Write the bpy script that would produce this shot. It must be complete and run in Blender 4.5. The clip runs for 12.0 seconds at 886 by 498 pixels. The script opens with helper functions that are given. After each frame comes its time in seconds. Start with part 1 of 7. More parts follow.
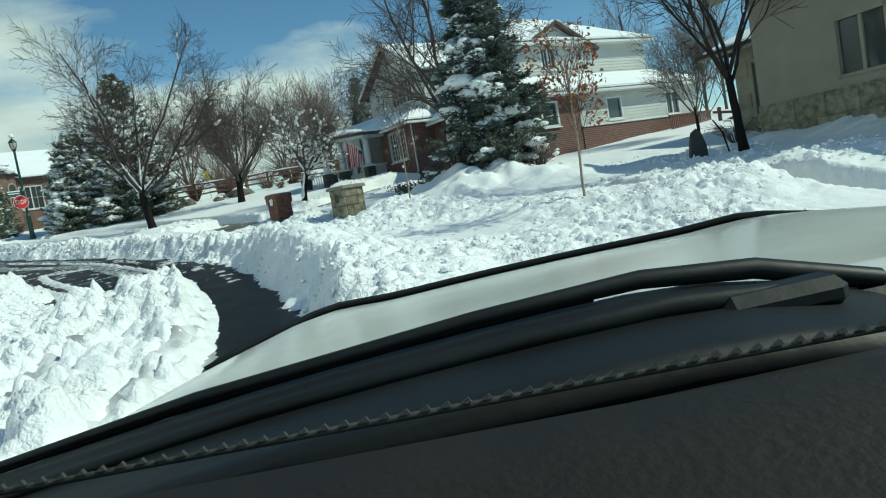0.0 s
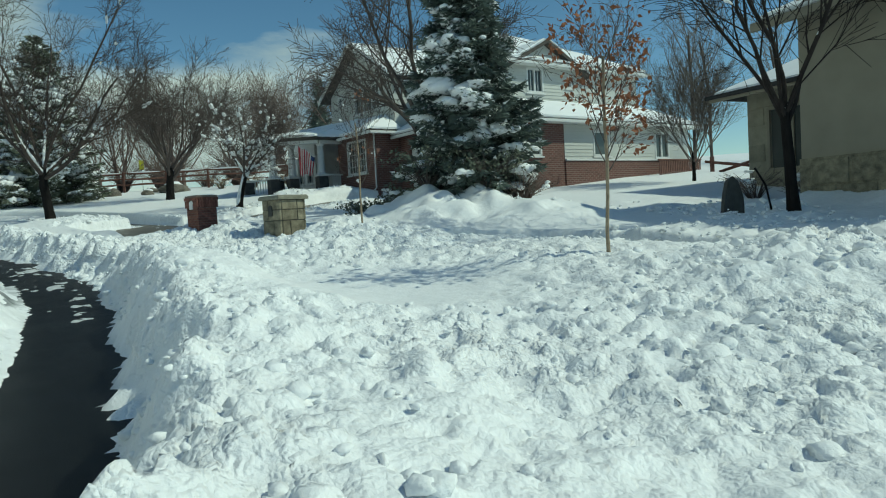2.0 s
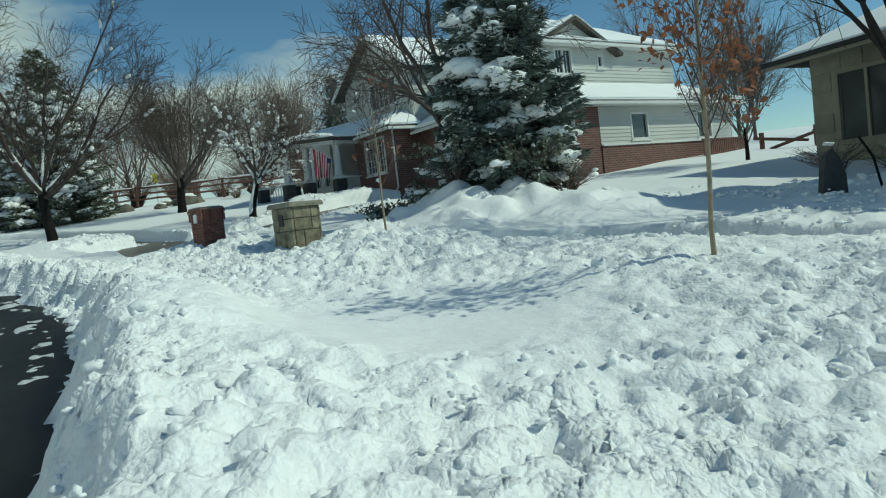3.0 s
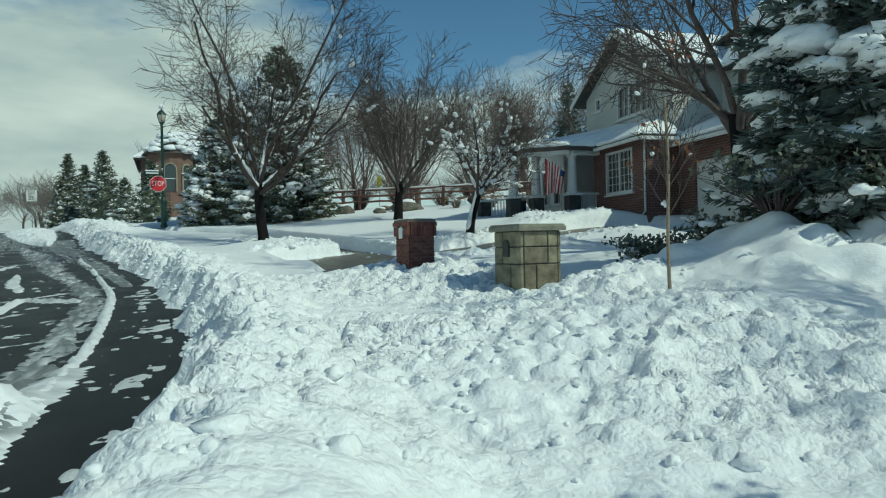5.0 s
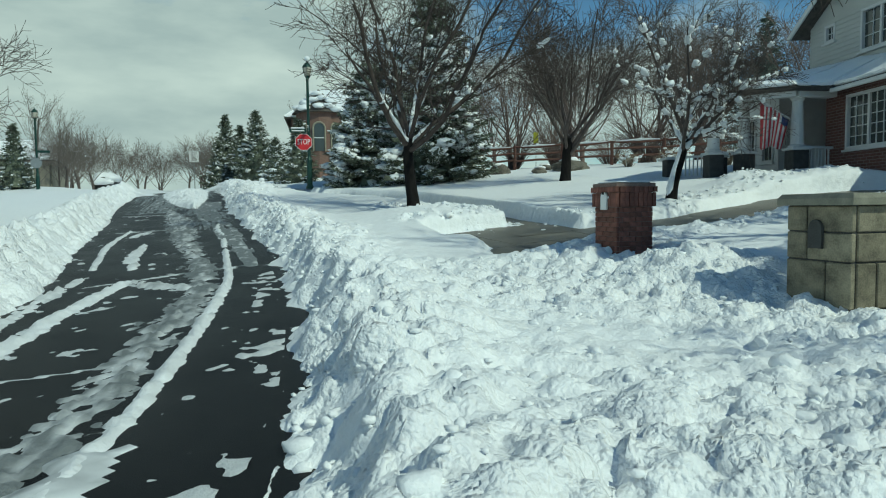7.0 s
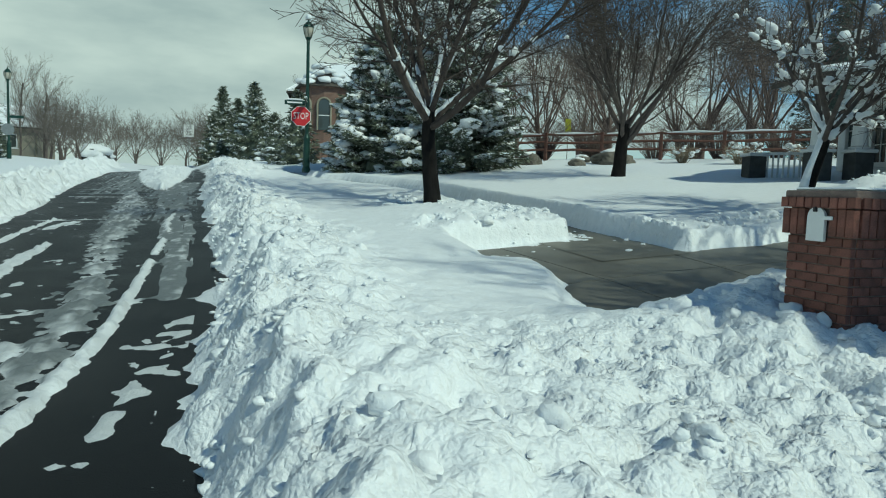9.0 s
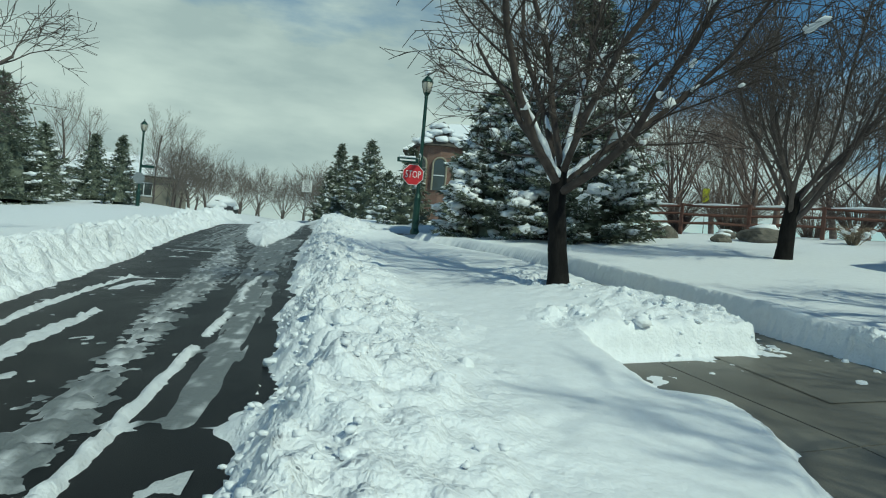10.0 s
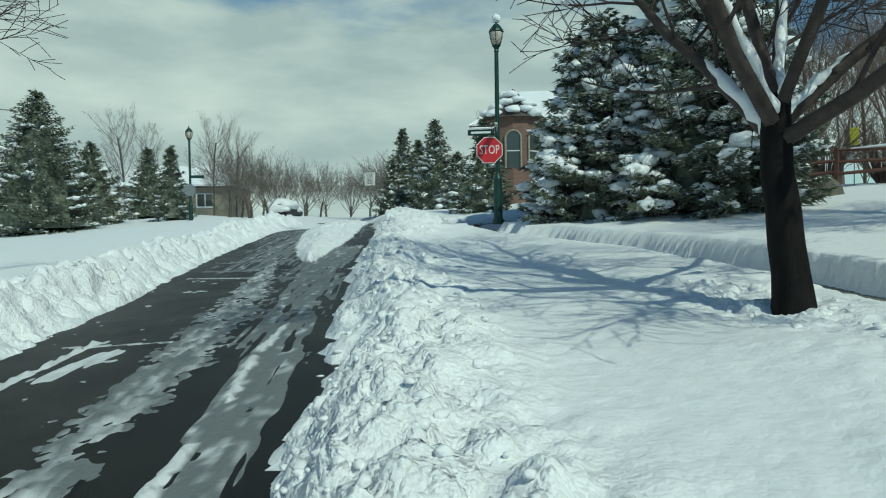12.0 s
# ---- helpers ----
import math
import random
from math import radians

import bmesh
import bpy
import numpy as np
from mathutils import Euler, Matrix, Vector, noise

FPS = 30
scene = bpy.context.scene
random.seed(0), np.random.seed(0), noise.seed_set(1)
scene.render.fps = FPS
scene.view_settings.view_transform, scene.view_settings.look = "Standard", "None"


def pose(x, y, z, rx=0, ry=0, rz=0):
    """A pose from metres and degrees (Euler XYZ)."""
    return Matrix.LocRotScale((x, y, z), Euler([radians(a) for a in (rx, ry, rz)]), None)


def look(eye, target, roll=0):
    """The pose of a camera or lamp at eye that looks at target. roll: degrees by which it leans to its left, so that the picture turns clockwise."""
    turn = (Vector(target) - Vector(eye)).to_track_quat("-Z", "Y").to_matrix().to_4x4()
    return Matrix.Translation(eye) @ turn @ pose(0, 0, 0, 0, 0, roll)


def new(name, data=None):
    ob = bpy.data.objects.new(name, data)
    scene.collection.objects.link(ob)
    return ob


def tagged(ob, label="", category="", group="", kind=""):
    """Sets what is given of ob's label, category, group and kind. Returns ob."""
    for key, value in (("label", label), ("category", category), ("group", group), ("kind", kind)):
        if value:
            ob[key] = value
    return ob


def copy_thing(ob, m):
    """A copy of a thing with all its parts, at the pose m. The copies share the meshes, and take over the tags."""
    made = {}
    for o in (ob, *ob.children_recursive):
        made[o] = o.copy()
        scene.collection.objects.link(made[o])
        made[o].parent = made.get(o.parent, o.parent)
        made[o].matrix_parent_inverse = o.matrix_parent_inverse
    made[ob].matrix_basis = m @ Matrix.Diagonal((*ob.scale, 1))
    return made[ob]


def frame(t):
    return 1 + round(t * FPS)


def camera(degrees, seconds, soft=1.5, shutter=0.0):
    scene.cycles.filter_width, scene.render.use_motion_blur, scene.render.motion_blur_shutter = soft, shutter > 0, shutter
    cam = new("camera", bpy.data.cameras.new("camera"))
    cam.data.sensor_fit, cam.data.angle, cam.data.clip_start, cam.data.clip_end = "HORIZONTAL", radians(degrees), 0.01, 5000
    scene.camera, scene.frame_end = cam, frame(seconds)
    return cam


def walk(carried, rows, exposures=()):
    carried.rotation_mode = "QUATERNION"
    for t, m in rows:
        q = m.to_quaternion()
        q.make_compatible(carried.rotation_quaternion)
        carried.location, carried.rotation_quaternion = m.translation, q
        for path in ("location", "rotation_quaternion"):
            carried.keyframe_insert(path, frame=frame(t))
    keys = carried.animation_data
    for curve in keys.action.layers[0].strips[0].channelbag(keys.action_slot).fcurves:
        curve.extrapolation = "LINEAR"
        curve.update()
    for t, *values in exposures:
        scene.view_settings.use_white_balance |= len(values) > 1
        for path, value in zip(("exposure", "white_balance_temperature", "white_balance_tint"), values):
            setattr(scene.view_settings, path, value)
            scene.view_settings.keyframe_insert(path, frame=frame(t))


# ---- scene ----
cam = camera(66.9, 12.0, soft=1.1)
PATH = [
    (0, (1.358, 8.782, 1.678), (1.249, 10.774, 1.532), -9.8),
    (0.5, (1.275, 9.673, 1.834), (1.024, 11.655, 1.754), -9.6),
    (1, (1.26, 10.843, 1.858), (1.204, 12.842, 1.863), 0.5),
    (1.5, (1.162, 11.784, 1.866), (1.142, 13.783, 1.817), -0.7),
    (2, (1.069, 12.938, 1.904), (1.113, 14.935, 1.804), -3.3),
    (2.5, (0.963, 14.085, 1.936), (1.011, 16.081, 1.82), -4.5),
    (4.5, (0.099, 18.41, 2.305), (-0.337, 20.362, 2.306), -8.1),
    (5, (-0.409, 19.607, 2.365), (-1.047, 21.503, 2.35), -1.2),
    (5.5, (-0.974, 20.652, 2.442), (-1.82, 22.462, 2.352), -0.6),
    (6, (-1.532, 21.532, 2.498), (-2.482, 23.289, 2.407), -1.9),
    (6.5, (-2.138, 22.264, 2.547), (-3.134, 23.995, 2.436), -0.9),
    (7, (-2.731, 22.932, 2.583), (-3.753, 24.647, 2.456), -0.7),
    (9, (-5.607, 26.884, 2.769), (-6.642, 28.588, 2.607), 1.9),
    (9.5, (-6.303, 27.878, 2.925), (-7.448, 29.517, 2.861), -0.8),
    (10, (-7.253, 28.948, 2.986), (-8.562, 30.461, 2.989), 5.0),
    (10.5, (-8.203, 30.004, 3.124), (-9.673, 31.36, 3.086), -2.2),
    (11, (-9.093, 30.581, 3.202), (-10.546, 31.955, 3.188), 1.5),
    (11.5, (-10.026, 31.5, 3.207), (-11.45, 32.902, 3.137), 0.8),
    (12, (-10.943, 32.285, 3.358), (-12.406, 33.647, 3.299), -0.8),
]
walk(cam, [(t, look(eye, target, roll)) for t, eye, target, roll in PATH],
     exposures=[(0, -0.38, 6500, -18), (0.7, -0.42, 6500, -18), (1.3, -0.70, 6550, -18), (6, -0.71, 6300, -18), (12, -0.73, 6250, -18)])

# ---- world, sun ----
SUN_AZ, SUN_EL = radians(-8), radians(44)          # direction to the sun, measured from +x towards +y
sun_dir = Vector((math.cos(SUN_AZ) * math.cos(SUN_EL), math.sin(SUN_AZ) * math.cos(SUN_EL), math.sin(SUN_EL)))
sun_data = bpy.data.lights.new("sun", "SUN")
sun_data.energy, sun_data.angle, sun_data.color = 4.1, radians(0.6), (1.0, 0.95, 0.87)
sun = new("sun", sun_data)
sun.matrix_world = look(sun_dir * 50, (0, 0, 0))

world = bpy.data.worlds.new("winter_sky")
scene.world = world
world.use_nodes = True
wn, wl = world.node_tree.nodes, world.node_tree.links
wn.clear()
w_out = wn.new("ShaderNodeOutputWorld")
w_bg = wn.new("ShaderNodeBackground")
w_bg.inputs["Strength"].default_value = 0.15
w_sky = wn.new("ShaderNodeTexSky")
w_sky.sky_type, w_sky.sun_disc = "NISHITA", False
w_sky.sun_elevation, w_sky.sun_rotation = SUN_EL, radians(90) - SUN_AZ
w_sky.altitude = 1700
w_sky.air_density, w_sky.dust_density, w_sky.ozone_density = 1.0, 0.6, 1.4
w_tc = wn.new("ShaderNodeTexCoord")
w_map = wn.new("ShaderNodeMapping")
w_map.inputs["Scale"].default_value = (1.0, 1.0, 3.2)
w_n = wn.new("ShaderNodeTexNoise")
w_n.inputs["Scale"].default_value, w_n.inputs["Detail"].default_value, w_n.inputs["Roughness"].default_value = 1.9, 8, 0.56
w_sep = wn.new("ShaderNodeSeparateXYZ")
w_bias = wn.new("ShaderNodeMath"); w_bias.operation = "MULTIPLY_ADD"      # more cloud towards the west
w_bias.inputs[1].default_value = -0.42
w_low = wn.new("ShaderNodeMath"); w_low.operation = "MULTIPLY_ADD"        # and towards the horizon
w_low.inputs[1].default_value = -0.42
w_ramp = wn.new("ShaderNodeValToRGB")
w_ramp.color_ramp.elements[0].position, w_ramp.color_ramp.elements[1].position = 0.50, 0.66
w_mix = wn.new("ShaderNodeMixRGB")
w_tone = wn.new("ShaderNodeValToRGB")
w_tone.color_ramp.elements[0].position, w_tone.color_ramp.elements[1].position = 0.38, 0.68
w_tone.color_ramp.elements[0].color, w_tone.color_ramp.elements[1].color = (0.55, 0.605, 0.65, 1), (0.85, 0.88, 0.895, 1)
w_n2 = wn.new("ShaderNodeTexNoise")
w_n2.inputs["Scale"].default_value, w_n2.inputs["Detail"].default_value = 4.2, 9
w_gain = wn.new("ShaderNodeVectorMath"); w_gain.operation = "SCALE"; w_gain.inputs["Scale"].default_value = 8.4
wl.new(w_tc.outputs["Generated"], w_map.inputs[0])
wl.new(w_map.outputs[0], w_n.inputs["Vector"])
wl.new(w_tc.outputs["Generated"], w_sep.inputs[0])
wl.new(w_sep.outputs["X"], w_bias.inputs[0])
wl.new(w_n.outputs["Fac"], w_bias.inputs[2])
wl.new(w_sep.outputs["Z"], w_low.inputs[0])
wl.new(w_bias.outputs[0], w_low.inputs[2])
wl.new(w_low.outputs[0], w_ramp.inputs[0])
wl.new(w_ramp.outputs[0], w_mix.inputs[0])
wl.new(w_map.outputs[0], w_n2.inputs["Vector"])
wl.new(w_n2.outputs["Fac"], w_tone.inputs[0])
wl.new(w_tone.outputs[0], w_gain.inputs[0])
wl.new(w_gain.outputs[0], w_mix.inputs[2])
w_deep = wn.new("ShaderNodeHueSaturation"); w_deep.inputs["Saturation"].default_value = 1.15
wl.new(w_sky.outputs[0], w_deep.inputs["Color"])
wl.new(w_deep.outputs[0], w_mix.inputs[1])
wl.new(w_mix.outputs[0], w_bg.inputs["Color"])
wl.new(w_bg.outputs[0], w_out.inputs[0])


# ---- materials ----
def material(name, color, rough=0.7, metal=0.0, scale=8.0, amount=0.25, dark=None, bump=0.2, relief=0.02, fine=60.0, spec=0.4, per_object=0.0, stretch=(1, 1, 1)):
    """Base colour varied at two scales, with relief; per_object varies it from piece to piece."""
    m = bpy.data.materials.new(name)
    m.use_nodes = True
    n, l = m.node_tree.nodes, m.node_tree.links
    b = n["Principled BSDF"]
    b.inputs["Metallic"].default_value = metal
    b.inputs["Specular IOR Level"].default_value = spec
    tc = n.new("ShaderNodeTexCoord")
    mp = n.new("ShaderNodeMapping")
    mp.inputs["Scale"].default_value = stretch
    l.new(tc.outputs["Object"], mp.inputs[0])
    big = n.new("ShaderNodeTexNoise")
    big.inputs["Scale"].default_value, big.inputs["Detail"].default_value = scale, 6
    small = n.new("ShaderNodeTexNoise")
    small.inputs["Scale"].default_value, small.inputs["Detail"].default_value = fine, 4
    for t in (big, small):
        l.new(mp.outputs[0], t.inputs["Vector"])
    add = n.new("ShaderNodeMath"); add.operation = "MULTIPLY_ADD"
    l.new(small.outputs["Fac"], add.inputs[0]); add.inputs[1].default_value = 0.45
    l.new(big.outputs["Fac"], add.inputs[2])
    ramp = n.new("ShaderNodeValToRGB")
    ramp.color_ramp.elements[0].position, ramp.color_ramp.elements[1].position = 0.5, 0.95
    d = dark or tuple(c * (1 - amount) for c in color)
    h = tuple(min(1, c * (1 + amount * 0.5)) for c in color)
    ramp.color_ramp.elements[0].color, ramp.color_ramp.elements[1].color = (*d, 1), (*h, 1)
    l.new(add.outputs[0], ramp.inputs[0])
    out = ramp.outputs[0]
    if per_object:
        info = n.new("ShaderNodeObjectInfo")
        hsv = n.new("ShaderNodeHueSaturation")
        val = n.new("ShaderNodeMath"); val.operation = "MULTIPLY_ADD"
        val.inputs[1].default_value, val.inputs[2].default_value = per_object, 1 - per_object / 2
        l.new(info.outputs["Random"], val.inputs[0])
        l.new(val.outputs[0], hsv.inputs["Value"])
        l.new(out, hsv.inputs["Color"])
        out = hsv.outputs[0]
    l.new(out, b.inputs["Base Color"])
    rr = n.new("ShaderNodeMath"); rr.operation = "MULTIPLY_ADD"
    rr.inputs[1].default_value, rr.inputs[2].default_value = 0.25, rough - 0.12
    l.new(big.outputs["Fac"], rr.inputs[0])
    l.new(rr.outputs[0], b.inputs["Roughness"])
    if bump:
        bm_ = n.new("ShaderNodeBump")
        bm_.inputs["Strength"].default_value, bm_.inputs["Distance"].default_value = bump, relief
        l.new(add.outputs[0], bm_.inputs["Height"])
        l.new(bm_.outputs[0], b.inputs["Normal"])
    return m


SNOW = material("snow", (0.87, 0.885, 0.90), 0.62, scale=11, amount=0.05, bump=0.75, fine=42, spec=0.3)
ROOF_SNOW = material("roof_snow", (0.87, 0.885, 0.90), 0.65, scale=1.2, amount=0.04, bump=0.3, fine=12, spec=0.3)
BANK_SNOW = material("ploughed_snow", (0.87, 0.885, 0.90), 0.62, scale=8, amount=0.06, bump=0.6, relief=0.04, fine=30, spec=0.3)
for _m in (BANK_SNOW,):
    _n, _l = _m.node_tree.nodes, _m.node_tree.links
    _bump = next(q for q in _n if q.bl_idname == "ShaderNodeBump")
    _old = _bump.inputs["Height"].links[0].from_socket
    _tc = next(q for q in _n if q.bl_idname == "ShaderNodeTexCoord")
    _warp = _n.new("ShaderNodeTexNoise"); _warp.inputs["Scale"].default_value = 9
    _l.new(_tc.outputs["Object"], _warp.inputs["Vector"])
    _bend = _n.new("ShaderNodeVectorMath"); _bend.operation = "MULTIPLY_ADD"
    _bend.inputs[1].default_value = (0.10, 0.10, 0.10)
    _l.new(_warp.outputs["Color"], _bend.inputs[0]); _l.new(_tc.outputs["Object"], _bend.inputs[2])
    for _size, _amount in ((12, 0.6), (27, 0.4)):
        _cell = _n.new("ShaderNodeTexVoronoi"); _cell.inputs["Scale"].default_value = _size
        _l.new(_bend.outputs[0], _cell.inputs["Vector"])
        _add = _n.new("ShaderNodeMath"); _add.operation = "MULTIPLY_ADD"; _add.inputs[1].default_value = -_amount
        _l.new(_cell.outputs["Distance"], _add.inputs[0]); _l.new(_old, _add.inputs[2])
        _old = _add.outputs[0]
    _l.new(_old, _bump.inputs["Height"])
    _broken = _n.new("ShaderNodeAttribute"); _broken.attribute_name = "broken"       # rougher where it was thrown up
    _l.new(_broken.outputs["Fac"], _bump.inputs["Strength"])
GROUND_SNOW = material("ground_snow", (0.87, 0.885, 0.90), 0.62, scale=8, amount=0.05, bump=0.5, relief=0.035, fine=30, spec=0.3)
_n, _l = GROUND_SNOW.node_tree.nodes, GROUND_SNOW.node_tree.links
_b = _n["Principled BSDF"]
_broken = _n.new("ShaderNodeAttribute"); _broken.attribute_name = "broken"       # rougher where it was ploughed
_bump = next(q for q in _n if q.bl_idname == "ShaderNodeBump")
_l.new(_broken.outputs["Fac"], _bump.inputs["Strength"])
_wet = _n.new("ShaderNodeAttribute"); _wet.attribute_name = "slush"
_mix = _n.new("ShaderNodeMixRGB"); _mix.inputs[2].default_value = (0.175, 0.19, 0.195, 1)     # grey, soaked
_l.new(_wet.outputs["Fac"], _mix.inputs[0])
_l.new(_b.inputs["Base Color"].links[0].from_socket, _mix.inputs[1])
_l.new(_mix.outputs[0], _b.inputs["Base Color"])
ASPHALT = material("wet_asphalt", (0.0085, 0.0095, 0.0105), 0.42, scale=1.3, amount=0.5, bump=0.35, fine=120, spec=0.10)
CONCRETE = material("wet_concrete", (0.17, 0.16, 0.135), 0.5, scale=1.2, amount=0.4, bump=0.2, fine=90)
BRICK = material("red_brick", (0.19, 0.080, 0.060), 0.8, scale=9, amount=0.45, bump=0.5, fine=70, per_object=0.6)
MORTAR = material("mortar", (0.20, 0.15, 0.13), 0.9, scale=12, amount=0.3, bump=0.4)
STONE = material("tan_stone_veneer", (0.235, 0.212, 0.150), 0.8, scale=6, amount=0.6, bump=0.5, fine=50, per_object=0.35)
STONE_PALE = material("pale_tan_stone", (0.285, 0.265, 0.20), 0.85, scale=3, amount=0.25, bump=0.3, fine=40, per_object=0.25)
CAPSTONE = material("grey_capstone", (0.22, 0.215, 0.17), 0.75, scale=8, amount=0.3, bump=0.3)
SIDING = material("pale_siding", (0.53, 0.54, 0.51), 0.6, scale=1.0, amount=0.1, bump=0.1)
TRIM = material("white_trim", (0.66, 0.67, 0.66), 0.5, scale=3, amount=0.08, bump=0.05)
STUCCO = material("tan_stucco", (0.28, 0.255, 0.20), 0.85, scale=1.4, amount=0.15, bump=0.3, fine=80)
SHINGLE = material("dark_shingle", (0.085, 0.075, 0.065), 0.85, scale=5, amount=0.5, bump=0.5)
BARK = material("dark_bark", (0.015, 0.0138, 0.0132), 0.95, scale=10, amount=0.5, bump=0.9, fine=45, spec=0.15, stretch=(1, 1, 0.25))
TWIG_MID = material("mid_brown_twig", (0.078, 0.063, 0.056), 0.9, scale=6, amount=0.4, bump=0.0, spec=0.2)
TWIG_DARK = material("dark_brown_twig", (0.036, 0.031, 0.029), 0.95, scale=6, amount=0.5, bump=0.4, spec=0.15)
TWIG = material("grey_brown_twig", (0.105, 0.086, 0.077), 0.85, scale=6, amount=0.4, bump=0.0)
TWIG_GREY = material("pale_grey_twig", (0.17, 0.145, 0.128), 0.85, scale=6, amount=0.35, bump=0.0)
TWIG_RED = material("reddish_twig", (0.185, 0.138, 0.122), 0.85, scale=6, amount=0.4, bump=0.0)
PALE_BARK = material("pale_young_bark", (0.30, 0.24, 0.17), 0.8, scale=14, amount=0.35, bump=0.4)
NEEDLE = material("spruce_needles", (0.150, 0.172, 0.125), 0.75, scale=3, amount=0.5, bump=0.0, fine=20)
NEEDLE_BLUE = material("blue_spruce_needles", (0.125, 0.160, 0.138), 0.75, scale=3, amount=0.5, bump=0.0, fine=20)
OAK_LEAF = material("dry_brown_leaf", (0.30, 0.12, 0.06), 0.75, scale=5, amount=0.5, bump=0.0)
FENCE_RED = material("red_stained_rail", (0.145, 0.072, 0.055), 0.8, scale=6, amount=0.4, bump=0.4)
GREEN_METAL = material("dark_green_metal", (0.018, 0.055, 0.045), 0.45, metal=0.3, scale=6, amount=0.3, bump=0.05)
RED_SIGN = material("red_sign_paint", (0.55, 0.025, 0.035), 0.45, scale=4, amount=0.1, bump=0.0)
WHITE_SIGN = material("white_sign_paint", (0.78, 0.78, 0.76), 0.45, scale=4, amount=0.06, bump=0.0)
BLACK_SIGN = material("black_sign_paint", (0.02, 0.02, 0.02), 0.5, scale=4, amount=0.1, bump=0.0)
GREY_METAL = material("galvanised_metal", (0.30, 0.31, 0.31), 0.45, metal=0.7, scale=8, amount=0.2, bump=0.05)
ROCK = material("grey_rock", (0.16, 0.145, 0.12), 0.85, scale=5, amount=0.5, bump=0.7)
DARK_STONE = material("dark_stone", (0.06, 0.062, 0.06), 0.8, scale=6, amount=0.4, bump=0.4)
DOOR_WHITE = material("garage_door_paint", (0.60, 0.61, 0.60), 0.5, scale=2, amount=0.08, bump=0.05)
GLASS = bpy.data.materials.new("window_glass")
GLASS.use_nodes = True
_b = GLASS.node_tree.nodes["Principled BSDF"]
_b.inputs["Base Color"].default_value = (0.055, 0.064, 0.062, 1)
_b.inputs["Roughness"].default_value = 0.06
_b.inputs["Specular IOR Level"].default_value = 0.6


def brick_wall_material(name, base, mortar, course=0.075, length=0.22):
    """Running-bond brickwork for walls that stay far off, in the wall's own metres."""
    m = material(name, base, 0.85, scale=3, amount=0.3, bump=0.3)
    n, l = m.node_tree.nodes, m.node_tree.links
    b = n["Principled BSDF"]
    tc = n.new("ShaderNodeTexCoord")
    sep = n.new("ShaderNodeSeparateXYZ"); l.new(tc.outputs["Object"], sep.inputs[0])
    add = n.new("ShaderNodeMath"); add.operation = "ADD"
    l.new(sep.outputs["X"], add.inputs[0]); l.new(sep.outputs["Y"], add.inputs[1])
    comb = n.new("ShaderNodeCombineXYZ"); l.new(add.outputs[0], comb.inputs["X"]); l.new(sep.outputs["Z"], comb.inputs["Y"])
    br = n.new("ShaderNodeTexBrick"); l.new(comb.outputs[0], br.inputs["Vector"])
    br.inputs["Scale"].default_value = 1.0
    br.inputs["Brick Width"].default_value, br.inputs["Row Height"].default_value, br.inputs["Mortar Size"].default_value = length, course, 0.011
    br.inputs["Color1"].default_value = (*base, 1)
    br.inputs["Color2"].default_value = (base[0] * 0.6, base[1] * 0.62, base[2] * 0.65, 1)
    br.inputs["Mortar"].default_value = (*mortar, 1)
    mix = n.new("ShaderNodeMixRGB"); mix.inputs[0].default_value = 0.7
    old = b.inputs["Base Color"].links[0].from_socket
    l.new(old, mix.inputs[1]); l.new(br.outputs["Color"], mix.inputs[2]); l.new(mix.outputs[0], b.inputs["Base Color"])
    return m


BRICK_WALL = brick_wall_material("brick_wall", (0.150, 0.068, 0.055), (0.235, 0.19, 0.17), course=0.09, length=0.26)
BRICK_BROWN = brick_wall_material("brown_brick_wall", (0.19, 0.105, 0.078), (0.21, 0.165, 0.14))


# ---- mesh helpers ----
def link_mesh(name, verts, faces, mat, parent=None, label="", smooth=False, mats=None, mat_index=None):
    me = bpy.data.meshes.new(name)
    if isinstance(faces, np.ndarray):
        me.from_pydata(np.asarray(verts).reshape(-1, 3).tolist(), [], faces.tolist())
    else:
        me.from_pydata([tuple(p) for p in verts], [], faces)
    for m in (mats or [mat]):
        me.materials.append(m)
    if mat_index is not None:
        me.polygons.foreach_set("material_index", np.asarray(mat_index, dtype=np.int32))
    if smooth:
        me.polygons.foreach_set("use_smooth", np.ones(len(me.polygons), dtype=bool))
    me.update()
    ob = new(name, me)
    if parent is not None:
        ob.parent = parent
    if label:
        ob["label"] = label
    return ob


def part(name, bm, mat, parent, label="", smooth=False):
    me = bpy.data.meshes.new(name)
    bm.normal_update()
    bm.to_mesh(me)
    bm.free()
    me.materials.append(mat)
    if smooth:
        me.polygons.foreach_set("use_smooth", np.ones(len(me.polygons), dtype=bool))
    ob = new(name, me)
    if parent is not None:
        ob.parent = parent
    if label:
        ob["label"] = label
    return ob


def empty(name, m, label="", category="", group="", kind=""):
    ob = new(name)
    ob.matrix_world = m
    return tagged(ob, label, category, group, kind)


def box(bm, lo, hi, bevel=0.0):
    c = [(a + b) / 2 for a, b in zip(lo, hi)]
    s = [b - a for a, b in zip(lo, hi)]
    r = bmesh.ops.create_cube(bm, size=1.0, matrix=Matrix.Translation(c) @ Matrix.Diagonal((*s, 1)))
    if bevel:
        es = list({e for v in r["verts"] for e in v.link_edges})
        bmesh.ops.bevel(bm, geom=es, offset=bevel, segments=1, affect="EDGES")


def box_bm(lo, hi, bevel=0.0):
    bm = bmesh.new()
    box(bm, lo, hi, bevel)
    return bm


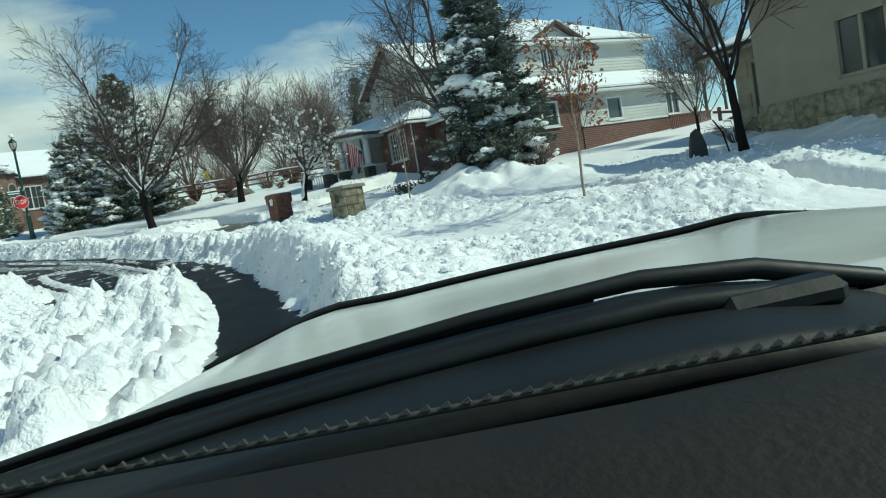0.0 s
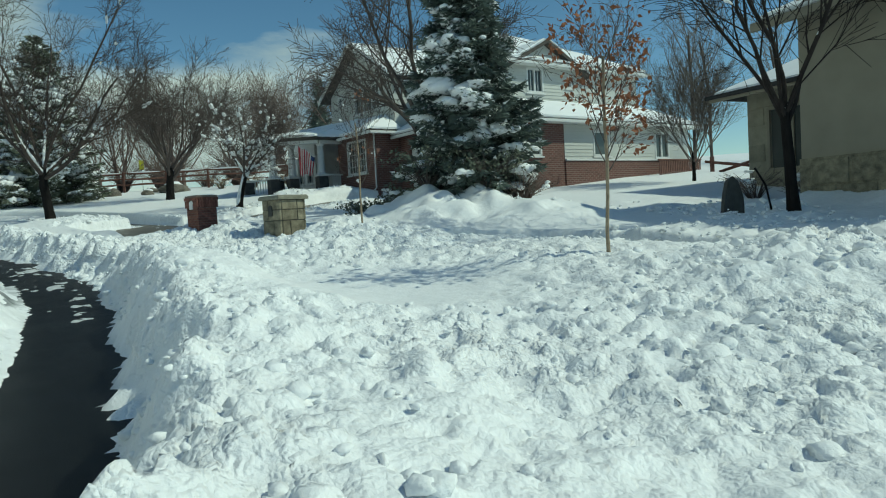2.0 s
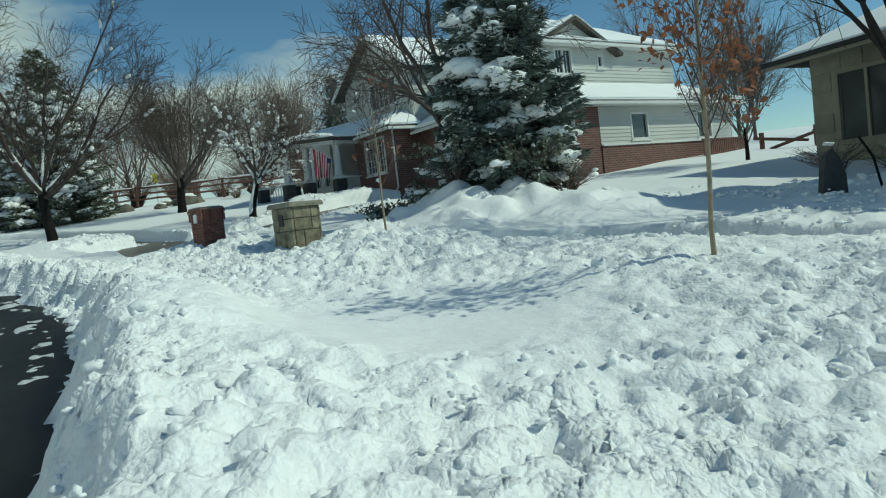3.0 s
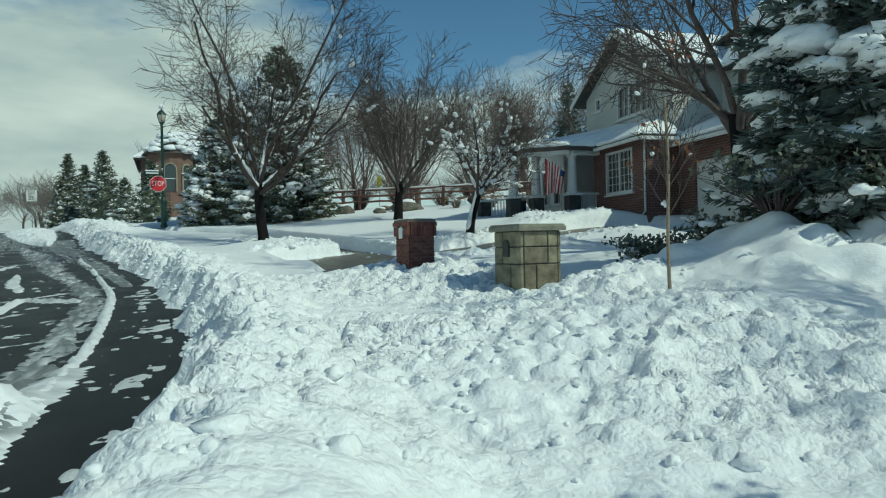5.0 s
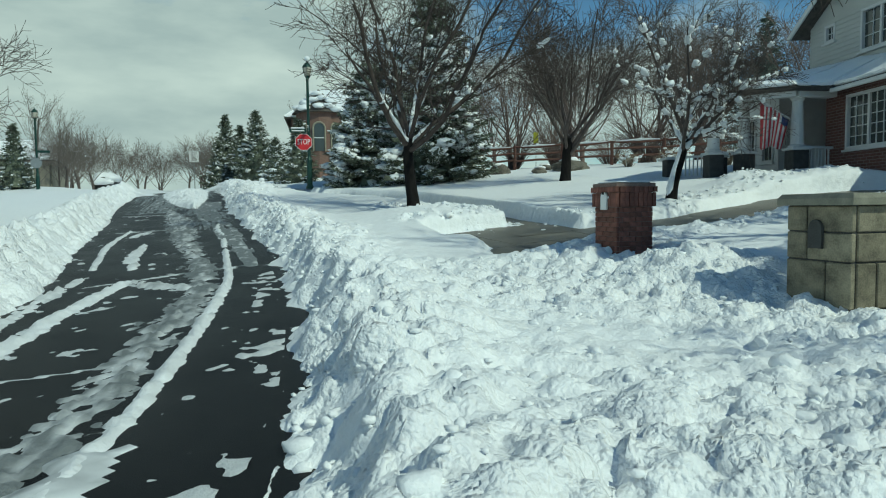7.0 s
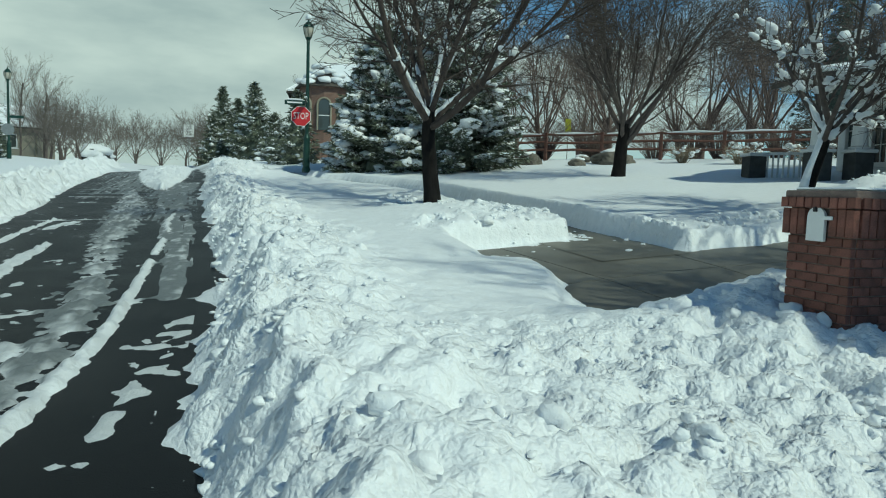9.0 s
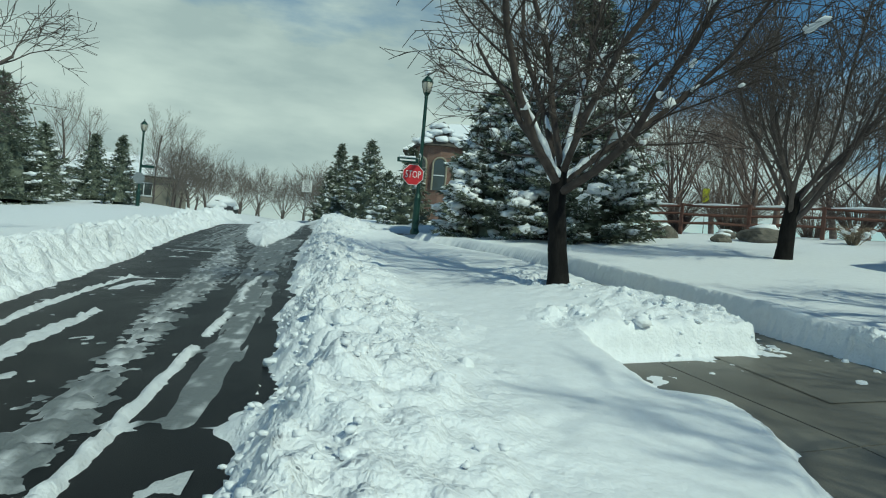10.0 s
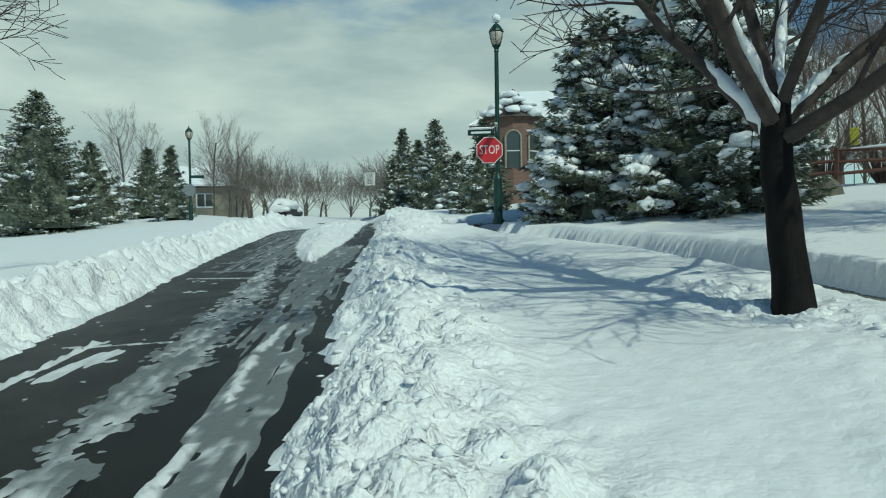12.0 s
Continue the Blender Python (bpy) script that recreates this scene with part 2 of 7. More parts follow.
def poly_prism(bm, pts, z0, z1):
    """An upright prism over the outline pts."""
    a = [bm.verts.new((x, y, z0)) for x, y in pts]
    b = [bm.verts.new((x, y, z1)) for x, y in pts]
    bm.faces.new(a[::-1]); bm.faces.new(b)
    for i in range(len(pts)):
        j = (i + 1) % len(pts)
        bm.faces.new((a[i], a[j], b[j], b[i]))


def slab(bm, quad, t):
    """A sheet of thickness t under the corner points."""
    up = [Vector(p) for p in quad]
    nrm = (up[1] - up[0]).cross(up[2] - up[0]).normalized()
    lo = [p - nrm * t for p in up]
    a = [bm.verts.new(p) for p in up]
    b = [bm.verts.new(p) for p in lo]
    bm.faces.new(a); bm.faces.new(b[::-1])
    for i in range(len(a)):
        j = (i + 1) % len(a)
        bm.faces.new((a[j], a[i], b[i], b[j]))


def lathe(bm, profile, sides=16, at=(0, 0, 0)):
    rings = []
    for r, z in profile:
        rings.append([bm.verts.new((at[0] + r * math.cos(2 * math.pi * k / sides), at[1] + r * math.sin(2 * math.pi * k / sides), at[2] + z)) for k in range(sides)])
    for a, b in zip(rings, rings[1:]):
        for k in range(sides):
            j = (k + 1) % sides
            bm.faces.new((a[k], a[j], b[j], b[k]))
    bm.faces.new(rings[0][::-1]); bm.faces.new(rings[-1])


class Tubes:
    """Collects tapering tubes and joins them into one mesh."""

    def __init__(self):
        self.v, self.f, self.n = [], [], 0

    def add(self, pts, radii, sides=4):
        P = np.asarray(pts, float)
        T = np.gradient(P, axis=0)
        T /= np.linalg.norm(T, axis=1)[:, None] + 1e-9
        ref = np.array([0.3, 0.8, 0.52]) if abs(T[0, 2]) > 0.8 else np.array([0, 0, 1.0])
        A = np.cross(T, ref); A /= np.linalg.norm(A, axis=1)[:, None] + 1e-9
        B = np.cross(T, A)
        ang = np.arange(sides) * 2 * math.pi / sides
        ring = A[:, None] * np.cos(ang)[None, :, None] + B[:, None] * np.sin(ang)[None, :, None]
        V = P[:, None] + ring * np.asarray(radii)[:, None, None]
        k = len(P)
        i = np.arange(k - 1)[:, None] * sides + np.arange(sides)[None]
        j = np.arange(k - 1)[:, None] * sides + (np.arange(sides)[None] + 1) % sides
        F = np.stack([i, j, j + sides, i + sides], -1).reshape(-1, 4) + self.n
        self.v.append(V.reshape(-1, 3)); self.f.append(F); self.n += k * sides

    def mesh(self, name, mat, parent=None, label="", smooth=True):
        return link_mesh(name, np.vstack(self.v), np.vstack(self.f), mat, parent, label, smooth)


def blob(rng, r, flat=0.6, detail=1, jag=0.0):
    """A lumpy rounded clump."""
    bm = bmesh.new()
    bmesh.ops.create_icosphere(bm, subdivisions=detail, radius=1.0)
    o = Vector((rng.uniform(-50, 50), rng.uniform(-50, 50), 0))
    V = np.array([tuple(v.co * (1 + (0.42 + 0.2 * jag) * noise.noise(v.co * 1.3 + o) + (0.1 + 0.3 * jag) * noise.noise(v.co * 2.9 + o))) for v in bm.verts]) * np.array([r, r, r * flat])
    F = np.array([[v.index for v in f.verts] for f in bm.faces])
    bm.free()
    return V, F


class Clumps:
    """Collects lumpy clumps and joins them into one mesh."""

    def __init__(self, rng, kinds=8, detail=1, jag=0.0):
        self.kinds = [blob(rng, 1.0, 1.0, detail, jag) for _ in range(kinds)]
        self.rng, self.v, self.f, self.n = rng, [], [], 0

    def add(self, p, size, turn=None):
        V, F = self.kinds[self.rng.randrange(len(self.kinds))]
        a = self.rng.uniform(0, 6.28) if turn is None else turn
        c, s = math.cos(a), math.sin(a)
        W = V * np.asarray(size)
        W = np.stack([W[:, 0] * c - W[:, 1] * s, W[:, 0] * s + W[:, 1] * c, W[:, 2]], 1)
        self.v.append(W + np.asarray(p)); self.f.append(F + self.n); self.n += len(V)

    def mesh(self, name, mat, parent=None, label="", smooth=True):
        return link_mesh(name, np.vstack(self.v), np.vstack(self.f), mat, parent, label, smooth)


# ---- the lie of the land ----
def lattice(ix, iy, seed):
    h = (ix.astype(np.int64) * 374761393 + iy.astype(np.int64) * 668265263 + seed * 974711) & 0xFFFFFFFF
    h = ((h ^ (h >> 13)) * 1274126177) & 0xFFFFFFFF
    return ((h ^ (h >> 16)) & 0xFFFF) / 65535.0


def fnoise(x, y, size, seed=0):
    """Smooth noise of about -1 to 1 with features of that size."""
    x, y = np.asarray(x, float) / size, np.asarray(y, float) / size
    ix, iy = np.floor(x), np.floor(y)
    fx, fy = x - ix, y - iy
    ux, uy = fx * fx * fx * (fx * (fx * 6 - 15) + 10), fy * fy * fy * (fy * (fy * 6 - 15) + 10)
    a, b = lattice(ix, iy, seed), lattice(ix + 1, iy, seed)
    c, d = lattice(ix, iy + 1, seed), lattice(ix + 1, iy + 1, seed)
    return 2 * ((a * (1 - ux) + b * ux) * (1 - uy) + (c * (1 - ux) + d * ux) * uy) - 1


def chunks(x, y, size, seed=0, p=3.0):
    """Broken blocks about that size, each with its own height and tilt, 0 to about 1."""
    wx, wy = 0.16 * size * fnoise(x, y, size * 0.45, seed + 5), 0.16 * size * fnoise(x, y, size * 0.45, seed + 6)
    u, v = (np.asarray(x) + wx) / size, (np.asarray(y) + wy) / size
    iu, iv = np.floor(u), np.floor(v)
    best = np.zeros(np.shape(u))
    for a in (-1, 0, 1):
        for b in (-1, 0, 1):
            cu, cv = iu + a, iv + b
            du, dv = u - cu - lattice(cu, cv, seed), v - cv - lattice(cu, cv, seed + 1)
            r = 0.42 + 0.42 * lattice(cu, cv, seed + 2)
            tall = lattice(cu, cv, seed + 3)
            tilt = (lattice(cu, cv, seed + 4) - 0.5) * du + (lattice(cu, cv, seed + 7) - 0.5) * dv
            ang = lattice(cu, cv, seed + 8) * 6.28
            ca, sa = np.cos(ang), np.sin(ang)
            q = np.maximum(np.abs(du * ca + dv * sa), np.abs(dv * ca - du * sa) * 1.15) * 0.55 + 0.55 * np.hypot(du, dv)
            best = np.maximum(best, (0.25 + 0.75 * tall) * (1 - (np.clip(q / r, 0, 1)) ** p) + 0.6 * tilt * (q < r))
    return best


def knobs(x, y, size, seed=0):
    """Rounded lumps packed side by side, about that size, 0 to about 1."""
    wx, wy = 0.22 * size * fnoise(x, y, size * 0.6, seed + 5), 0.22 * size * fnoise(x, y, size * 0.6, seed + 6)
    u, v = (np.asarray(x) + wx) / size, (np.asarray(y) + wy) / size
    iu, iv = np.floor(u), np.floor(v)
    best = np.zeros(np.shape(u))
    for a in (-1, 0, 1):
        for b in (-1, 0, 1):
            cu, cv = iu + a, iv + b
            du, dv = u - cu - lattice(cu, cv, seed), v - cv - lattice(cu, cv, seed + 1)
            r = 0.40 + 0.45 * lattice(cu, cv, seed + 2)
            ang = lattice(cu, cv, seed + 8) * 6.28
            ca, sa = np.cos(ang), np.sin(ang)
            q2 = ((du * ca + dv * sa) ** 2 + (1.35 * (dv * ca - du * sa)) ** 2) / r ** 2
            tall = 0.3 + 0.7 * lattice(cu, cv, seed + 3) ** 1.5
            best = np.maximum(best, tall * np.sqrt(np.clip(1 - q2, 0, 1)))
    return best


def smooth(a, b, v):
    t = np.clip((v - a) / (b - a), 0, 1)
    return t * t * (3 - 2 * t)


def held(v, lo, hi, k=9.0):
    v = np.asarray(v, float)
    return np.where(v > hi, hi + k * np.tanh((v - hi) / k), np.where(v < lo, lo + k * np.tanh((v - lo) / k), v))


def lie(x, y):
    """The general fall of the land: it climbs gently away from the start and levels off along the far road."""
    fx, fy = np.asarray(x, float), np.asarray(y, float)
    x, y = held(x, -48, 14), held(y, 2, 52)
    dip = -0.26 * np.exp(-((x + 3.8) ** 2 + (y - 31.0) ** 2) / 11.0) + 0.26 * np.exp(-((x - 9) ** 2 + (y - 26.5) ** 2) / 14.0) + 0.15 * np.exp(-((x + 4) ** 2 + (y - 45.5) ** 2) / 10.0)
    u, v = -0.8 * (fx + 33) + 0.6 * (fy - 49), -0.6 * (fx + 33) - 0.8 * (fy - 49)
    far = 3 + np.clip(0.35 * (u - 14), 0, 8)
    dip = dip - 0.95 * smooth(0, 17, u) * smooth(far + 8, far, v)
    return dip - 0.167 - 0.0103 * x + 0.0345 * y + 0.000255 * x * x + 0.000266 * x * y + 0.000856 * y * y


def curve(points, n=12):
    P = np.array(points, float)
    P = np.vstack([2 * P[0] - P[1], P, 2 * P[-1] - P[-2]])
    out = []
    for i in range(1, len(P) - 2):
        a, b, c, d = P[i - 1:i + 3]
        for k in range(n):
            t = k / n
            out.append(0.5 * (2 * b + (c - a) * t + (2 * a - 5 * b + 4 * c - d) * t * t + (3 * b - a - 3 * c + d) * t ** 3))
    out.append(P[-2])
    return np.array(out)


def along(line, x, y):
    """Way along a line and signed distance from it, positive on its left."""
    x, y = np.ravel(x), np.ravel(y)
    best, S, D = np.full(x.shape, 1e9), np.zeros(x.shape), np.zeros(x.shape)
    s0 = 0.0
    for a, b in zip(line, line[1:]):
        ab = b - a
        L = math.hypot(*ab)
        t = np.clip(((x - a[0]) * ab[0] + (y - a[1]) * ab[1]) / L ** 2, 0, 1)
        dx, dy = x - a[0] - t * ab[0], y - a[1] - t * ab[1]
        d = np.hypot(dx, dy)
        m = d < best
        best[m], S[m] = d[m], s0 + t[m] * L
        D[m] = (np.sign(ab[0] * dy - ab[1] * dx) * d)[m]
        s0 += L
    return S, D


KERB = curve([(1.9, -12), (1.4, 0), (0.5, 8), (-0.5, 14), (-1.5, 18.2), (-3.0, 21.3), (-5.2, 24.9), (-7.3, 27.6), (-10.7, 30.9), (-17, 36), (-23.5, 41.1), (-30, 46.6), (-37, 52.2), (-48, 60.5), (-60, 69.5), (-90, 90), (-160, 138)])
DRIVE = curve([(-9.0, 33.2), (-7.5, 35.5), (-5.8, 37.5), (-4.6, 39.8), (-3.6, 41.7), (-1.6, 43.2), (2.0, 44.0)])
WALKWAY = curve([(-8.0, 36.3), (-11.4, 38.9), (-14.4, 41.2), (-18.1, 43.6), (-25.4, 46.4)])
SIDE_PATH = curve([(9.5, 15.5), (6.9, 19.0), (5.6, 23.2), (3.6, 26.0), (1.6, 27.0)])
CROSS = curve([(-27.2, 46.2), (-24.0, 52.5), (-19.5, 60), (-12, 72), (0, 92)])


def lane_width(s):
    return 3.3 + 0.35 * smooth(46, 54, s) + 0.6 * smooth(59, 69, s)


def snow_height(x, y):
    """Height of the snow's surface, and how broken up it is."""
    shape = np.shape(x)
    x, y = np.ravel(np.asarray(x, float)), np.ravel(np.asarray(y, float))
    z = lie(x, y)
    s, d = along(KERB, x, y)
    wob = 0.20 * fnoise(x, y, 0.9, 3) + 0.03 * fnoise(x, y, 0.33, 4)
    de = d + wob * np.where(d > 1.6, 0.25, 1.0)
    w = lane_width(s)
    near = smooth(130, 90, s)
    # lawn and field
    h = 0.06 + 0.05 * fnoise(x, y, 6, 1) + 0.03 * fnoise(x, y, 1.7, 2)
    # ploughed banks on both sides of the lane
    rb = np.clip(-de, 0, None)
    big = 0.13 + 0.33 * smooth(44, 29, s) * smooth(16, 22, s)
    right_bank = (big + 0.05) * np.exp(-((rb - 1.0) / (0.75 + 0.5 * smooth(38, 30, s))) ** 2) * (1 + 0.5 * fnoise(x, y, 2.1, 5))
    lb = np.clip(de - w, 0, None)
    left_bank = (0.34 + 0.1 * fnoise(x, y, 3.0, 6)) * np.exp(-((lb - 1.0) / 0.9) ** 2) + 0.12 * smooth(0.8, 3.5, lb)
    h = h + np.where(d < 0, right_bank, 0) + np.where(d > w, left_bank, 0)
    # heaps thrown up beside the pillars, the oak and the drive
    heap = 0 * x
    for hx, hy, hr, hh in ((3.4, 22.8, 1.5, 0.22), (5.4, 20.2, 1.6, 0.45), (-4.1, 31.6, 0.9, 0.42), (-1.1, 30.0, 1.0, 0.40), (-0.2, 26.4, 1.8, 0.28), (-11.3, 37.2, 1.3, 0.13), (-13.3, 38.9, 1.3, -0.14), (-12.6, 37.6, 1.0, 0.08),
                           (-8.2, 32.7, 1.7, -0.10), (-5.0, 43.6, 1.0, 0.35), (-3.0, 44.6, 1.2, 0.3), (8.4, 21.6, 2.2, 0.35), (11.2, 26.2, 1.2, 0.45), (12.4, 24.0, 1.6, 0.55), (9.8, 27.6, 0.8, 0.25), (-26.5, 46.0, 2.0, 0.30)):
        heap += hh * np.exp(-((x - hx) ** 2 + (y - hy) ** 2) / hr ** 2)
    for hx, hy, hr, hh in ((1.9, 30.9, 1.7, 0.85), (-0.3, 31.5, 1.0, 0.40), (3.8, 29.2, 1.6, 0.45), (1.2, 29.2, 1.2, 0.25)):
        h = h + hh * np.exp(-(((x - hx) ** 2 + (y - hy) ** 2) / hr ** 2) ** 1.4) * (1 + 0.35 * fnoise(x, y, 0.9, 51) + 0.2 * fnoise(x, y, 0.4, 52))
    h += heap
    heap_up = np.clip(heap, 0, None)
    rough = np.clip(np.exp(-((rb - 0.7) / 1.1) ** 2) * (d < 0.2) + np.exp(-((lb - 0.7) / 1.2) ** 2) * (d > w - 0.2) + 2.2 * heap_up, 0, 1)
    verge = smooth(-7.5, -5.5, d) * (d < 0) * smooth(24, 30, s) * smooth(49, 44, s)
    rough = np.maximum(rough, 0.85 * verge * smooth(46.0, 43.5, s))
    calm = np.exp(-(((x - 0.4) / 2.2) ** 2 + ((y - 21.6) / 1.9) ** 2)) + 0.5 * np.exp(-(((x + 4.5) / 1.4) ** 2 + ((y - 28.7) / 1.0) ** 2))
    yard = np.exp(-(((x - 6.5) / 4.5) ** 2 + ((y - 27.0) / 6.0) ** 2)) * smooth(-0.2, 0.5, fnoise(x, y, 1.8, 81) + 0.3)
    rough = np.maximum(rough, 0.8 * yard)
    s2, d2 = along(DRIVE, x, y)
    near_side = np.where(d2 > 0, 1.15 + 1.5 * smooth(3.9, 3.1, s2), 1.45 + 0.25 * smooth(3.4, 0.8, s2))
    thrown = np.exp(-((np.abs(d2) - near_side - 0.6) / 0.7) ** 2) * smooth(13, 11, s2) * smooth(-2.6, -3.4, d)
    s3, d3 = along(WALKWAY, x, y)
    thrown = np.maximum(thrown, 0.85 * np.exp(-((d3 - 1.1) / 0.8) ** 2) * smooth(0.5, 1.5, s3) * smooth(9.5, 6.5, s3))
    rough = np.maximum(rough, 0.8 * thrown)
    rough = rough * (1 - np.clip(1.3 * calm, 0, 0.95)) * near
    h = h - 0.16 * np.clip(calm, 0, 1)
    lumps = 0.55 * np.abs(fnoise(x, y, 0.62, 7)) + 0.35 * np.abs(fnoise(x, y, 0.31, 8)) + 0.2 * np.abs(fnoise(x, y, 0.17, 9))
    lumps += 0.14 * np.abs(fnoise(x, y, 0.10, 10)) - 0.25 * np.abs(fnoise(x + 7, y, 0.45, 21))
    block = 0.13 * chunks(x, y, 0.46, 100, 3) + 0.12 * chunks(x, y, 0.25, 120, 3)
    h += rough * (0.20 * lumps - 0.10 + 0.8 * block * (0.55 + 0.45 * rough)) * np.where(d > w - 0.2, 0.9, 1.0)
    # edge of the lane: steep, down to the asphalt
    inside = np.clip(np.minimum(de, w - de), -1, None)
    low = -0.34
    t = smooth(np.where(d > w / 2, -1.35, -0.8), 0.04, inside)
    h = h * (1 - t) + low * t
    h += rough * (1 - smooth(-0.06, 0.02, inside)) * (0.13 * chunks(x, y, 0.3, 140) - 0.05) * (t > 0.02) * np.where(d > w / 2, 0.2, 1.0)
    # what lies on the asphalt
    n1 = fnoise(x, y, 1.1, 11) * 0.5 + fnoise(x, y, 0.35, 12) * 0.35 + fnoise(x, y, 0.14, 13) * 0.25
    dc = d + 0.10 * np.sin(s * 0.35) + 0.05 * fnoise(s, 0 * s, 2.0, 14)
    n2 = 0.5 * fnoise(x, y, 0.4, 31) + 0.45 * fnoise(x, y, 0.17, 32) + 0.3 * fnoise(x, y, 0.085, 33)
    lay = -1 + 0 * x
    covered = smooth(39.0, 36.2, s + 0.55 * (d - 1) + 0.9 * n1) * smooth(0.82, 1.25, dc + 0.12 * n1)
    lay = np.maximum(lay, np.where(covered > 0, covered * (0.05 + 0.13 * np.abs(fnoise(x, y, 0.5, 15)) + 0.16 * np.abs(fnoise(x, y, 0.26, 25)) + 0.10 * np.abs(fnoise(x, y, 0.15, 26)) + 0.05 * n1) + 0.05 * np.exp(-((dc - 1.2) / 0.14) ** 2) - 0.07 * np.exp(-((dc - 2.35) / 0.22) ** 2) * smooth(30, 35, s), -1))
    on_lane = smooth(-0.02, 0.10, inside)
    rough = np.maximum(rough, 0.85 * covered * on_lane)
    full = np.where((d > w / 2) & (covered > 0), np.maximum(on_lane, covered * (np.abs(d - w) < 0.6)), on_lane)
    h = np.where(full > 0, np.maximum(h, -0.25 + np.clip(lay, -0.09, 0.4) * full), h)
    # cleared drive and footways cut into the snow
    edge = 0.10 * fnoise(x, y, 0.8, 16) + 0.012 * fnoise(x, y, 0.25, 17)
    gap = smooth(0.06, -0.07, np.abs(d2) - near_side + edge) * smooth(-3.45, -3.8, d + 3.2 * edge) * smooth(14.4, 13.2, s2)
    left_over = np.maximum(0.10 * (n1 - 0.55), 0.06 * (fnoise(x, y, 1.6, 18) - 0.25) * smooth(5, 9, s2))
    h = h * (1 - gap) + (-0.285 + np.clip(left_over, 0.0, 0.12)) * gap
    gap = smooth(0.52, 0.40, np.abs(d3 + 0.32 + 0.4 * edge)) * smooth(0.2, 0.5, s3 + 0.2)
    h = h * (1 - gap) + (-0.27 + np.clip(0.12 * (n1 - 0.45), -0.04, 0.1)) * gap
    h += 0.10 * np.exp(-((d3 + 1.0) / 0.35) ** 2) * smooth(1, 3, s3) * smooth(17.5, 16, s3) * (gap < 0.05)
    s4, d4 = along(SIDE_PATH, x, y)
    gap = smooth(0.62, 0.45, np.abs(d4 + edge)) * smooth(0.1, 0.6, s4)
    h = h * (1 - gap) + (-0.27 + np.clip(0.12 * (n1 - 0.2), -0.04, 0.2)) * gap
    s5, d5 = along(CROSS, x, y)
    gap = smooth(2.6, 2.2, np.abs(d5 + edge)) * smooth(0.3, 1.2, s5)
    h = h * (1 - gap) + (-0.26 + np.clip(0.16 * (n1 - 0.05), -0.05, 0.1)) * gap
    return (z + h).reshape(shape), rough.reshape(shape)


def slush(x, y):
    """How wet and grey the snow on the lane is."""
    x, y = np.ravel(x), np.ravel(y)
    s, d = along(KERB, x, y)
    dc = d + 0.10 * np.sin(s * 0.35) + 0.05 * fnoise(s, 0 * s, 2.0, 14)
    on = smooth(-0.05, 0.15, np.minimum(d, lane_width(s) - d))
    wide = smooth(0.45, 0.2, np.abs(dc - 1.30)) * smooth(33, 37, s)
    streak = 0.5 * fnoise(s * 0.22, dc, 0.13, 73)
    right = smooth(0.75, 0.35, d) * 0.7
    v = np.clip(0.22 + 0.42 * wide + right + streak + 0.3 * fnoise(x, y, 0.4, 71) + 0.25 * fnoise(x, y, 0.15, 72), 0, 1)
    _, d5 = along(CROSS, x, y)
    return np.maximum(on * v, 0.5 * smooth(2.6, 2.2, np.abs(d5)))


def ground_z(x, y):
    return float(snow_height(np.array([x]), np.array([y]))[0][0])


def spread(lo, hi, step, out, grow=1.17):
    v = [lo]
    while v[-1] < hi:
        v.append(v[-1] + step)
    st, hi_v = step, v[-1]
    while hi_v < out:
        st *= grow; hi_v += st; v.append(hi_v)
    st, lo_v, left = step, lo, []
    while lo_v > -out:
        st *= grow; lo_v -= st; left.append(lo_v)
    return np.array(left[::-1] + v)


gx, gy = spread(-32, 8, 0.094, 1800), spread(11, 45.5, 0.094, 1800)
GX, GY = np.meshgrid(gx, gy)
GZ, GROUGH = snow_height(GX, GY)
nx, ny = len(gx), len(gy)
idx = np.arange(nx * ny).reshape(ny, nx)
quads = np.stack([idx[:-1, :-1], idx[:-1, 1:], idx[1:, 1:], idx[1:, :-1]], -1).reshape(-1, 4)
ground = link_mesh("ground", np.stack([GX, GY, GZ], -1).reshape(-1, 3), quads, GROUND_SNOW, smooth=True)
broken = ground.data.attributes.new("broken", "FLOAT", "POINT")
broken.data.foreach_set("value", (0.22 + 0.7 * np.clip(GROUGH, 0, 1)).ravel().astype(np.float32))
wet = ground.data.attributes.new("slush", "FLOAT", "POINT")
wet.data.foreach_set("value", slush(GX, GY).astype(np.float32))
tagged(ground, "deep white snow with ploughed banks and trenches", "snow", kind="structure")

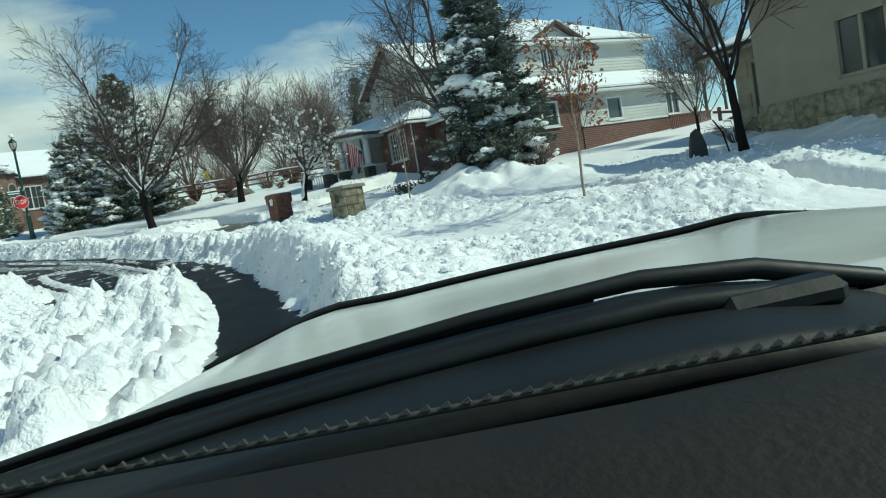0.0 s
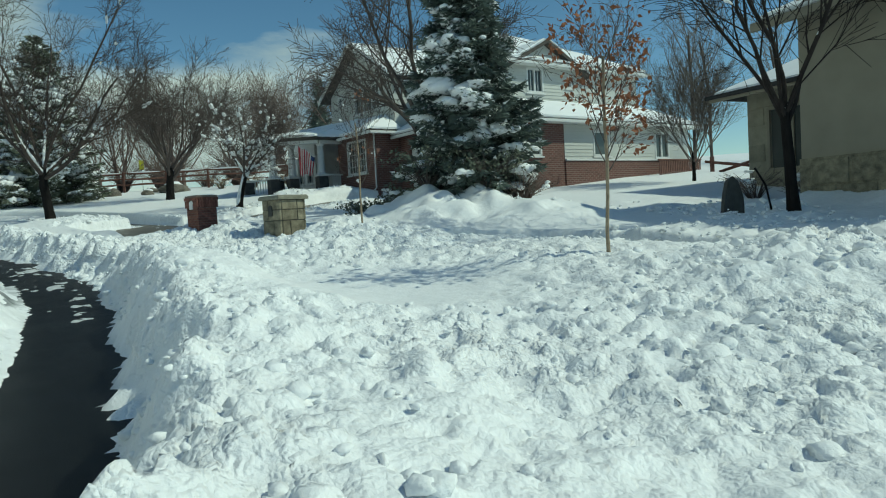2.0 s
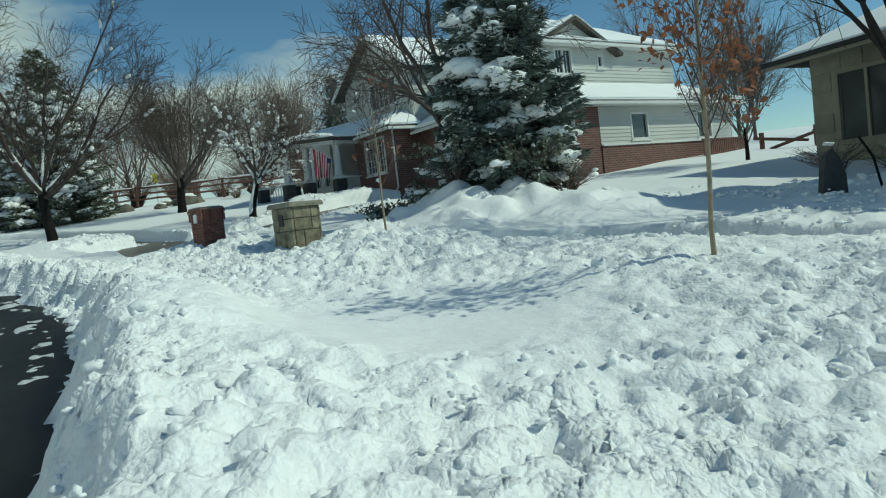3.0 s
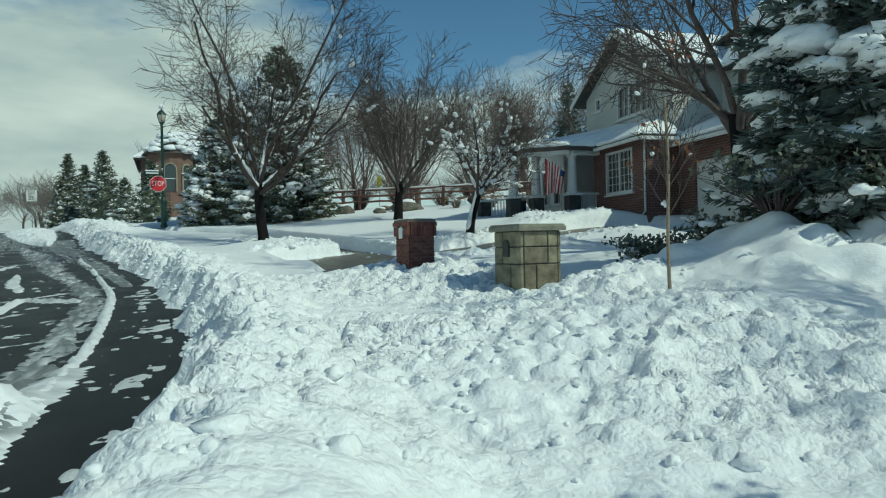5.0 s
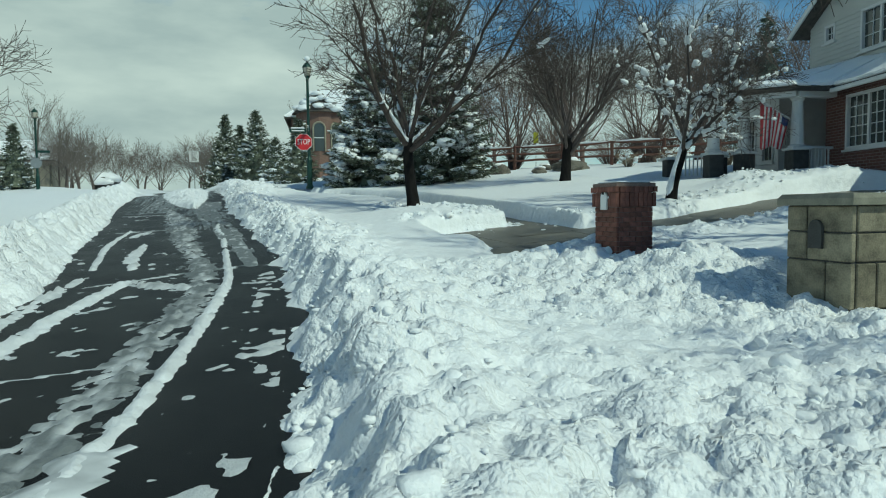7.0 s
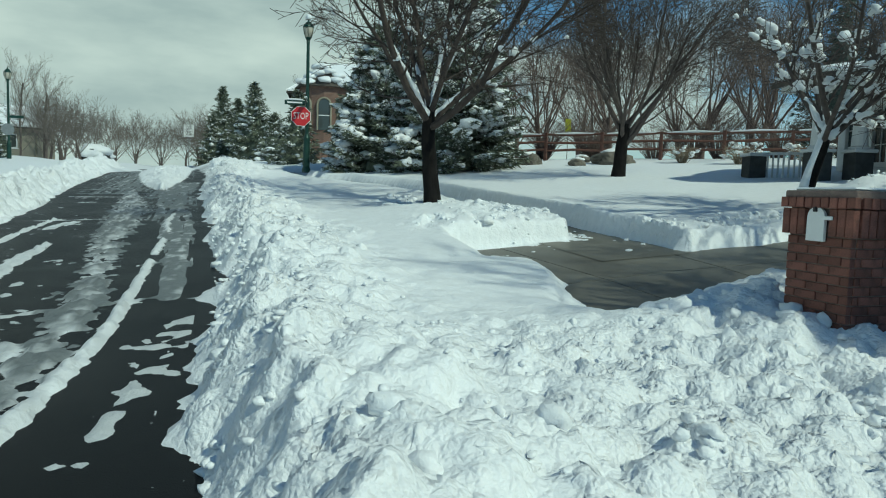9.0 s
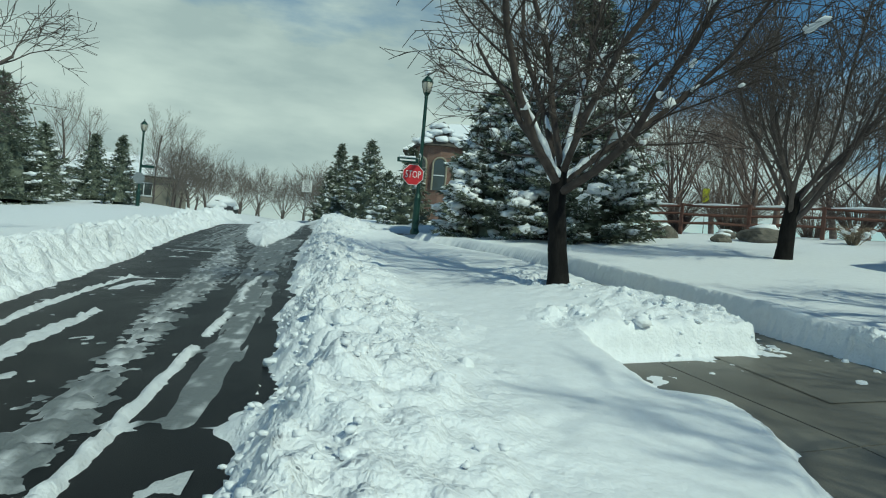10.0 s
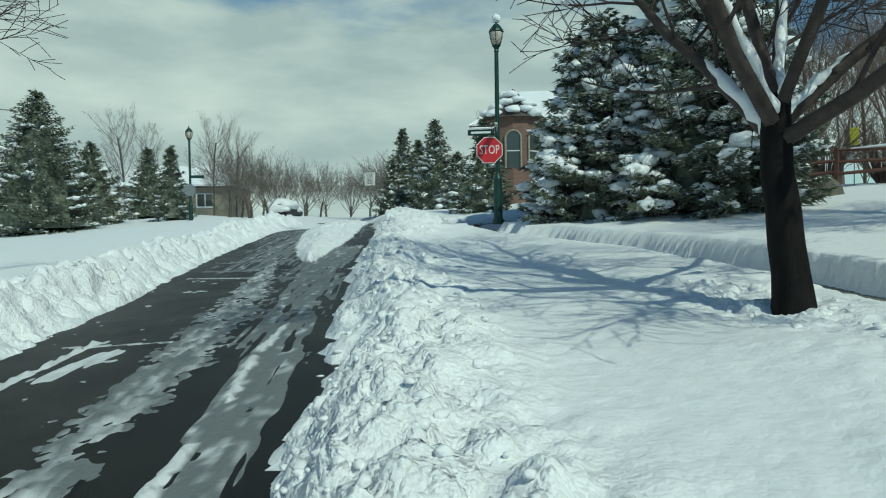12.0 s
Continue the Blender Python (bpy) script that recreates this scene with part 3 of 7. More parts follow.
# the ploughed banks beside the lane, a finer crust of broken snow on top of the ground
def snow_bank(name, d_in, d_out, s0, s1, step, label, on_lane=False):
    """d_in and d_out are offsets from the kerb line; the sheet dips under the ground at its rim."""
    seg = np.linalg.norm(np.diff(KERB, axis=0), axis=1)
    S = np.r_[0, np.cumsum(seg)]
    ss = np.arange(s0, s1, step)
    C = np.stack([np.interp(ss, S, KERB[:, 0]), np.interp(ss, S, KERB[:, 1])], 1)
    T = np.gradient(C, 4, axis=0)
    for _ in range(6):
        T[1:-1] = (T[:-2] + T[1:-1] + T[2:]) / 3
    T /= np.linalg.norm(T, axis=1)[:, None]
    N = np.stack([-T[:, 1], T[:, 0]], 1)
    off = np.arange(0, abs(d_out - d_in) + step, step)
    sign = 1 if d_out > d_in else -1
    base = np.array([lane_width(v) for v in ss]) if sign > 0 and not on_lane else 0 * ss
    D = base[:, None] + d_in + sign * off[None]
    Q = C[:, None] + N[:, None] * D[..., None]
    X, Y = Q[..., 0], Q[..., 1]
    Z, rough = snow_height(X, Y)
    ends = smooth(0, 1.2, ss - s0) * smooth(0, 1.2, s1 - ss)
    edge = smooth(0.0, 0.22, off)[None] * smooth(off[-1], off[-1] - 0.6, off)[None] * ends[:, None]
    fine = (0.085 * chunks(X, Y, 0.36, 200, 2.2) if sign < 0 else 0.30 * chunks(X, Y, 0.48, 200, 2.5) + 0.17 * chunks(X, Y, 0.27, 210, 2.5)) + 0.055 * knobs(X + 3, Y, 0.19, 220) + 0.040 * knobs(X, Y + 5, 0.10, 260)
    patch = np.clip(0.75 + 0.5 * fnoise(X, Y, 1.5, 241), 0.25, 1.2)
    loose = np.clip(rough, 0, 1) * patch
    if on_lane:
        for at in (1.15, 2.55):
            rut = np.exp(-((D - at - 0.12 * np.sin(ss[:, None] * 0.3)) / 0.15) ** 4) * (ss[:, None] > 24)
            Z, loose = Z - 0.10 * rut * rough, loose * (1 - 0.8 * rut)
    Z = Z - 0.07 + edge * (0.095 + loose * (fine - 0.04))
    push = (sign < 0) * edge * loose * (0.07 * chunks(X + 3, Y, 0.30, 280) + 0.05 * knobs(X, Y + 5, 0.17, 290) - 0.05)
    X, Y = X - sign * N[:, None, 0] * push, Y - sign * N[:, None, 1] * push
    grit = np.random.RandomState(8)
    Z = Z + edge * (0.15 + 0.85 * loose) * grit.normal(0, 0.005, Z.shape)
    X, Y = X + grit.uniform(-0.25, 0.25, X.shape) * step, Y + grit.uniform(-0.25, 0.25, X.shape) * step
    k, m = Z.shape
    i = np.arange(k * m).reshape(k, m)
    F = np.stack([i[:-1, :-1], i[1:, :-1], i[1:, 1:], i[:-1, 1:]], -1).reshape(-1, 4)
    F = F if sign > 0 else F[:, ::-1]
    bank = link_mesh(name, np.stack([X, Y, Z], -1).reshape(-1, 3), F[:, ::-1], BANK_SNOW, smooth=True)
    crumbly = bank.data.attributes.new("broken", "FLOAT", "POINT")
    crumbly.data.foreach_set("value", (0.15 + 0.85 * np.clip(loose, 0, 1)).ravel().astype(np.float32))
    return tagged(bank, label, "snow", kind="structure")


snow_bank("snow_bank", -0.02, -8.0, 22, 48, 0.038, "trampled verge of broken white snow before the pillars")
snow_bank("snow_bank", -0.02, -7.2, 46.6, 58, 0.040, "heaped snow between the lane and the shovelled footpath")
snow_bank("snow_bank", -0.02, -2.6, 56.8, 92, 0.06, "ploughed bank of broken white snow further along the lane")
snow_bank("snow_bank", -0.02, 2.6, 38, 92, 0.055, "low ploughed bank of lumpy snow across the lane")

snow_bank("snow_bank", 0.75, 3.6, 17, 39, 0.045, "snow left on the lane with wheel ruts", on_lane=True)

# slush tracks, ridges and crumbs left on the asphalt; each run goes (way, offset, half width) from point to point
RUNS = (
    (0.034, 1.45, ((36, 1.55, 0.22), (42, 1.40, 0.25), (44, 1.20, 0.26), (46, 1.08, 0.23), (49, 1.18, 0.21), (52, 1.45, 0.24), (55, 1.50, 0.36), (57.5, 1.55, 0.42), (60, 1.70, 0.40), (64.5, 2.05, 0.08))),
    (0.060, 0.35, ((36, 1.10, 0.09), (41.5, 1.00, 0.09), (43.5, 0.92, 0.09), (46, 0.72, 0.08), (48.5, 0.68, 0.07), (50.0, 0.64, 0.06))),
    (0.055, 0.4, ((50.6, 0.63, 0.07), (52.2, 0.58, 0.07))),
    (0.050, 0.5, ((53.2, 0.56, 0.06), (54.6, 0.62, 0.08))),
    (0.050, 0.5, ((55.0, 0.62, 0.08), (56.4, 0.50, 0.05))),
    (0.040, 0.5, ((38, 3.25, 0.12), (44, 3.35, 0.13), (46.4, 3.22, 0.12), (47.8, 3.00, 0.08))),
    (0.045, 0.4, ((48.8, 3.02, 0.07), (52.4, 3.18, 0.08), (54.2, 3.10, 0.07), (56.2, 2.90, 0.04))),
    (0.055, 0.3, ((38, 2.80, 0.15), (42.5, 2.86, 0.15), (44.2, 2.78, 0.15), (45.4, 2.58, 0.14), (46.9, 2.25, 0.12))),
    (0.035, 0.8, ((46.9, 2.25, 0.16), (46.2, 1.80, 0.20), (45.6, 1.20, 0.20))),
    (0.040, 0.5, ((48.4, 2.34, 0.11), (50.3, 2.46, 0.17), (52.3, 2.34, 0.08))),
    (0.015, 0.5, ((54.6, 2.75, 0.16), (55.6, 2.50, 0.16))),
    (0.012, 2.2, ((47.5, 0.30, 0.12), (52, 0.32, 0.26), (56, 0.50, 0.46), (61, 0.62, 0.60), (67, 0.75, 0.75))),
    (0.006, 2.2, ((63.5, 2.6, 0.5), (67, 2.3, 1.2), (75, 2.3, 1.6), (95, 2.3, 1.8))),
    (0.160, 0.15, ((64, 1.1, 0.12), (66, 1.3, 0.45), (69, 1.5, 0.80), (74, 1.7, 1.10), (80, 1.7, 1.30), (95, 1.6, 1.40))),
)


def lane_slush():
    seg = np.linalg.norm(np.diff(KERB, axis=0), axis=1)
    S = np.r_[0, np.cumsum(seg)]
    ss, off = np.arange(34.5, 92, 0.06), np.arange(0.0, 4.2, 0.036)
    C = np.stack([np.interp(ss, S, KERB[:, 0]), np.interp(ss, S, KERB[:, 1])], 1)
    T = np.gradient(C, axis=0)
    for _ in range(8):
        T[1:-1] = (T[:-2] + T[1:-1] + T[2:]) / 3
    T /= np.linalg.norm(T, axis=1)[:, None]
    N = np.stack([-T[:, 1], T[:, 0]], 1)
    Q = C[:, None] + N[:, None] * off[None, :, None]
    X, Y = Q[..., 0], Q[..., 1]
    SS, DD = ss[:, None] + 0 * X, off[None] + 0 * X
    crumb = 0.5 * fnoise(X, Y, 0.36, 301) + 0.5 * fnoise(X, Y, 0.17, 302) + 0.4 * fnoise(X, Y, 0.09, 303)
    streak = 0.6 * fnoise(SS * 0.16, DD, 0.085, 304) + 0.5 * fnoise(SS * 0.4, DD, 0.06, 305)
    wash = 0.7 * fnoise(SS * 0.035, DD, 0.075, 308) + 0.5 * fnoise(SS * 0.12, DD, 0.05, 309)
    H, grey = np.full(X.shape, -0.05), 0.45 + 0 * X
    for tall, dull, pts in RUNS:
        for (s0, d0, w0), (s1, d1, w1) in zip(pts, pts[1:]):
            u = np.clip(((SS - s0) * (s1 - s0) + (DD - d0) * (d1 - d0)) / ((s1 - s0) ** 2 + (d1 - d0) ** 2), 0, 1)
            r = np.hypot(SS - s0 - u * (s1 - s0), DD - d0 - u * (d1 - d0)) / (w0 + (w1 - w0) * u)
            v = tall * (1 - r ** 2) + (0.028 * crumb + 0.020 * streak) * (1.0 if tall < 0.05 else 0.7) + 0.05 * (chunks(X, Y, 0.13, 310) - 0.45) * (r < 1.4) - 0.004
            if tall < 0.02:
                v = tall * (1 - r ** 2) + 0.014 * wash + 0.002 * crumb - 0.001
            if tall > 0.1:
                v = v + 0.14 * knobs(X, Y, 0.45, 320) * np.clip(1.2 - r, 0, 1) + 0.07 * knobs(X, Y, 0.2, 330) * np.clip(1.2 - r, 0, 1)
            v = np.where(r < 2.2, v, -0.05)
            take = v > H
            H, grey = np.where(take, v, H), np.where(take, dull * (0.55 + 0.35 * streak + 0.25 * crumb), grey)
    # crumbs along the kerb, loose bits, and thin white lines across the lane
    kerb = 0.045 * (crumb - 0.30) - 0.10 * np.clip(DD - 0.28 - 0.12 * fnoise(SS, 0 * SS, 0.8, 306), 0, None) * 3
    bits = 0.06 * (crumb - 0.72)
    H = np.maximum.reduce([H, kerb * smooth(47.5, 45, SS) - 0.05 * (SS > 47), bits])
    for s0, lean, d0, d1 in ((47.6, -0.35, 0.3, 2.9), (55.9, 0.15, 1.7, 3.3), (61.2, 0.5, 0.8, 3.6), (62.4, 0.45, 0.6, 3.6), (64.4, 0.3, 0.5, 3.7), (41.6, -0.2, 1.5, 2.6)):
        line = np.abs(SS - s0 - lean * (DD - d0) - 0.05 * fnoise(DD, 0 * DD, 0.7, 307))
        H = np.where((line < 0.05 + 0.02 * crumb) & (DD > d0) & (DD < d1), np.maximum(H, 0.010 + 0.008 * crumb), H)
    Z = lie(X, Y) - 0.25 + np.clip(H, -0.03, 0.30)
    k, m = Z.shape
    i = np.arange(k * m).reshape(k, m)
    F = np.stack([i[:-1, :-1], i[1:, :-1], i[1:, 1:], i[:-1, 1:]], -1).reshape(-1, 4)
    F = F[(np.clip(H, -0.03, 1).ravel()[F] > -0.029).any(1)]
    used = np.unique(F)
    again = np.zeros(k * m, int); again[used] = np.arange(len(used))
    ob = link_mesh("slush", np.stack([X, Y, Z], -1).reshape(-1, 3)[used], again[F][:, ::-1], GROUND_SNOW, smooth=True)
    for name, val in (("slush", np.clip(grey, 0, 1)), ("broken", 0.8 + 0 * grey)):
        at = ob.data.attributes.new(name, "FLOAT", "POINT")
        at.data.foreach_set("value", val.ravel()[used].astype(np.float32))
    tagged(ob, "grey-white slush tracks and ridges on the asphalt", "slush", kind="stuff")


lane_slush()

# loose lumps of ploughed snow
rng = random.Random(5)
crumbs, clods = Clumps(rng, 14, 1, 0.9), Clumps(rng, 16, 2, 0.9)
tries = np.random.RandomState(4)
px, py = tries.uniform(-36, 9, 160000), tries.uniform(12, 48, 160000)
pz, pr = snow_height(px, py)
ps, pd = along(KERB, px, py)
keep = (tries.uniform(0, 1, 160000) < pr ** 2 * 0.8 * (pr > 0.35)) & ((pd < -0.15) | (pd > lane_width(ps) + 0.15))
for k, (x, y, z) in enumerate(list(zip(px[keep], py[keep], pz[keep]))[:7000]):
    big = k % 6 == 0
    r = 0.035 + 0.05 * rng.random() ** 3 if big else rng.uniform(0.014, 0.04)
    (clods if big else crumbs).add((x, y, z + 0.03 + r * rng.uniform(-0.15, 0.35)), (r * rng.uniform(0.8, 1.5), r * rng.uniform(0.7, 1.2), r * rng.uniform(0.55, 0.95)))
tagged(clods.mesh("snow_lumps", SNOW), "loose lumps of ploughed white snow on the banks", "snow", kind="stuff")
tagged(crumbs.mesh("snow_crumbs", SNOW), "fine crumbs of ploughed white snow on the banks", "snow", kind="stuff")


def ribbon(name, line, d0, d1, drop, mat, step=0.6, cuts=6):
    """A sheet that follows a line between two offsets, at a depth under the lie of the land."""
    P = line
    seg = np.linalg.norm(np.diff(P, axis=0), axis=1)
    S = np.r_[0, np.cumsum(seg)]
    ss = np.arange(0, S[-1], step)
    C = np.stack([np.interp(ss, S, P[:, 0]), np.interp(ss, S, P[:, 1])], 1)
    T = np.gradient(C, axis=0); T /= np.linalg.norm(T, axis=1)[:, None]
    N = np.stack([-T[:, 1], T[:, 0]], 1)
    off = np.linspace(d0, d1, cuts)
    Q = C[:, None] + N[:, None] * off[None, :, None]
    Z = lie(Q[..., 0], Q[..., 1]) - drop
    k, m = len(ss), cuts
    i = np.arange(k * m).reshape(k, m)
    F = np.stack([i[:-1, :-1], i[1:, :-1], i[1:, 1:], i[:-1, 1:]], -1).reshape(-1, 4)[:, ::-1]
    return link_mesh(name, np.concatenate([Q, Z[..., None]], -1).reshape(-1, 3), F, mat, smooth=True)


tagged(ribbon("road", KERB, -2.2, 6.5, 0.25, ASPHALT, cuts=12), "wet black asphalt lane with slush tracks", "road", kind="structure")
tagged(ribbon("cross_street", CROSS, -3.2, 3.2, 0.245, ASPHALT), "wet side street half covered in slush", "road", kind="structure")
tagged(ribbon("footpath", WALKWAY, -0.75, 0.75, 0.235, CONCRETE), "shovelled concrete footpath", "pavement", kind="structure")
tagged(ribbon("side_path", SIDE_PATH, -0.75, 0.75, 0.235, CONCRETE), "shovelled concrete path edge", "pavement", kind="structure")


# ---- drive panels ----
def drive_panels():
    drive = empty("driveway", Matrix.Identity(4), "cleared wet concrete driveway in panels", "driveway", kind="structure")
    seg = np.linalg.norm(np.diff(DRIVE, axis=0), axis=1)
    S = np.r_[0, np.cumsum(seg)]
    T = np.gradient(DRIVE, axis=0); T /= np.linalg.norm(T, axis=1)[:, None]
    step, gap = 1.75, 0.02
    for k in range(int(S[-1] // step)):
        for d0, d1 in ((-2.5, -gap / 2), (gap / 2, 2.5)):
            rows = []
            for s in np.linspace(k * step + gap / 2, (k + 1) * step - gap / 2, 4):
                c = np.array([np.interp(s, S, DRIVE[:, 0]), np.interp(s, S, DRIVE[:, 1])])
                t = np.array([np.interp(s, S, T[:, 0]), np.interp(s, S, T[:, 1])])
                for d in (d0, d1):
                    q = c + d * np.array([-t[1], t[0]])
                    rows.append((q[0], q[1], float(lie(q[0], q[1])) - 0.24))
            V = rows + [(x, y, z - 0.1) for x, y, z in rows]
            F = []
            for i in range(3):
                a = 2 * i
                F += [(a + 1, a, a + 2, a + 3), (a, 8 + a, 10 + a, a + 2), (a + 3, 11 + a, 9 + a, a + 1)]
            F += [(0, 1, 9, 8), (7, 6, 14, 15)]
            link_mesh("concrete_panel", V, F, CONCRETE, drive)


drive_panels()


# ---- trees ----
def unit(v):
    return v / (np.linalg.norm(v) + 1e-9)


def grow(rng, tubes, p, direction, length, radius, level, spec, limbs, tips):
    """One branch and all that grows from it."""
    n = (6, 6, 4, 3, 2, 2)[level]
    pts, rad = [np.array(p)], [radius]
    d = unit(np.array(direction))
    for i in range(n):
        bend = np.array([rng.gauss(0, 1), rng.gauss(0, 1), rng.gauss(0, 0.8)]) * spec["crook"] * (0.6 if level == 0 else 1)
        d = unit(d + bend + np.array([0, 0, spec["rise"][min(level, len(spec["rise"]) - 1)]]))
        pts.append(pts[-1] + d * length / n)
        rad.append(max(spec["thin"], radius * (1 - (0.62 if level else 0.25) * (i + 1) / n)))
    tubes[min(level, 1)].add(pts, rad, (9, 6, 4, 3, 3, 3)[level])
    if level in (0, 1, 2):
        limbs.append((pts, rad))
    if level >= spec["levels"]:
        tips.append(pts[-1])
        return
    count = spec["count"][level]
    for k in range(count):
        f = spec["start"][level] + (1 - spec["start"][level]) * (k + rng.random()) / count
        i = min(int(f * n), n - 1)
        g = f * n - i
        q = pts[i] * (1 - g) + pts[i + 1] * g
        r0 = rad[i] * (1 - g) + rad[i + 1] * g
        axis = unit(pts[i + 1] - pts[i])
        side = unit(np.cross(axis, np.array([rng.gauss(0, 1), rng.gauss(0, 1), rng.gauss(0, 1)])))
        if level == 0:
            a = 2.399 * k + rng.uniform(-0.4, 0.4)
            side = np.array([math.cos(a), math.sin(a), 0.0])
        ang = radians(rng.uniform(*spec["angle"][level]))
        if level == 0 and "leader" in spec:
            lo, hi = spec["angle"][0]
            ang = radians(hi + (lo - hi) * (k + 0.5) / count + rng.uniform(-7, 7))
        nd = axis * math.cos(ang) + side * math.sin(ang)
        ln = spec["length"][level + 1] * rng.uniform(0.65, 1.2) * (1.15 - 0.45 * f if level else 1)
        if level == 0 and "leader" in spec:
            ln = spec["length"][1] * (0.76 + 0.30 * k / count) * rng.uniform(0.9, 1.1)
        grow(rng, tubes, q, nd, ln, max(spec["thin"], r0 * (spec.get("limb", spec["ratio"]) if level == 0 else spec["ratio"]) * rng.uniform(0.8, 1.1)), level + 1, spec, limbs, tips)


ROADSIDE = dict(levels=4, crook=0.08, rise=(0.0, 0.10, 0.07, 0.05, 0.02), count=(8, 5, 4, 2), start=(0.4, 0.2, 0.15, 0.1), angle=((18, 50), (18, 45), (20, 48), (20, 50)),
                length=(2.0, 3.9, 2.1, 1.3, 0.8), ratio=0.38, thin=0.008)
WOOD = dict(levels=4, crook=0.08, rise=(0.0, 0.10, 0.07, 0.05, 0.02), count=(8, 6, 5, 2), start=(0.5, 0.2, 0.15, 0.1), angle=((18, 50), (18, 45), (20, 48), (20, 50)),
            length=(2.0, 4.3, 2.2, 1.25, 0.75), ratio=0.40, thin=0.006)
OPEN = dict(levels=4, crook=0.12, rise=(0.0, 0.09, 0.07, 0.04, 0.02), count=(7, 6, 6, 4), start=(0.84, 0.2, 0.15, 0.1), angle=((14, 40), (18, 42), (22, 50), (20, 50)),
            length=(1.75, 4.6, 2.1, 1.1, 0.6), ratio=0.55, thin=0.006)
SPREADING = dict(levels=4, crook=0.10, rise=(0.0, 0.05, 0.03, 0.02, 0.0), count=(8, 8, 7, 6), start=(0.72, 0.22, 0.2, 0.15), angle=((22, 58), (22, 52), (25, 60), (25, 65)),
                 length=(2.3, 4.5, 2.3, 1.15, 0.6), ratio=0.55, thin=0.007)
STREET = dict(levels=4, crook=0.12, rise=(0.0, 0.10, 0.05, 0.02, 0.0), count=(8, 12, 8, 5), start=(0.76, 0.12, 0.15, 0.12), angle=((6, 74), (26, 56), (25, 55), (25, 60)),
              length=(2.2, 7.0, 2.5, 1.2, 0.6), limb=0.58, ratio=0.40, thin=0.0066, leader=True)
UPRIGHT = dict(levels=4, crook=0.09, rise=(0.0, 0.10, 0.07, 0.04, 0.02), count=(10, 8, 7, 5), start=(0.55, 0.2, 0.15, 0.1), angle=((18, 48), (18, 42), (20, 45), (20, 50)),
               length=(1.7, 4.1, 2.0, 1.1, 0.6), ratio=0.42, thin=0.007)
TALL = dict(levels=4, crook=0.06, rise=(0.02, 0.12, 0.08, 0.05, 0.03), count=(22, 5, 3, 3), start=(0.06, 0.2, 0.15, 0.1), angle=((26, 54), (20, 42), (20, 42), (20, 45)),
            length=(7.6, 3.5, 1.5, 0.8, 0.45), ratio=0.40, thin=0.006)
OAKLING = dict(levels=3, crook=0.06, rise=(0.0, 0.14, 0.06, 0.0), count=(15, 5, 4), start=(0.42, 0.2, 0.2), angle=((25, 48), (25, 50), (25, 55)),
               length=(2.85, 0.95, 0.42, 0.24), ratio=0.42, thin=0.0035)


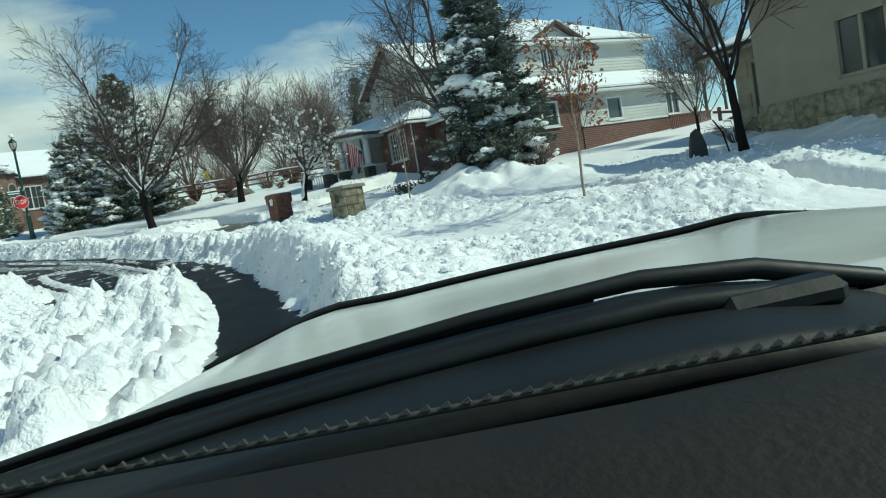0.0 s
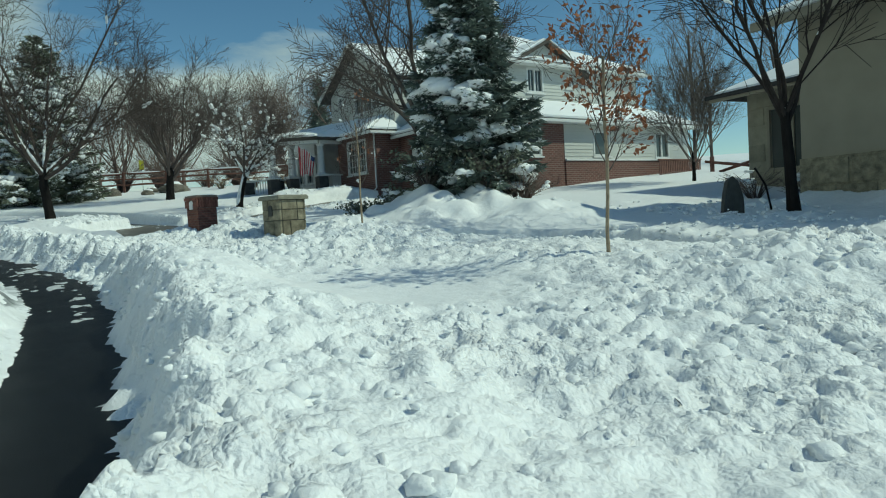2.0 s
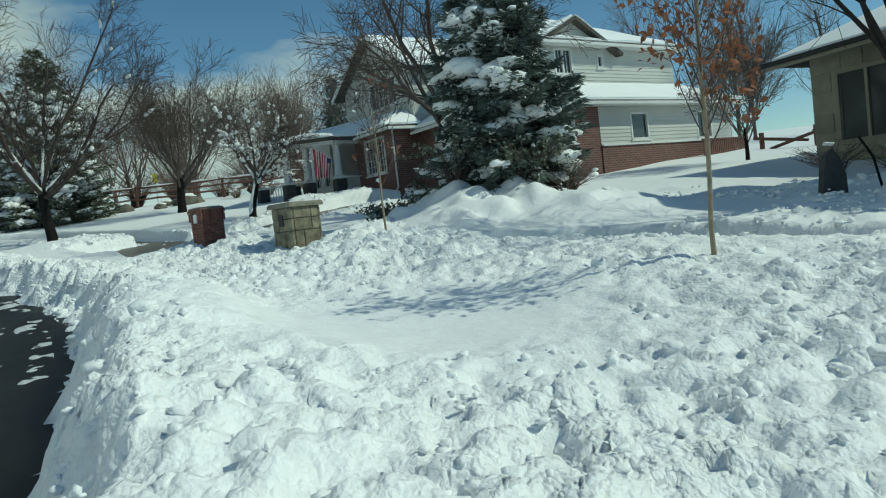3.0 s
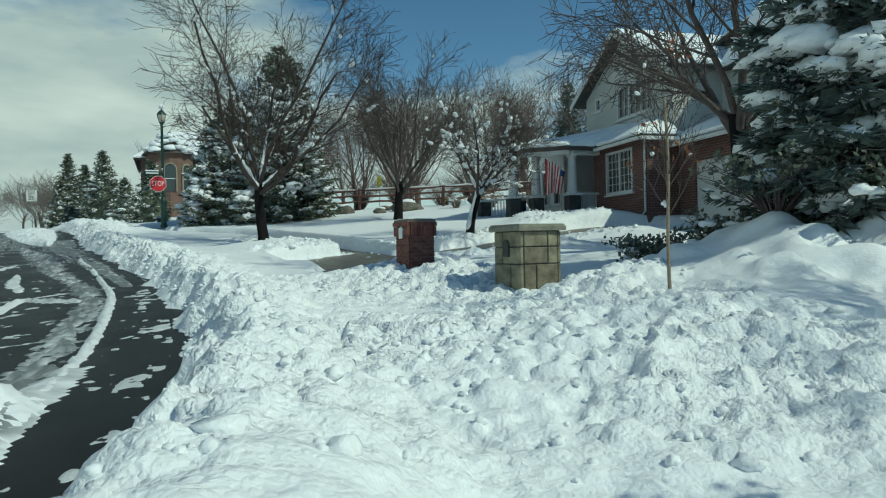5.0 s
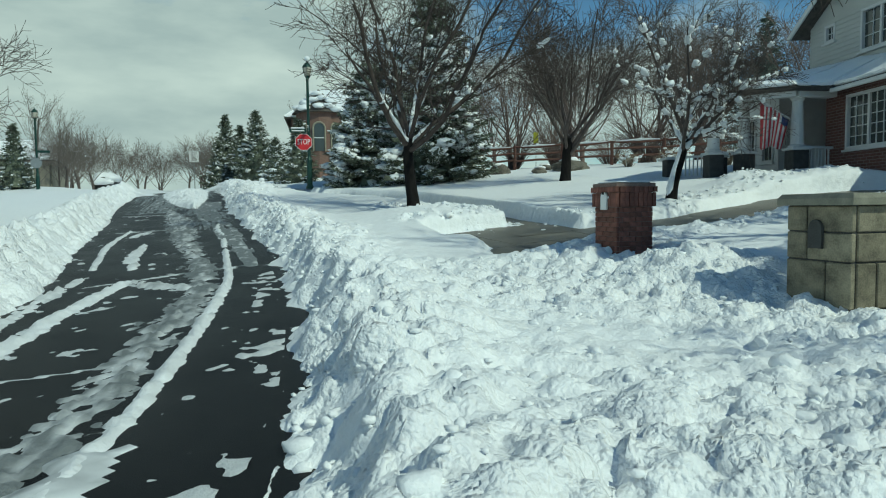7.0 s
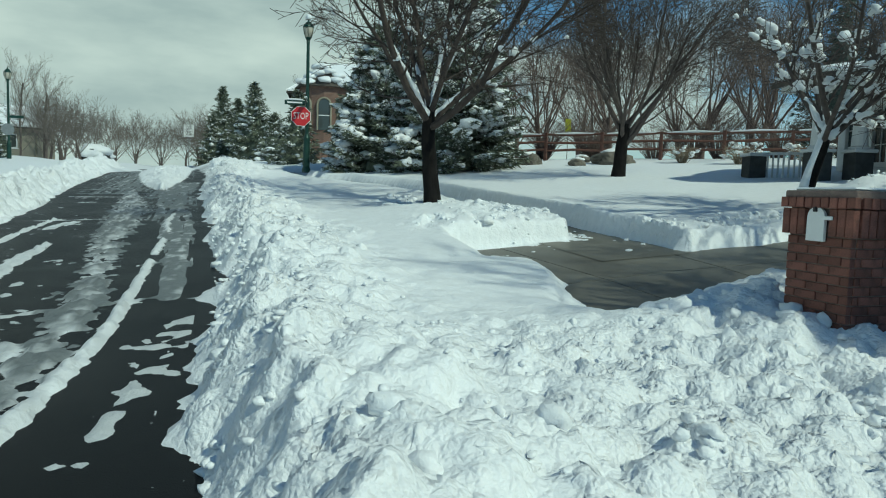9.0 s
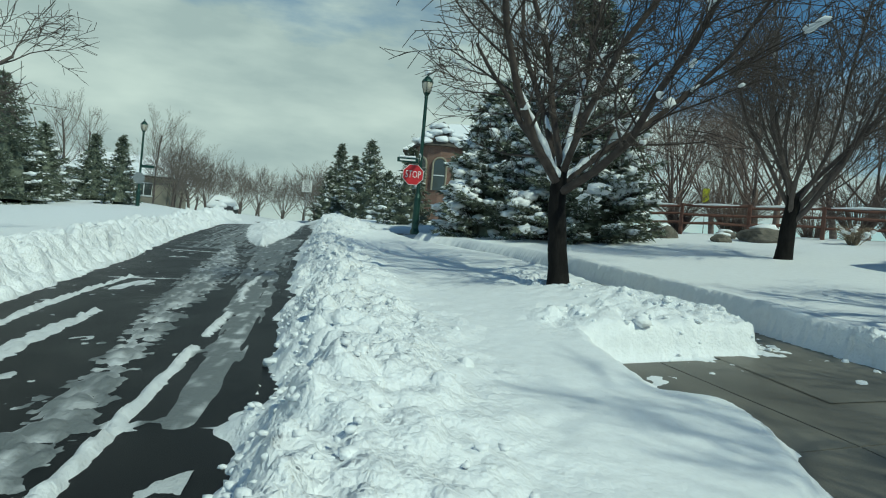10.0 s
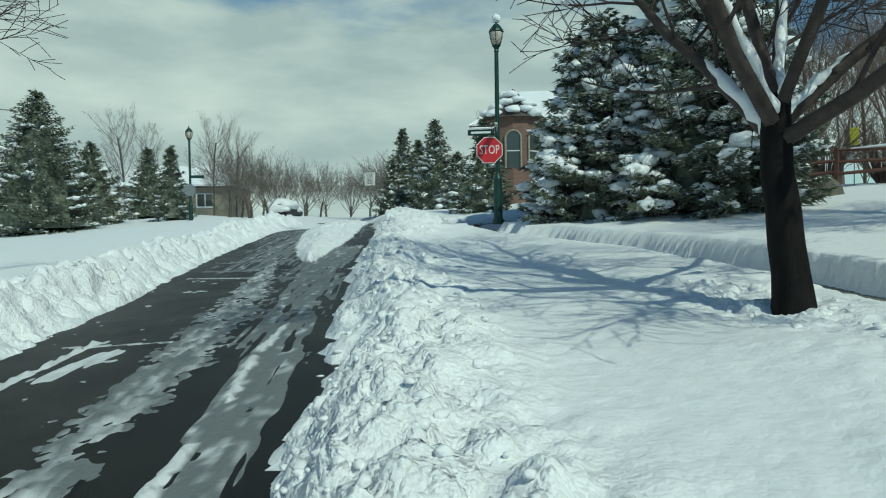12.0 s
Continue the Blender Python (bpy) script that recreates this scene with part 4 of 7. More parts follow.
def bare_tree(seed, spec, radius, x, y, label, bark=None, twig=None, scale=1.0, lean=(0, 0), snow=0.0, snow_size=0.07, name="bare_tree", group="", leaves=None, z=None, rolls=0):
    rng = random.Random(seed)
    m = Matrix.Translation((x, y, (ground_z(x, y) if z is None else z) - 0.12)) @ Matrix.Diagonal((scale, scale, scale, 1))
    tree = empty(name, m, label, "tree", group)
    tubes, limbs, tips = (Tubes(), Tubes()), [], []
    grow(rng, tubes, (0, 0, 0), (lean[0], lean[1], 1), spec["length"][0], radius, 0, spec, limbs, tips)
    # root flare
    stem = np.array([tuple(p) for p in limbs[0][0]])
    girth = [float(r) for r in limbs[0][1]]
    tubes[0].add([(np.interp(h, stem[:, 2], stem[:, 0]), np.interp(h, stem[:, 2], stem[:, 1]), h) for h in (-0.1, 0.1, 0.25, 0.45, 0.8)],
                 [k * float(np.interp(h, stem[:, 2], girth)) for h, k in ((-0.1, 1.3), (0.1, 1.15), (0.25, 1.07), (0.45, 1.0), (0.8, 0.85))], 9)
    tubes[0].mesh("trunk", bark or BARK, tree)
    tubes[1].mesh("crown", twig or TWIG, tree, "bare twigs")
    if snow:
        lying, caps = Tubes(), 0
        for pts, rad in limbs[1:]:
            for a, b, r in zip(pts, pts[1:], rad):
                d = unit(b - a)
                if rng.random() < snow * (1.25 - abs(d[2])):
                    w = snow_size * rng.uniform(0.35, 0.9) + 0.8 * r
                    u0, u1 = sorted((rng.random(), rng.random()))
                    u1 = min(1.0, max(u1, u0 + 2.5 * w / (np.linalg.norm(b - a) + 1e-6)))
                    cuts = np.linspace(u0, u1, 6)
                    lying.add([a + (b - a) * c + np.array([rng.gauss(0, 0.12 * w), rng.gauss(0, 0.12 * w), r * 0.5 + w * rng.uniform(0.3, 0.6)]) for c in cuts], [0.01] + [w * rng.uniform(0.6, 1.15) for _ in cuts[1:-1]] + [0.01], 6)
                    caps += 1
        if caps:
            tagged(lying.mesh("snow_load", SNOW, tree, "white snow lying along the branches"), kind="stuff")
        if snow > 0.5:
            pts, rad = limbs[0]
            roll = Tubes()
            roll.add([p + np.array([-0.55, -0.62, 0]) * r * 0.75 for p, r in zip(pts, rad)], [0.05] + [r * rng.uniform(0.6, 0.85) for r in rad[1:-1]] + [rad[-1] * 0.7], 9)
            roll.mesh("trunk_snow", SNOW, tree, "snow stuck along the trunk")
        for pts, rad in sorted((l for l in limbs[1:] if l[1][0] > 0.045 * (1 + (radius > 0.15) * 0.3)), key=lambda l: l[0][-1][2])[1:rolls + 1]:
            roll = Tubes()
            a_, b_ = np.array(pts[0]), np.array(pts[rng.choice((1, 2, 2))])
            fat = 1.3 if radius > 0.15 else 1.0
            cuts = np.linspace(0.0, 1.0, 13)
            q = [a_ + (b_ - a_) * c + np.array([rng.gauss(0, 0.012), rng.gauss(0, 0.012), rad[1] * fat * rng.uniform(0.6, 0.95)]) for c in cuts]
            roll.add(q, [0.05] + [rad[1] * fat * rng.uniform(0.5, 1.0) * (1.1 - 0.45 * c) for c in cuts[1:-1]] + [0.012], 8)
            roll.mesh("snow_roll", SNOW, tree, "thick roll of snow on a limb")
    if leaves:
        V, F = [], []
        for t in tips:
            for _ in range(leaves[0] if rng.random() < leaves[1] else 0):
                c = t + np.array([rng.gauss(0, 0.07), rng.gauss(0, 0.07), rng.gauss(-0.04, 0.07)])
                a = unit(np.array([rng.gauss(0, 1), rng.gauss(0, 1), rng.gauss(-0.8, 0.6)]))
                b = unit(np.cross(a, np.array([rng.gauss(0, 1), rng.gauss(0, 1), rng.gauss(0, 1)])))
                s = rng.uniform(0.032, 0.065)
                k = len(V)
                V += [c - a * s, c - a * s * 0.2 + b * s * 0.55, c + a * s, c - a * s * 0.2 - b * s * 0.55, c + np.cross(a, b) * s * 0.25]
                F += [(k, k + 1, k + 4), (k + 1, k + 2, k + 4), (k + 2, k + 3, k + 4), (k + 3, k, k + 4)]
        if V:
            tagged(link_mesh("dry_foliage", V, F, OAK_LEAF, tree, "curled brown leaves still hanging"), kind="stuff")
    return tree


def spruce(seed, x, y, height, width, label, needles=None, snow=0.5, z=None, name="spruce_tree", group="", density=1.0, pillow=1.0, skirt=0.06, full=0.92, lumpy=0.3, bead=0.8):
    rng = random.Random(seed)
    z = ground_z(x, y) if z is None else z
    tree = empty(name, Matrix.Translation((x, y, z - 0.1)), label, "tree", group)
    t = Tubes()
    t.add([(0, 0, 0), (0, 0, height * 0.5), (0, 0, height)], [0.018 * height + 0.03, 0.012 * height, 0.01], 7)
    R = width / 2
    V, dust, cl = [], [], Clumps(rng, 10, 2 if pillow > 1.3 else 1, 0.55)
    zz = height * skirt
    base_dirs = []
    while zz < height * 0.985:
        f = zz / height
        reach = R * (1 - f) ** full * (1.0 if f > 0.12 else 0.9) + 0.06
        n = max(5, int(6 + 5 * reach))
        a0 = rng.uniform(0, 6.28)
        whorl = rng.uniform(0.88, 1.08)
        for k in range(n):
            a = a0 + 2 * math.pi * k / n + rng.uniform(-0.25, 0.25)
            mass = noise.noise(Vector((1.6 * math.cos(a), 1.6 * math.sin(a), 0.9 * zz + 3.1 * seed)))
            L = reach * rng.uniform(0.64, 1.22) * whorl * (1 + lumpy * mass)
            out = np.array([math.cos(a), math.sin(a), 0])
            sidev = np.array([-out[1], out[0], 0])
            droop = 0.30 * (1 - f) + rng.uniform(-0.08, 0.16)
            jog = rng.uniform(-0.13, 0.13)
            m = max(3, int(L / 0.17 * density))
            pts = []
            for i in range(m + 1):
                g = i / m
                pts.append(np.array([0, 0, zz + jog]) + out * L * g + np.array([0, 0, -droop * L * g + 0.28 * L * g * g + (0.25 * L * g if f > 0.8 else 0)]))
            if L > 0.5:
                t.add([pts[0], pts[m // 2], pts[-1]], [0.012 + 0.008 * L, 0.009, 0.004], 3)
            for i in range(1, m + 1):
                g = i / m
                c = pts[i]
                wside = 0.12 + 0.34 * min(L, 1.8) * (1 - g) ** 0.7
                for _ in range(int(7 * density)):
                    sgn = rng.uniform(-1, 1)
                    ln = rng.uniform(0.14, 0.32)
                    d = unit(out * rng.uniform(0.3, 1.0) + sidev * sgn * 1.1 + np.array([0, 0, rng.uniform(-0.55, 0.30)]))
                    b = c + sidev * sgn * wside * rng.random() + np.array([0, 0, rng.uniform(-0.07, 0.05)])
                    wv = unit(np.cross(d, np.array([rng.gauss(0, 1), rng.gauss(0, 1), rng.gauss(0, 1)]))) * rng.uniform(0.026, 0.048)
                    if d[2] > -0.25 and rng.random() < 0.3 * snow:
                        lift = np.array([0, 0, 0.025])
                        dust += [b - wv * 1.3 + lift, b + wv * 1.3 + lift, b + d * ln * 0.7 + lift]
                    else:
                        V += [b - wv, b + wv, b + d * ln]
            side_on = max(0.0, math.cos(a - radians(215))) if pillow > 1.3 else 0.6
            patch = noise.noise(Vector((1.3 * math.cos(a), 1.3 * math.sin(a), 1.1 * zz + seed))) + 0.35 * rng.gauss(0, 1)
            if L > 0.3 and f > 0.03 and patch > 0.75 - 1.2 * snow * (0.42 + side_on) + (1.1 * max(0, f - 0.35) if pillow > 1.3 else 0.5 if f > 0.75 else 0):
                # snow draped along the outer bough and over its tip
                g0 = rng.uniform(0.35, 0.7) if pillow > 1.3 else rng.uniform(0.55, 0.85)
                half = pillow * (rng.uniform(0.075, 0.135) if pillow > 1.3 else rng.uniform(0.08, 0.18)) * min(1.2, 0.5 + 0.5 * L)
                beads = max(4, int((1 - g0) * L / (half * 0.55)))
                for j in range(beads + 1):
                    u = j / beads
                    i = min(m - 1, int((g0 + (0.98 - g0) * u) * m))
                    w = bead * half * (0.55 + 0.6 * math.sin(math.pi * (0.15 + 0.75 * u))) * rng.uniform(0.55, 1.3)
                    cl.add(pts[i] + sidev * rng.gauss(0, 0.5 * half) + np.array([0, 0, 0.04 + rng.uniform(0.0, 0.35) * w - 0.3 * half * max(0, u - 0.7) / 0.3]), (w * rng.uniform(1.0, 1.5), w * rng.uniform(0.8, 1.2), w * rng.uniform(0.5, 0.75)), a)
                for _ in range(2):
                    w = half * rng.uniform(0.3, 0.6)
                    cl.add(pts[int(m * rng.uniform(0.5, 1))] + sidev * rng.gauss(0, half) + np.array([0, 0, 0.03]), (w * 1.3, w, w * 0.6), a)
        zz += (0.17 + 0.05 * rng.random()) * (1.0 + 0.15 * (1 - f)) / max(0.6, density ** 0.5)
    t.mesh("trunk", BARK, tree)
    core_v, core_f = [], []
    prof = [(0.52, skirt), (0.48, 0.25), (0.33, 0.5), (0.14, 0.75), (0.02, 0.93)]
    sides = 14
    for r, f in prof:
        for k in range(sides):
            a = 2 * math.pi * k / sides
            w = 1 + 0.35 * noise.noise(Vector((math.cos(a) * 2, math.sin(a) * 2, f * 9 + seed)))
            core_v.append((R * r * w * math.cos(a), R * r * w * math.sin(a), f * height))
    for i in range(len(prof) - 1):
        for k in range(sides):
            j = (k + 1) % sides
            core_f.append((i * sides + k, i * sides + j, (i + 1) * sides + j, (i + 1) * sides + k))
    for _ in range(160):
        b = np.array([rng.gauss(0, 0.03), rng.gauss(0, 0.03), height * rng.uniform(0.88, 1.0)])
        d = unit(np.array([rng.gauss(0, 0.6), rng.gauss(0, 0.6), 0.7]))
        wv = unit(np.cross(d, np.array([rng.gauss(0, 1), rng.gauss(0, 1), 0.2]))) * 0.02
        V += [b - wv, b + wv, b + d * rng.uniform(0.12, 0.26)]
    V = np.array(V)
    F = np.arange(len(V)).reshape(-1, 3)
    faces = F.tolist() + [tuple(i + len(V) for i in f) for f in core_f]
    link_mesh("foliage", V.tolist() + core_v, faces, needles or NEEDLE, tree, "dark green needles")
    if cl.n:
        CV = np.vstack(cl.v + ([np.array(dust)] if dust else []))
        CF = np.vstack(cl.f + ([np.arange(len(dust)).reshape(-1, 3) + cl.n] if dust else []))
        tagged(link_mesh("snow_load", CV, CF, SNOW, tree, "snow draped over the boughs", True), kind="stuff")
    return tree


street_tree = bare_tree(11, STREET, 0.185, -13.33, 39.1, "bare spreading street tree with snow in its fork", twig=TWIG_MID, snow=0.24, snow_size=0.06, z=2.56, rolls=6)
lawn_tree = bare_tree(23, UPRIGHT, 0.20, -11.9, 47.5, "dark multi-stemmed bare tree on the snowy lawn", bark=BARK, twig=TWIG, snow=0.03, scale=1.08, z=3.42)
snowy_tree = bare_tree(31, SPREADING, 0.19, -6.37, 40.05, "small bare tree with snow plastered on trunk and twigs", lean=(0.10, 0.02), snow=1.0, snow_size=0.13, scale=0.66, z=2.8, rolls=5)
oak = bare_tree(41, OAKLING, 0.027, 3.57, 22.17, "slender young oak with clinging brown leaves", bark=PALE_BARK, twig=TWIG, leaves=(5, 0.34), z=1.2, name="young_oak", scale=1.0)
sapling = bare_tree(47, OAKLING, 0.026, -0.4, 28.4, "slender pale-barked sapling with few leaves", bark=PALE_BARK, twig=TWIG, leaves=(4, 0.03), snow=0.05, snow_size=0.04, z=1.62, name="sapling", scale=0.92)
right_tree = bare_tree(53, OPEN, 0.105, 8.2, 25.8, "dark bare tree with snow in its crotch beside the tan house", twig=TWIG_DARK, snow=0.10, snow_size=0.06, scale=1.1, z=1.7, rolls=2)
yard_tree = bare_tree(61, SPREADING, 0.20, 1.3, 35.4, "bare arching tree before the house", scale=1.12, twig=TWIG, z=2.6)

side_tree = bare_tree(67, UPRIGHT, 0.10, 12.0, 40.0, "bare many-stemmed tree between the two houses", twig=TWIG_GREY, scale=0.8, z=float(lie(12.0, 40.0)))

house_spruce = spruce(3, 2.45, 31.9, 8.6, 4.0, "blue-green spruce heavy with snow before the house", NEEDLE_BLUE, snow=0.50, z=2.0, pillow=1.85, density=1.9, skirt=0.09, full=0.85, bead=0.9)
big_spruce = spruce(5, -19.5, 50.2, 9.2, 6.4, "tall dark spruce dusted with snow behind the footpath", NEEDLE, snow=0.70, z=3.65, pillow=1.25, density=1.6, skirt=0.03, full=0.78, bead=1.0)
low_spruce = spruce(7, -22.3, 49.3, 6.2, 5.2, "broad snow-laden spruce beside the street lamp", NEEDLE, snow=0.90, z=3.5, pillow=1.29, density=1.6, skirt=0.03, full=0.70, bead=0.9)
corner_pine = spruce(9, -29.2, 51.6, 3.7, 2.6, "small dark spruce behind the stop sign", NEEDLE, snow=0.4, z=3.9)
for k, (x, y, h, w, sn) in enumerate(((-41.5, 60.2, 6.0, 4.4, 0.5), (-48.6, 63.5, 6.4, 3.4, 0.3), (-37.6, 58.3, 3.4, 2.8, 0.5), (-45.4, 62.2, 5.2, 3.2, 0.3), (-46.2, 60.6, 4.0, 2.8, 0.4))):
    spruce(70 + k, x, y, h, w, "dark spruce with snow on its boughs along the road", NEEDLE, snow=sn + 0.1, group="spruces along the road", density=1.0, z=float(lie(x, y)))
for k, (x, y, h, w, sn) in enumerate(((-52.0, 41.0, 7.8, 7.6, 0.12), (-57.0, 45.0, 5.4, 5.0, 0.10), (-63.0, 50.6, 5.4, 4.2, 0.10), (-53.4, 48.6, 4.7, 3.0, 0.2), (-60.0, 42.5, 5.4, 4.2, 0.10))):
    spruce(80 + k, x, y, h, w, "dark green spruce standing in the snowy field", NEEDLE, snow=sn + 0.15, group="spruces in the field", density=1.0, z=float(lie(x, y)))
spruce(91, -6.5, 64.2, 8.6, 5.0, "spruce rising behind the porch roof", NEEDLE_BLUE, snow=0.12, density=0.8, z=4.4)

# left of the lane, overhanging it
bare_tree(101, SPREADING, 0.22, -27.6, 31.6, "bare spreading tree beside the lane, over a bank", scale=1.12)
bare_tree(103, SPREADING, 0.20, -15.5, 25.6, "bare spreading tree in the field beside the lane", scale=1.0)

# woods further off: a few kinds, repeated
wood_a = bare_tree(111, WOOD, 0.15, -15.0, 58.5, "bare reddish-brown tree behind the rail fence", twig=TWIG_RED, bark=TWIG_RED, group="bare trees behind the fence", z=4.5)
wood_b = bare_tree(113, WOOD, 0.15, -9.5, 60.5, "bare reddish-brown tree behind the rail fence", twig=TWIG_RED, bark=TWIG_RED, group="bare trees behind the fence", z=4.6)
wood_c = bare_tree(117, TALL, 0.10, 15.6, 48.6, "tall bare tree beside the house", twig=TWIG_GREY, bark=TWIG, group="tall bare trees", z=3.3)
rng = random.Random(77)
for k, (x, y, s) in enumerate(((-20, 60, 1.1), (-24.5, 61, 1.0), (-4, 59, 1.15), (-1, 63, 1.2), (-13, 66, 1.3), (-6.5, 68, 1.3), (-19, 69, 1.35), (-26, 70, 1.2), (4, 66, 1.3), (-17, 62.5, 1.15), (-9, 63, 1.2), (-3, 66, 1.3), (-22, 65, 1.2), (-29, 66, 1.1), (1.5, 60, 1.1), (-11, 71, 1.4), (-16, 75, 1.5), (-24, 77, 1.5), (-4, 74, 1.5), (-31, 73, 1.3), (8, 62, 1.2), (10, 58, 1.1), (-36, 80, 1.4))):
    copy_thing(wood_a if k % 2 else wood_b, Matrix.Translation((x, y, float(lie(x, y)))) @ pose(0, 0, 0, 0, 0, rng.uniform(0, 360)) @ Matrix.Diagonal((s, s, s, 1)))
for k, (x, y, s) in enumerate(((18.4, 53, 0.95), (21, 50, 0.85), (13.6, 56, 1.0), (-22, 74, 0.9), (-12, 76, 1.0), (-76, 53, 1.0), (-78.5, 56, 0.9), (-66, 57, 0.85), (-68, 60, 0.8), (-48, 72, 0.8))):
    copy_thing(wood_c, Matrix.Translation((x, y, float(lie(x, y)) - 0.1)) @ pose(0, 0, 0, 0, 0, rng.uniform(0, 360)) @ Matrix.Diagonal((s, s, s, 1)))
road_tree = bare_tree(121, ROADSIDE, 0.12, -54.6, 53.0, "bare grey street tree along the road", group="bare trees along the road", z=4.5, scale=0.85, twig=TWIG_GREY, bark=TWIG)
for x, y, s in ((-60, 57.2, 0.95), (-64, 61, 0.95), (-70, 66, 1.0), (-67, 60, 0.9), (-76, 72, 1.0), (-84, 77, 1.1), (-55, 69.5, 0.9), (-61, 74, 0.95), (-68, 79, 1.0), (-74, 85, 1.05), (-60, 70.8, 0.8), (-90, 84, 1.2), (-97, 78, 1.2),
                (-85, 70, 1.1), (-100, 95, 1.3), (-80, 95, 1.2), (-110, 102, 1.4), (-92, 104, 1.3), (-70, 62.5, 0.8), (-118, 92, 1.5), (-62, 65, 0.75), (-104, 86, 1.3), (-53, 66.5, 0.7), (-57, 68, 0.85), (-66, 73.5, 0.9), (-72, 80, 1.0)):
    copy_thing(road_tree, Matrix.Translation((x, y, float(lie(x, y)) - 0.1)) @ pose(0, 0, 0, 0, 0, rng.uniform(0, 360)) @ Matrix.Diagonal((1.3 * s, 1.3 * s, 1.2 * s, 1)))


# ---- walls, windows, roofs ----
def span_box(face, c, a0, a1, d0, d1, z0, z1):
    """Corners of a box on a wall face: front walls face -x, side walls face -y; d is depth into the wall."""
    if face == "front":
        return (c + d0, a0, z0), (c + d1, a1, z1)
    return (a0, c + d0, z0), (a1, c + d1, z1)


def wall(parent, name, face, c, a0, a1, z0, z1, mat, holes=(), thick=0.25, lap=False, label=""):
    bm, boards = bmesh.new(), []
    cuts = sorted({a0, a1, *[h[0] for h in holes], *[h[1] for h in holes]})
    for p, q in zip(cuts, cuts[1:]):
        mid = (p + q) / 2
        gaps = sorted((h[2], h[3]) for h in holes if h[0] < mid < h[1])
        z = z0
        spans = []
        for g0, g1 in gaps:
            if g0 > z:
                spans.append((z, g0))
            z = g1
        if z < z1:
            spans.append((z, z1))
        for s0, s1 in spans:
            box(bm, *span_box(face, c, p, q, 0, thick, s0, s1))
            if lap:
                k = math.ceil(s0 / 0.155)
                zz = [s0] + [i * 0.155 for i in range(k, int(s1 / 0.155) + 1) if s0 + 0.03 < i * 0.155 < s1 - 0.03] + [s1]
                boards += [(p, q, b0, b1) for b0, b1 in zip(zz, zz[1:])]
    body = part(name, bm, mat, parent, label)
    for p, q, b0, b1 in boards:
        bm = bmesh.new()
        v = [bm.verts.new(span_box(face, c, a, a, d, d, zb, zb)[0]) for a in (p, q) for d, zb in ((-0.002, b0), (-0.028, b0), (-0.006, b1), (-0.002, b1))]
        for f in ((0, 1, 2, 3), (7, 6, 5, 4), (0, 4, 5, 1), (1, 5, 6, 2), (2, 6, 7, 3), (3, 7, 4, 0)):
            bm.faces.new([v[i] for i in (f if face == "front" else f[::-1])])
        part("lap_board", bm, mat, body)
    return body


def window(parent, face, c, a0, a1, z0, z1, cols=2, rows=1, sashes=1, sill=True, mat=None):
    """A window set in its opening: frame, sashes with glazing bars, panes and a sill."""
    bm = bmesh.new()
    mat = mat or TRIM
    f = 0.09
    for lo, hi in (((a0, z0), (a1, z0 + f)), ((a0, z1 - f), (a1, z1)), ((a0, z0), (a0 + f, z1)), ((a1 - f, z0), (a1, z1))):
        box(bm, *span_box(face, c, lo[0], hi[0], -0.035, 0.12, lo[1], hi[1]))
    win = part("window", bm, mat, parent, "white-framed window" if mat is TRIM else "tan-framed window")
    bars = bmesh.new()
    for k in range(1, sashes):
        a = a0 + (a1 - a0) * k / sashes
        box(bars, *span_box(face, c, a - 0.045, a + 0.045, 0.0, 0.1, z0 + f, z1 - f))
    for k in range(1, cols * sashes):
        if k % cols:
            a = a0 + f + (a1 - a0 - 2 * f) * k / (cols * sashes)
            box(bars, *span_box(face, c, a - 0.011, a + 0.011, 0.03, 0.06, z0 + f, z1 - f))
    for k in range(1, rows):
        z = z0 + f + (z1 - z0 - 2 * f) * k / rows
        box(bars, *span_box(face, c, a0 + f, a1 - f, 0.03, 0.06, z - 0.011, z + 0.011))
    if len(bars.verts):
        part("glazing_bar", bars, mat, win)
    else:
        bars.free()
    for k in range(sashes):
        b0 = a0 + f + (a1 - a0 - 2 * f) * k / sashes
        b1 = a0 + f + (a1 - a0 - 2 * f) * (k + 1) / sashes
        part("pane", box_bm(*span_box(face, c, b0 + 0.01, b1 - 0.01, 0.065, 0.075, z0 + f - 0.01, z1 - f + 0.01)), GLASS, win)
    if sill:
        part("sill", box_bm(*span_box(face, c, a0 - 0.08, a1 + 0.08, -0.09, 0.05, z0 - 0.07, z0 - 0.002), 0.01), mat, win)
    return win


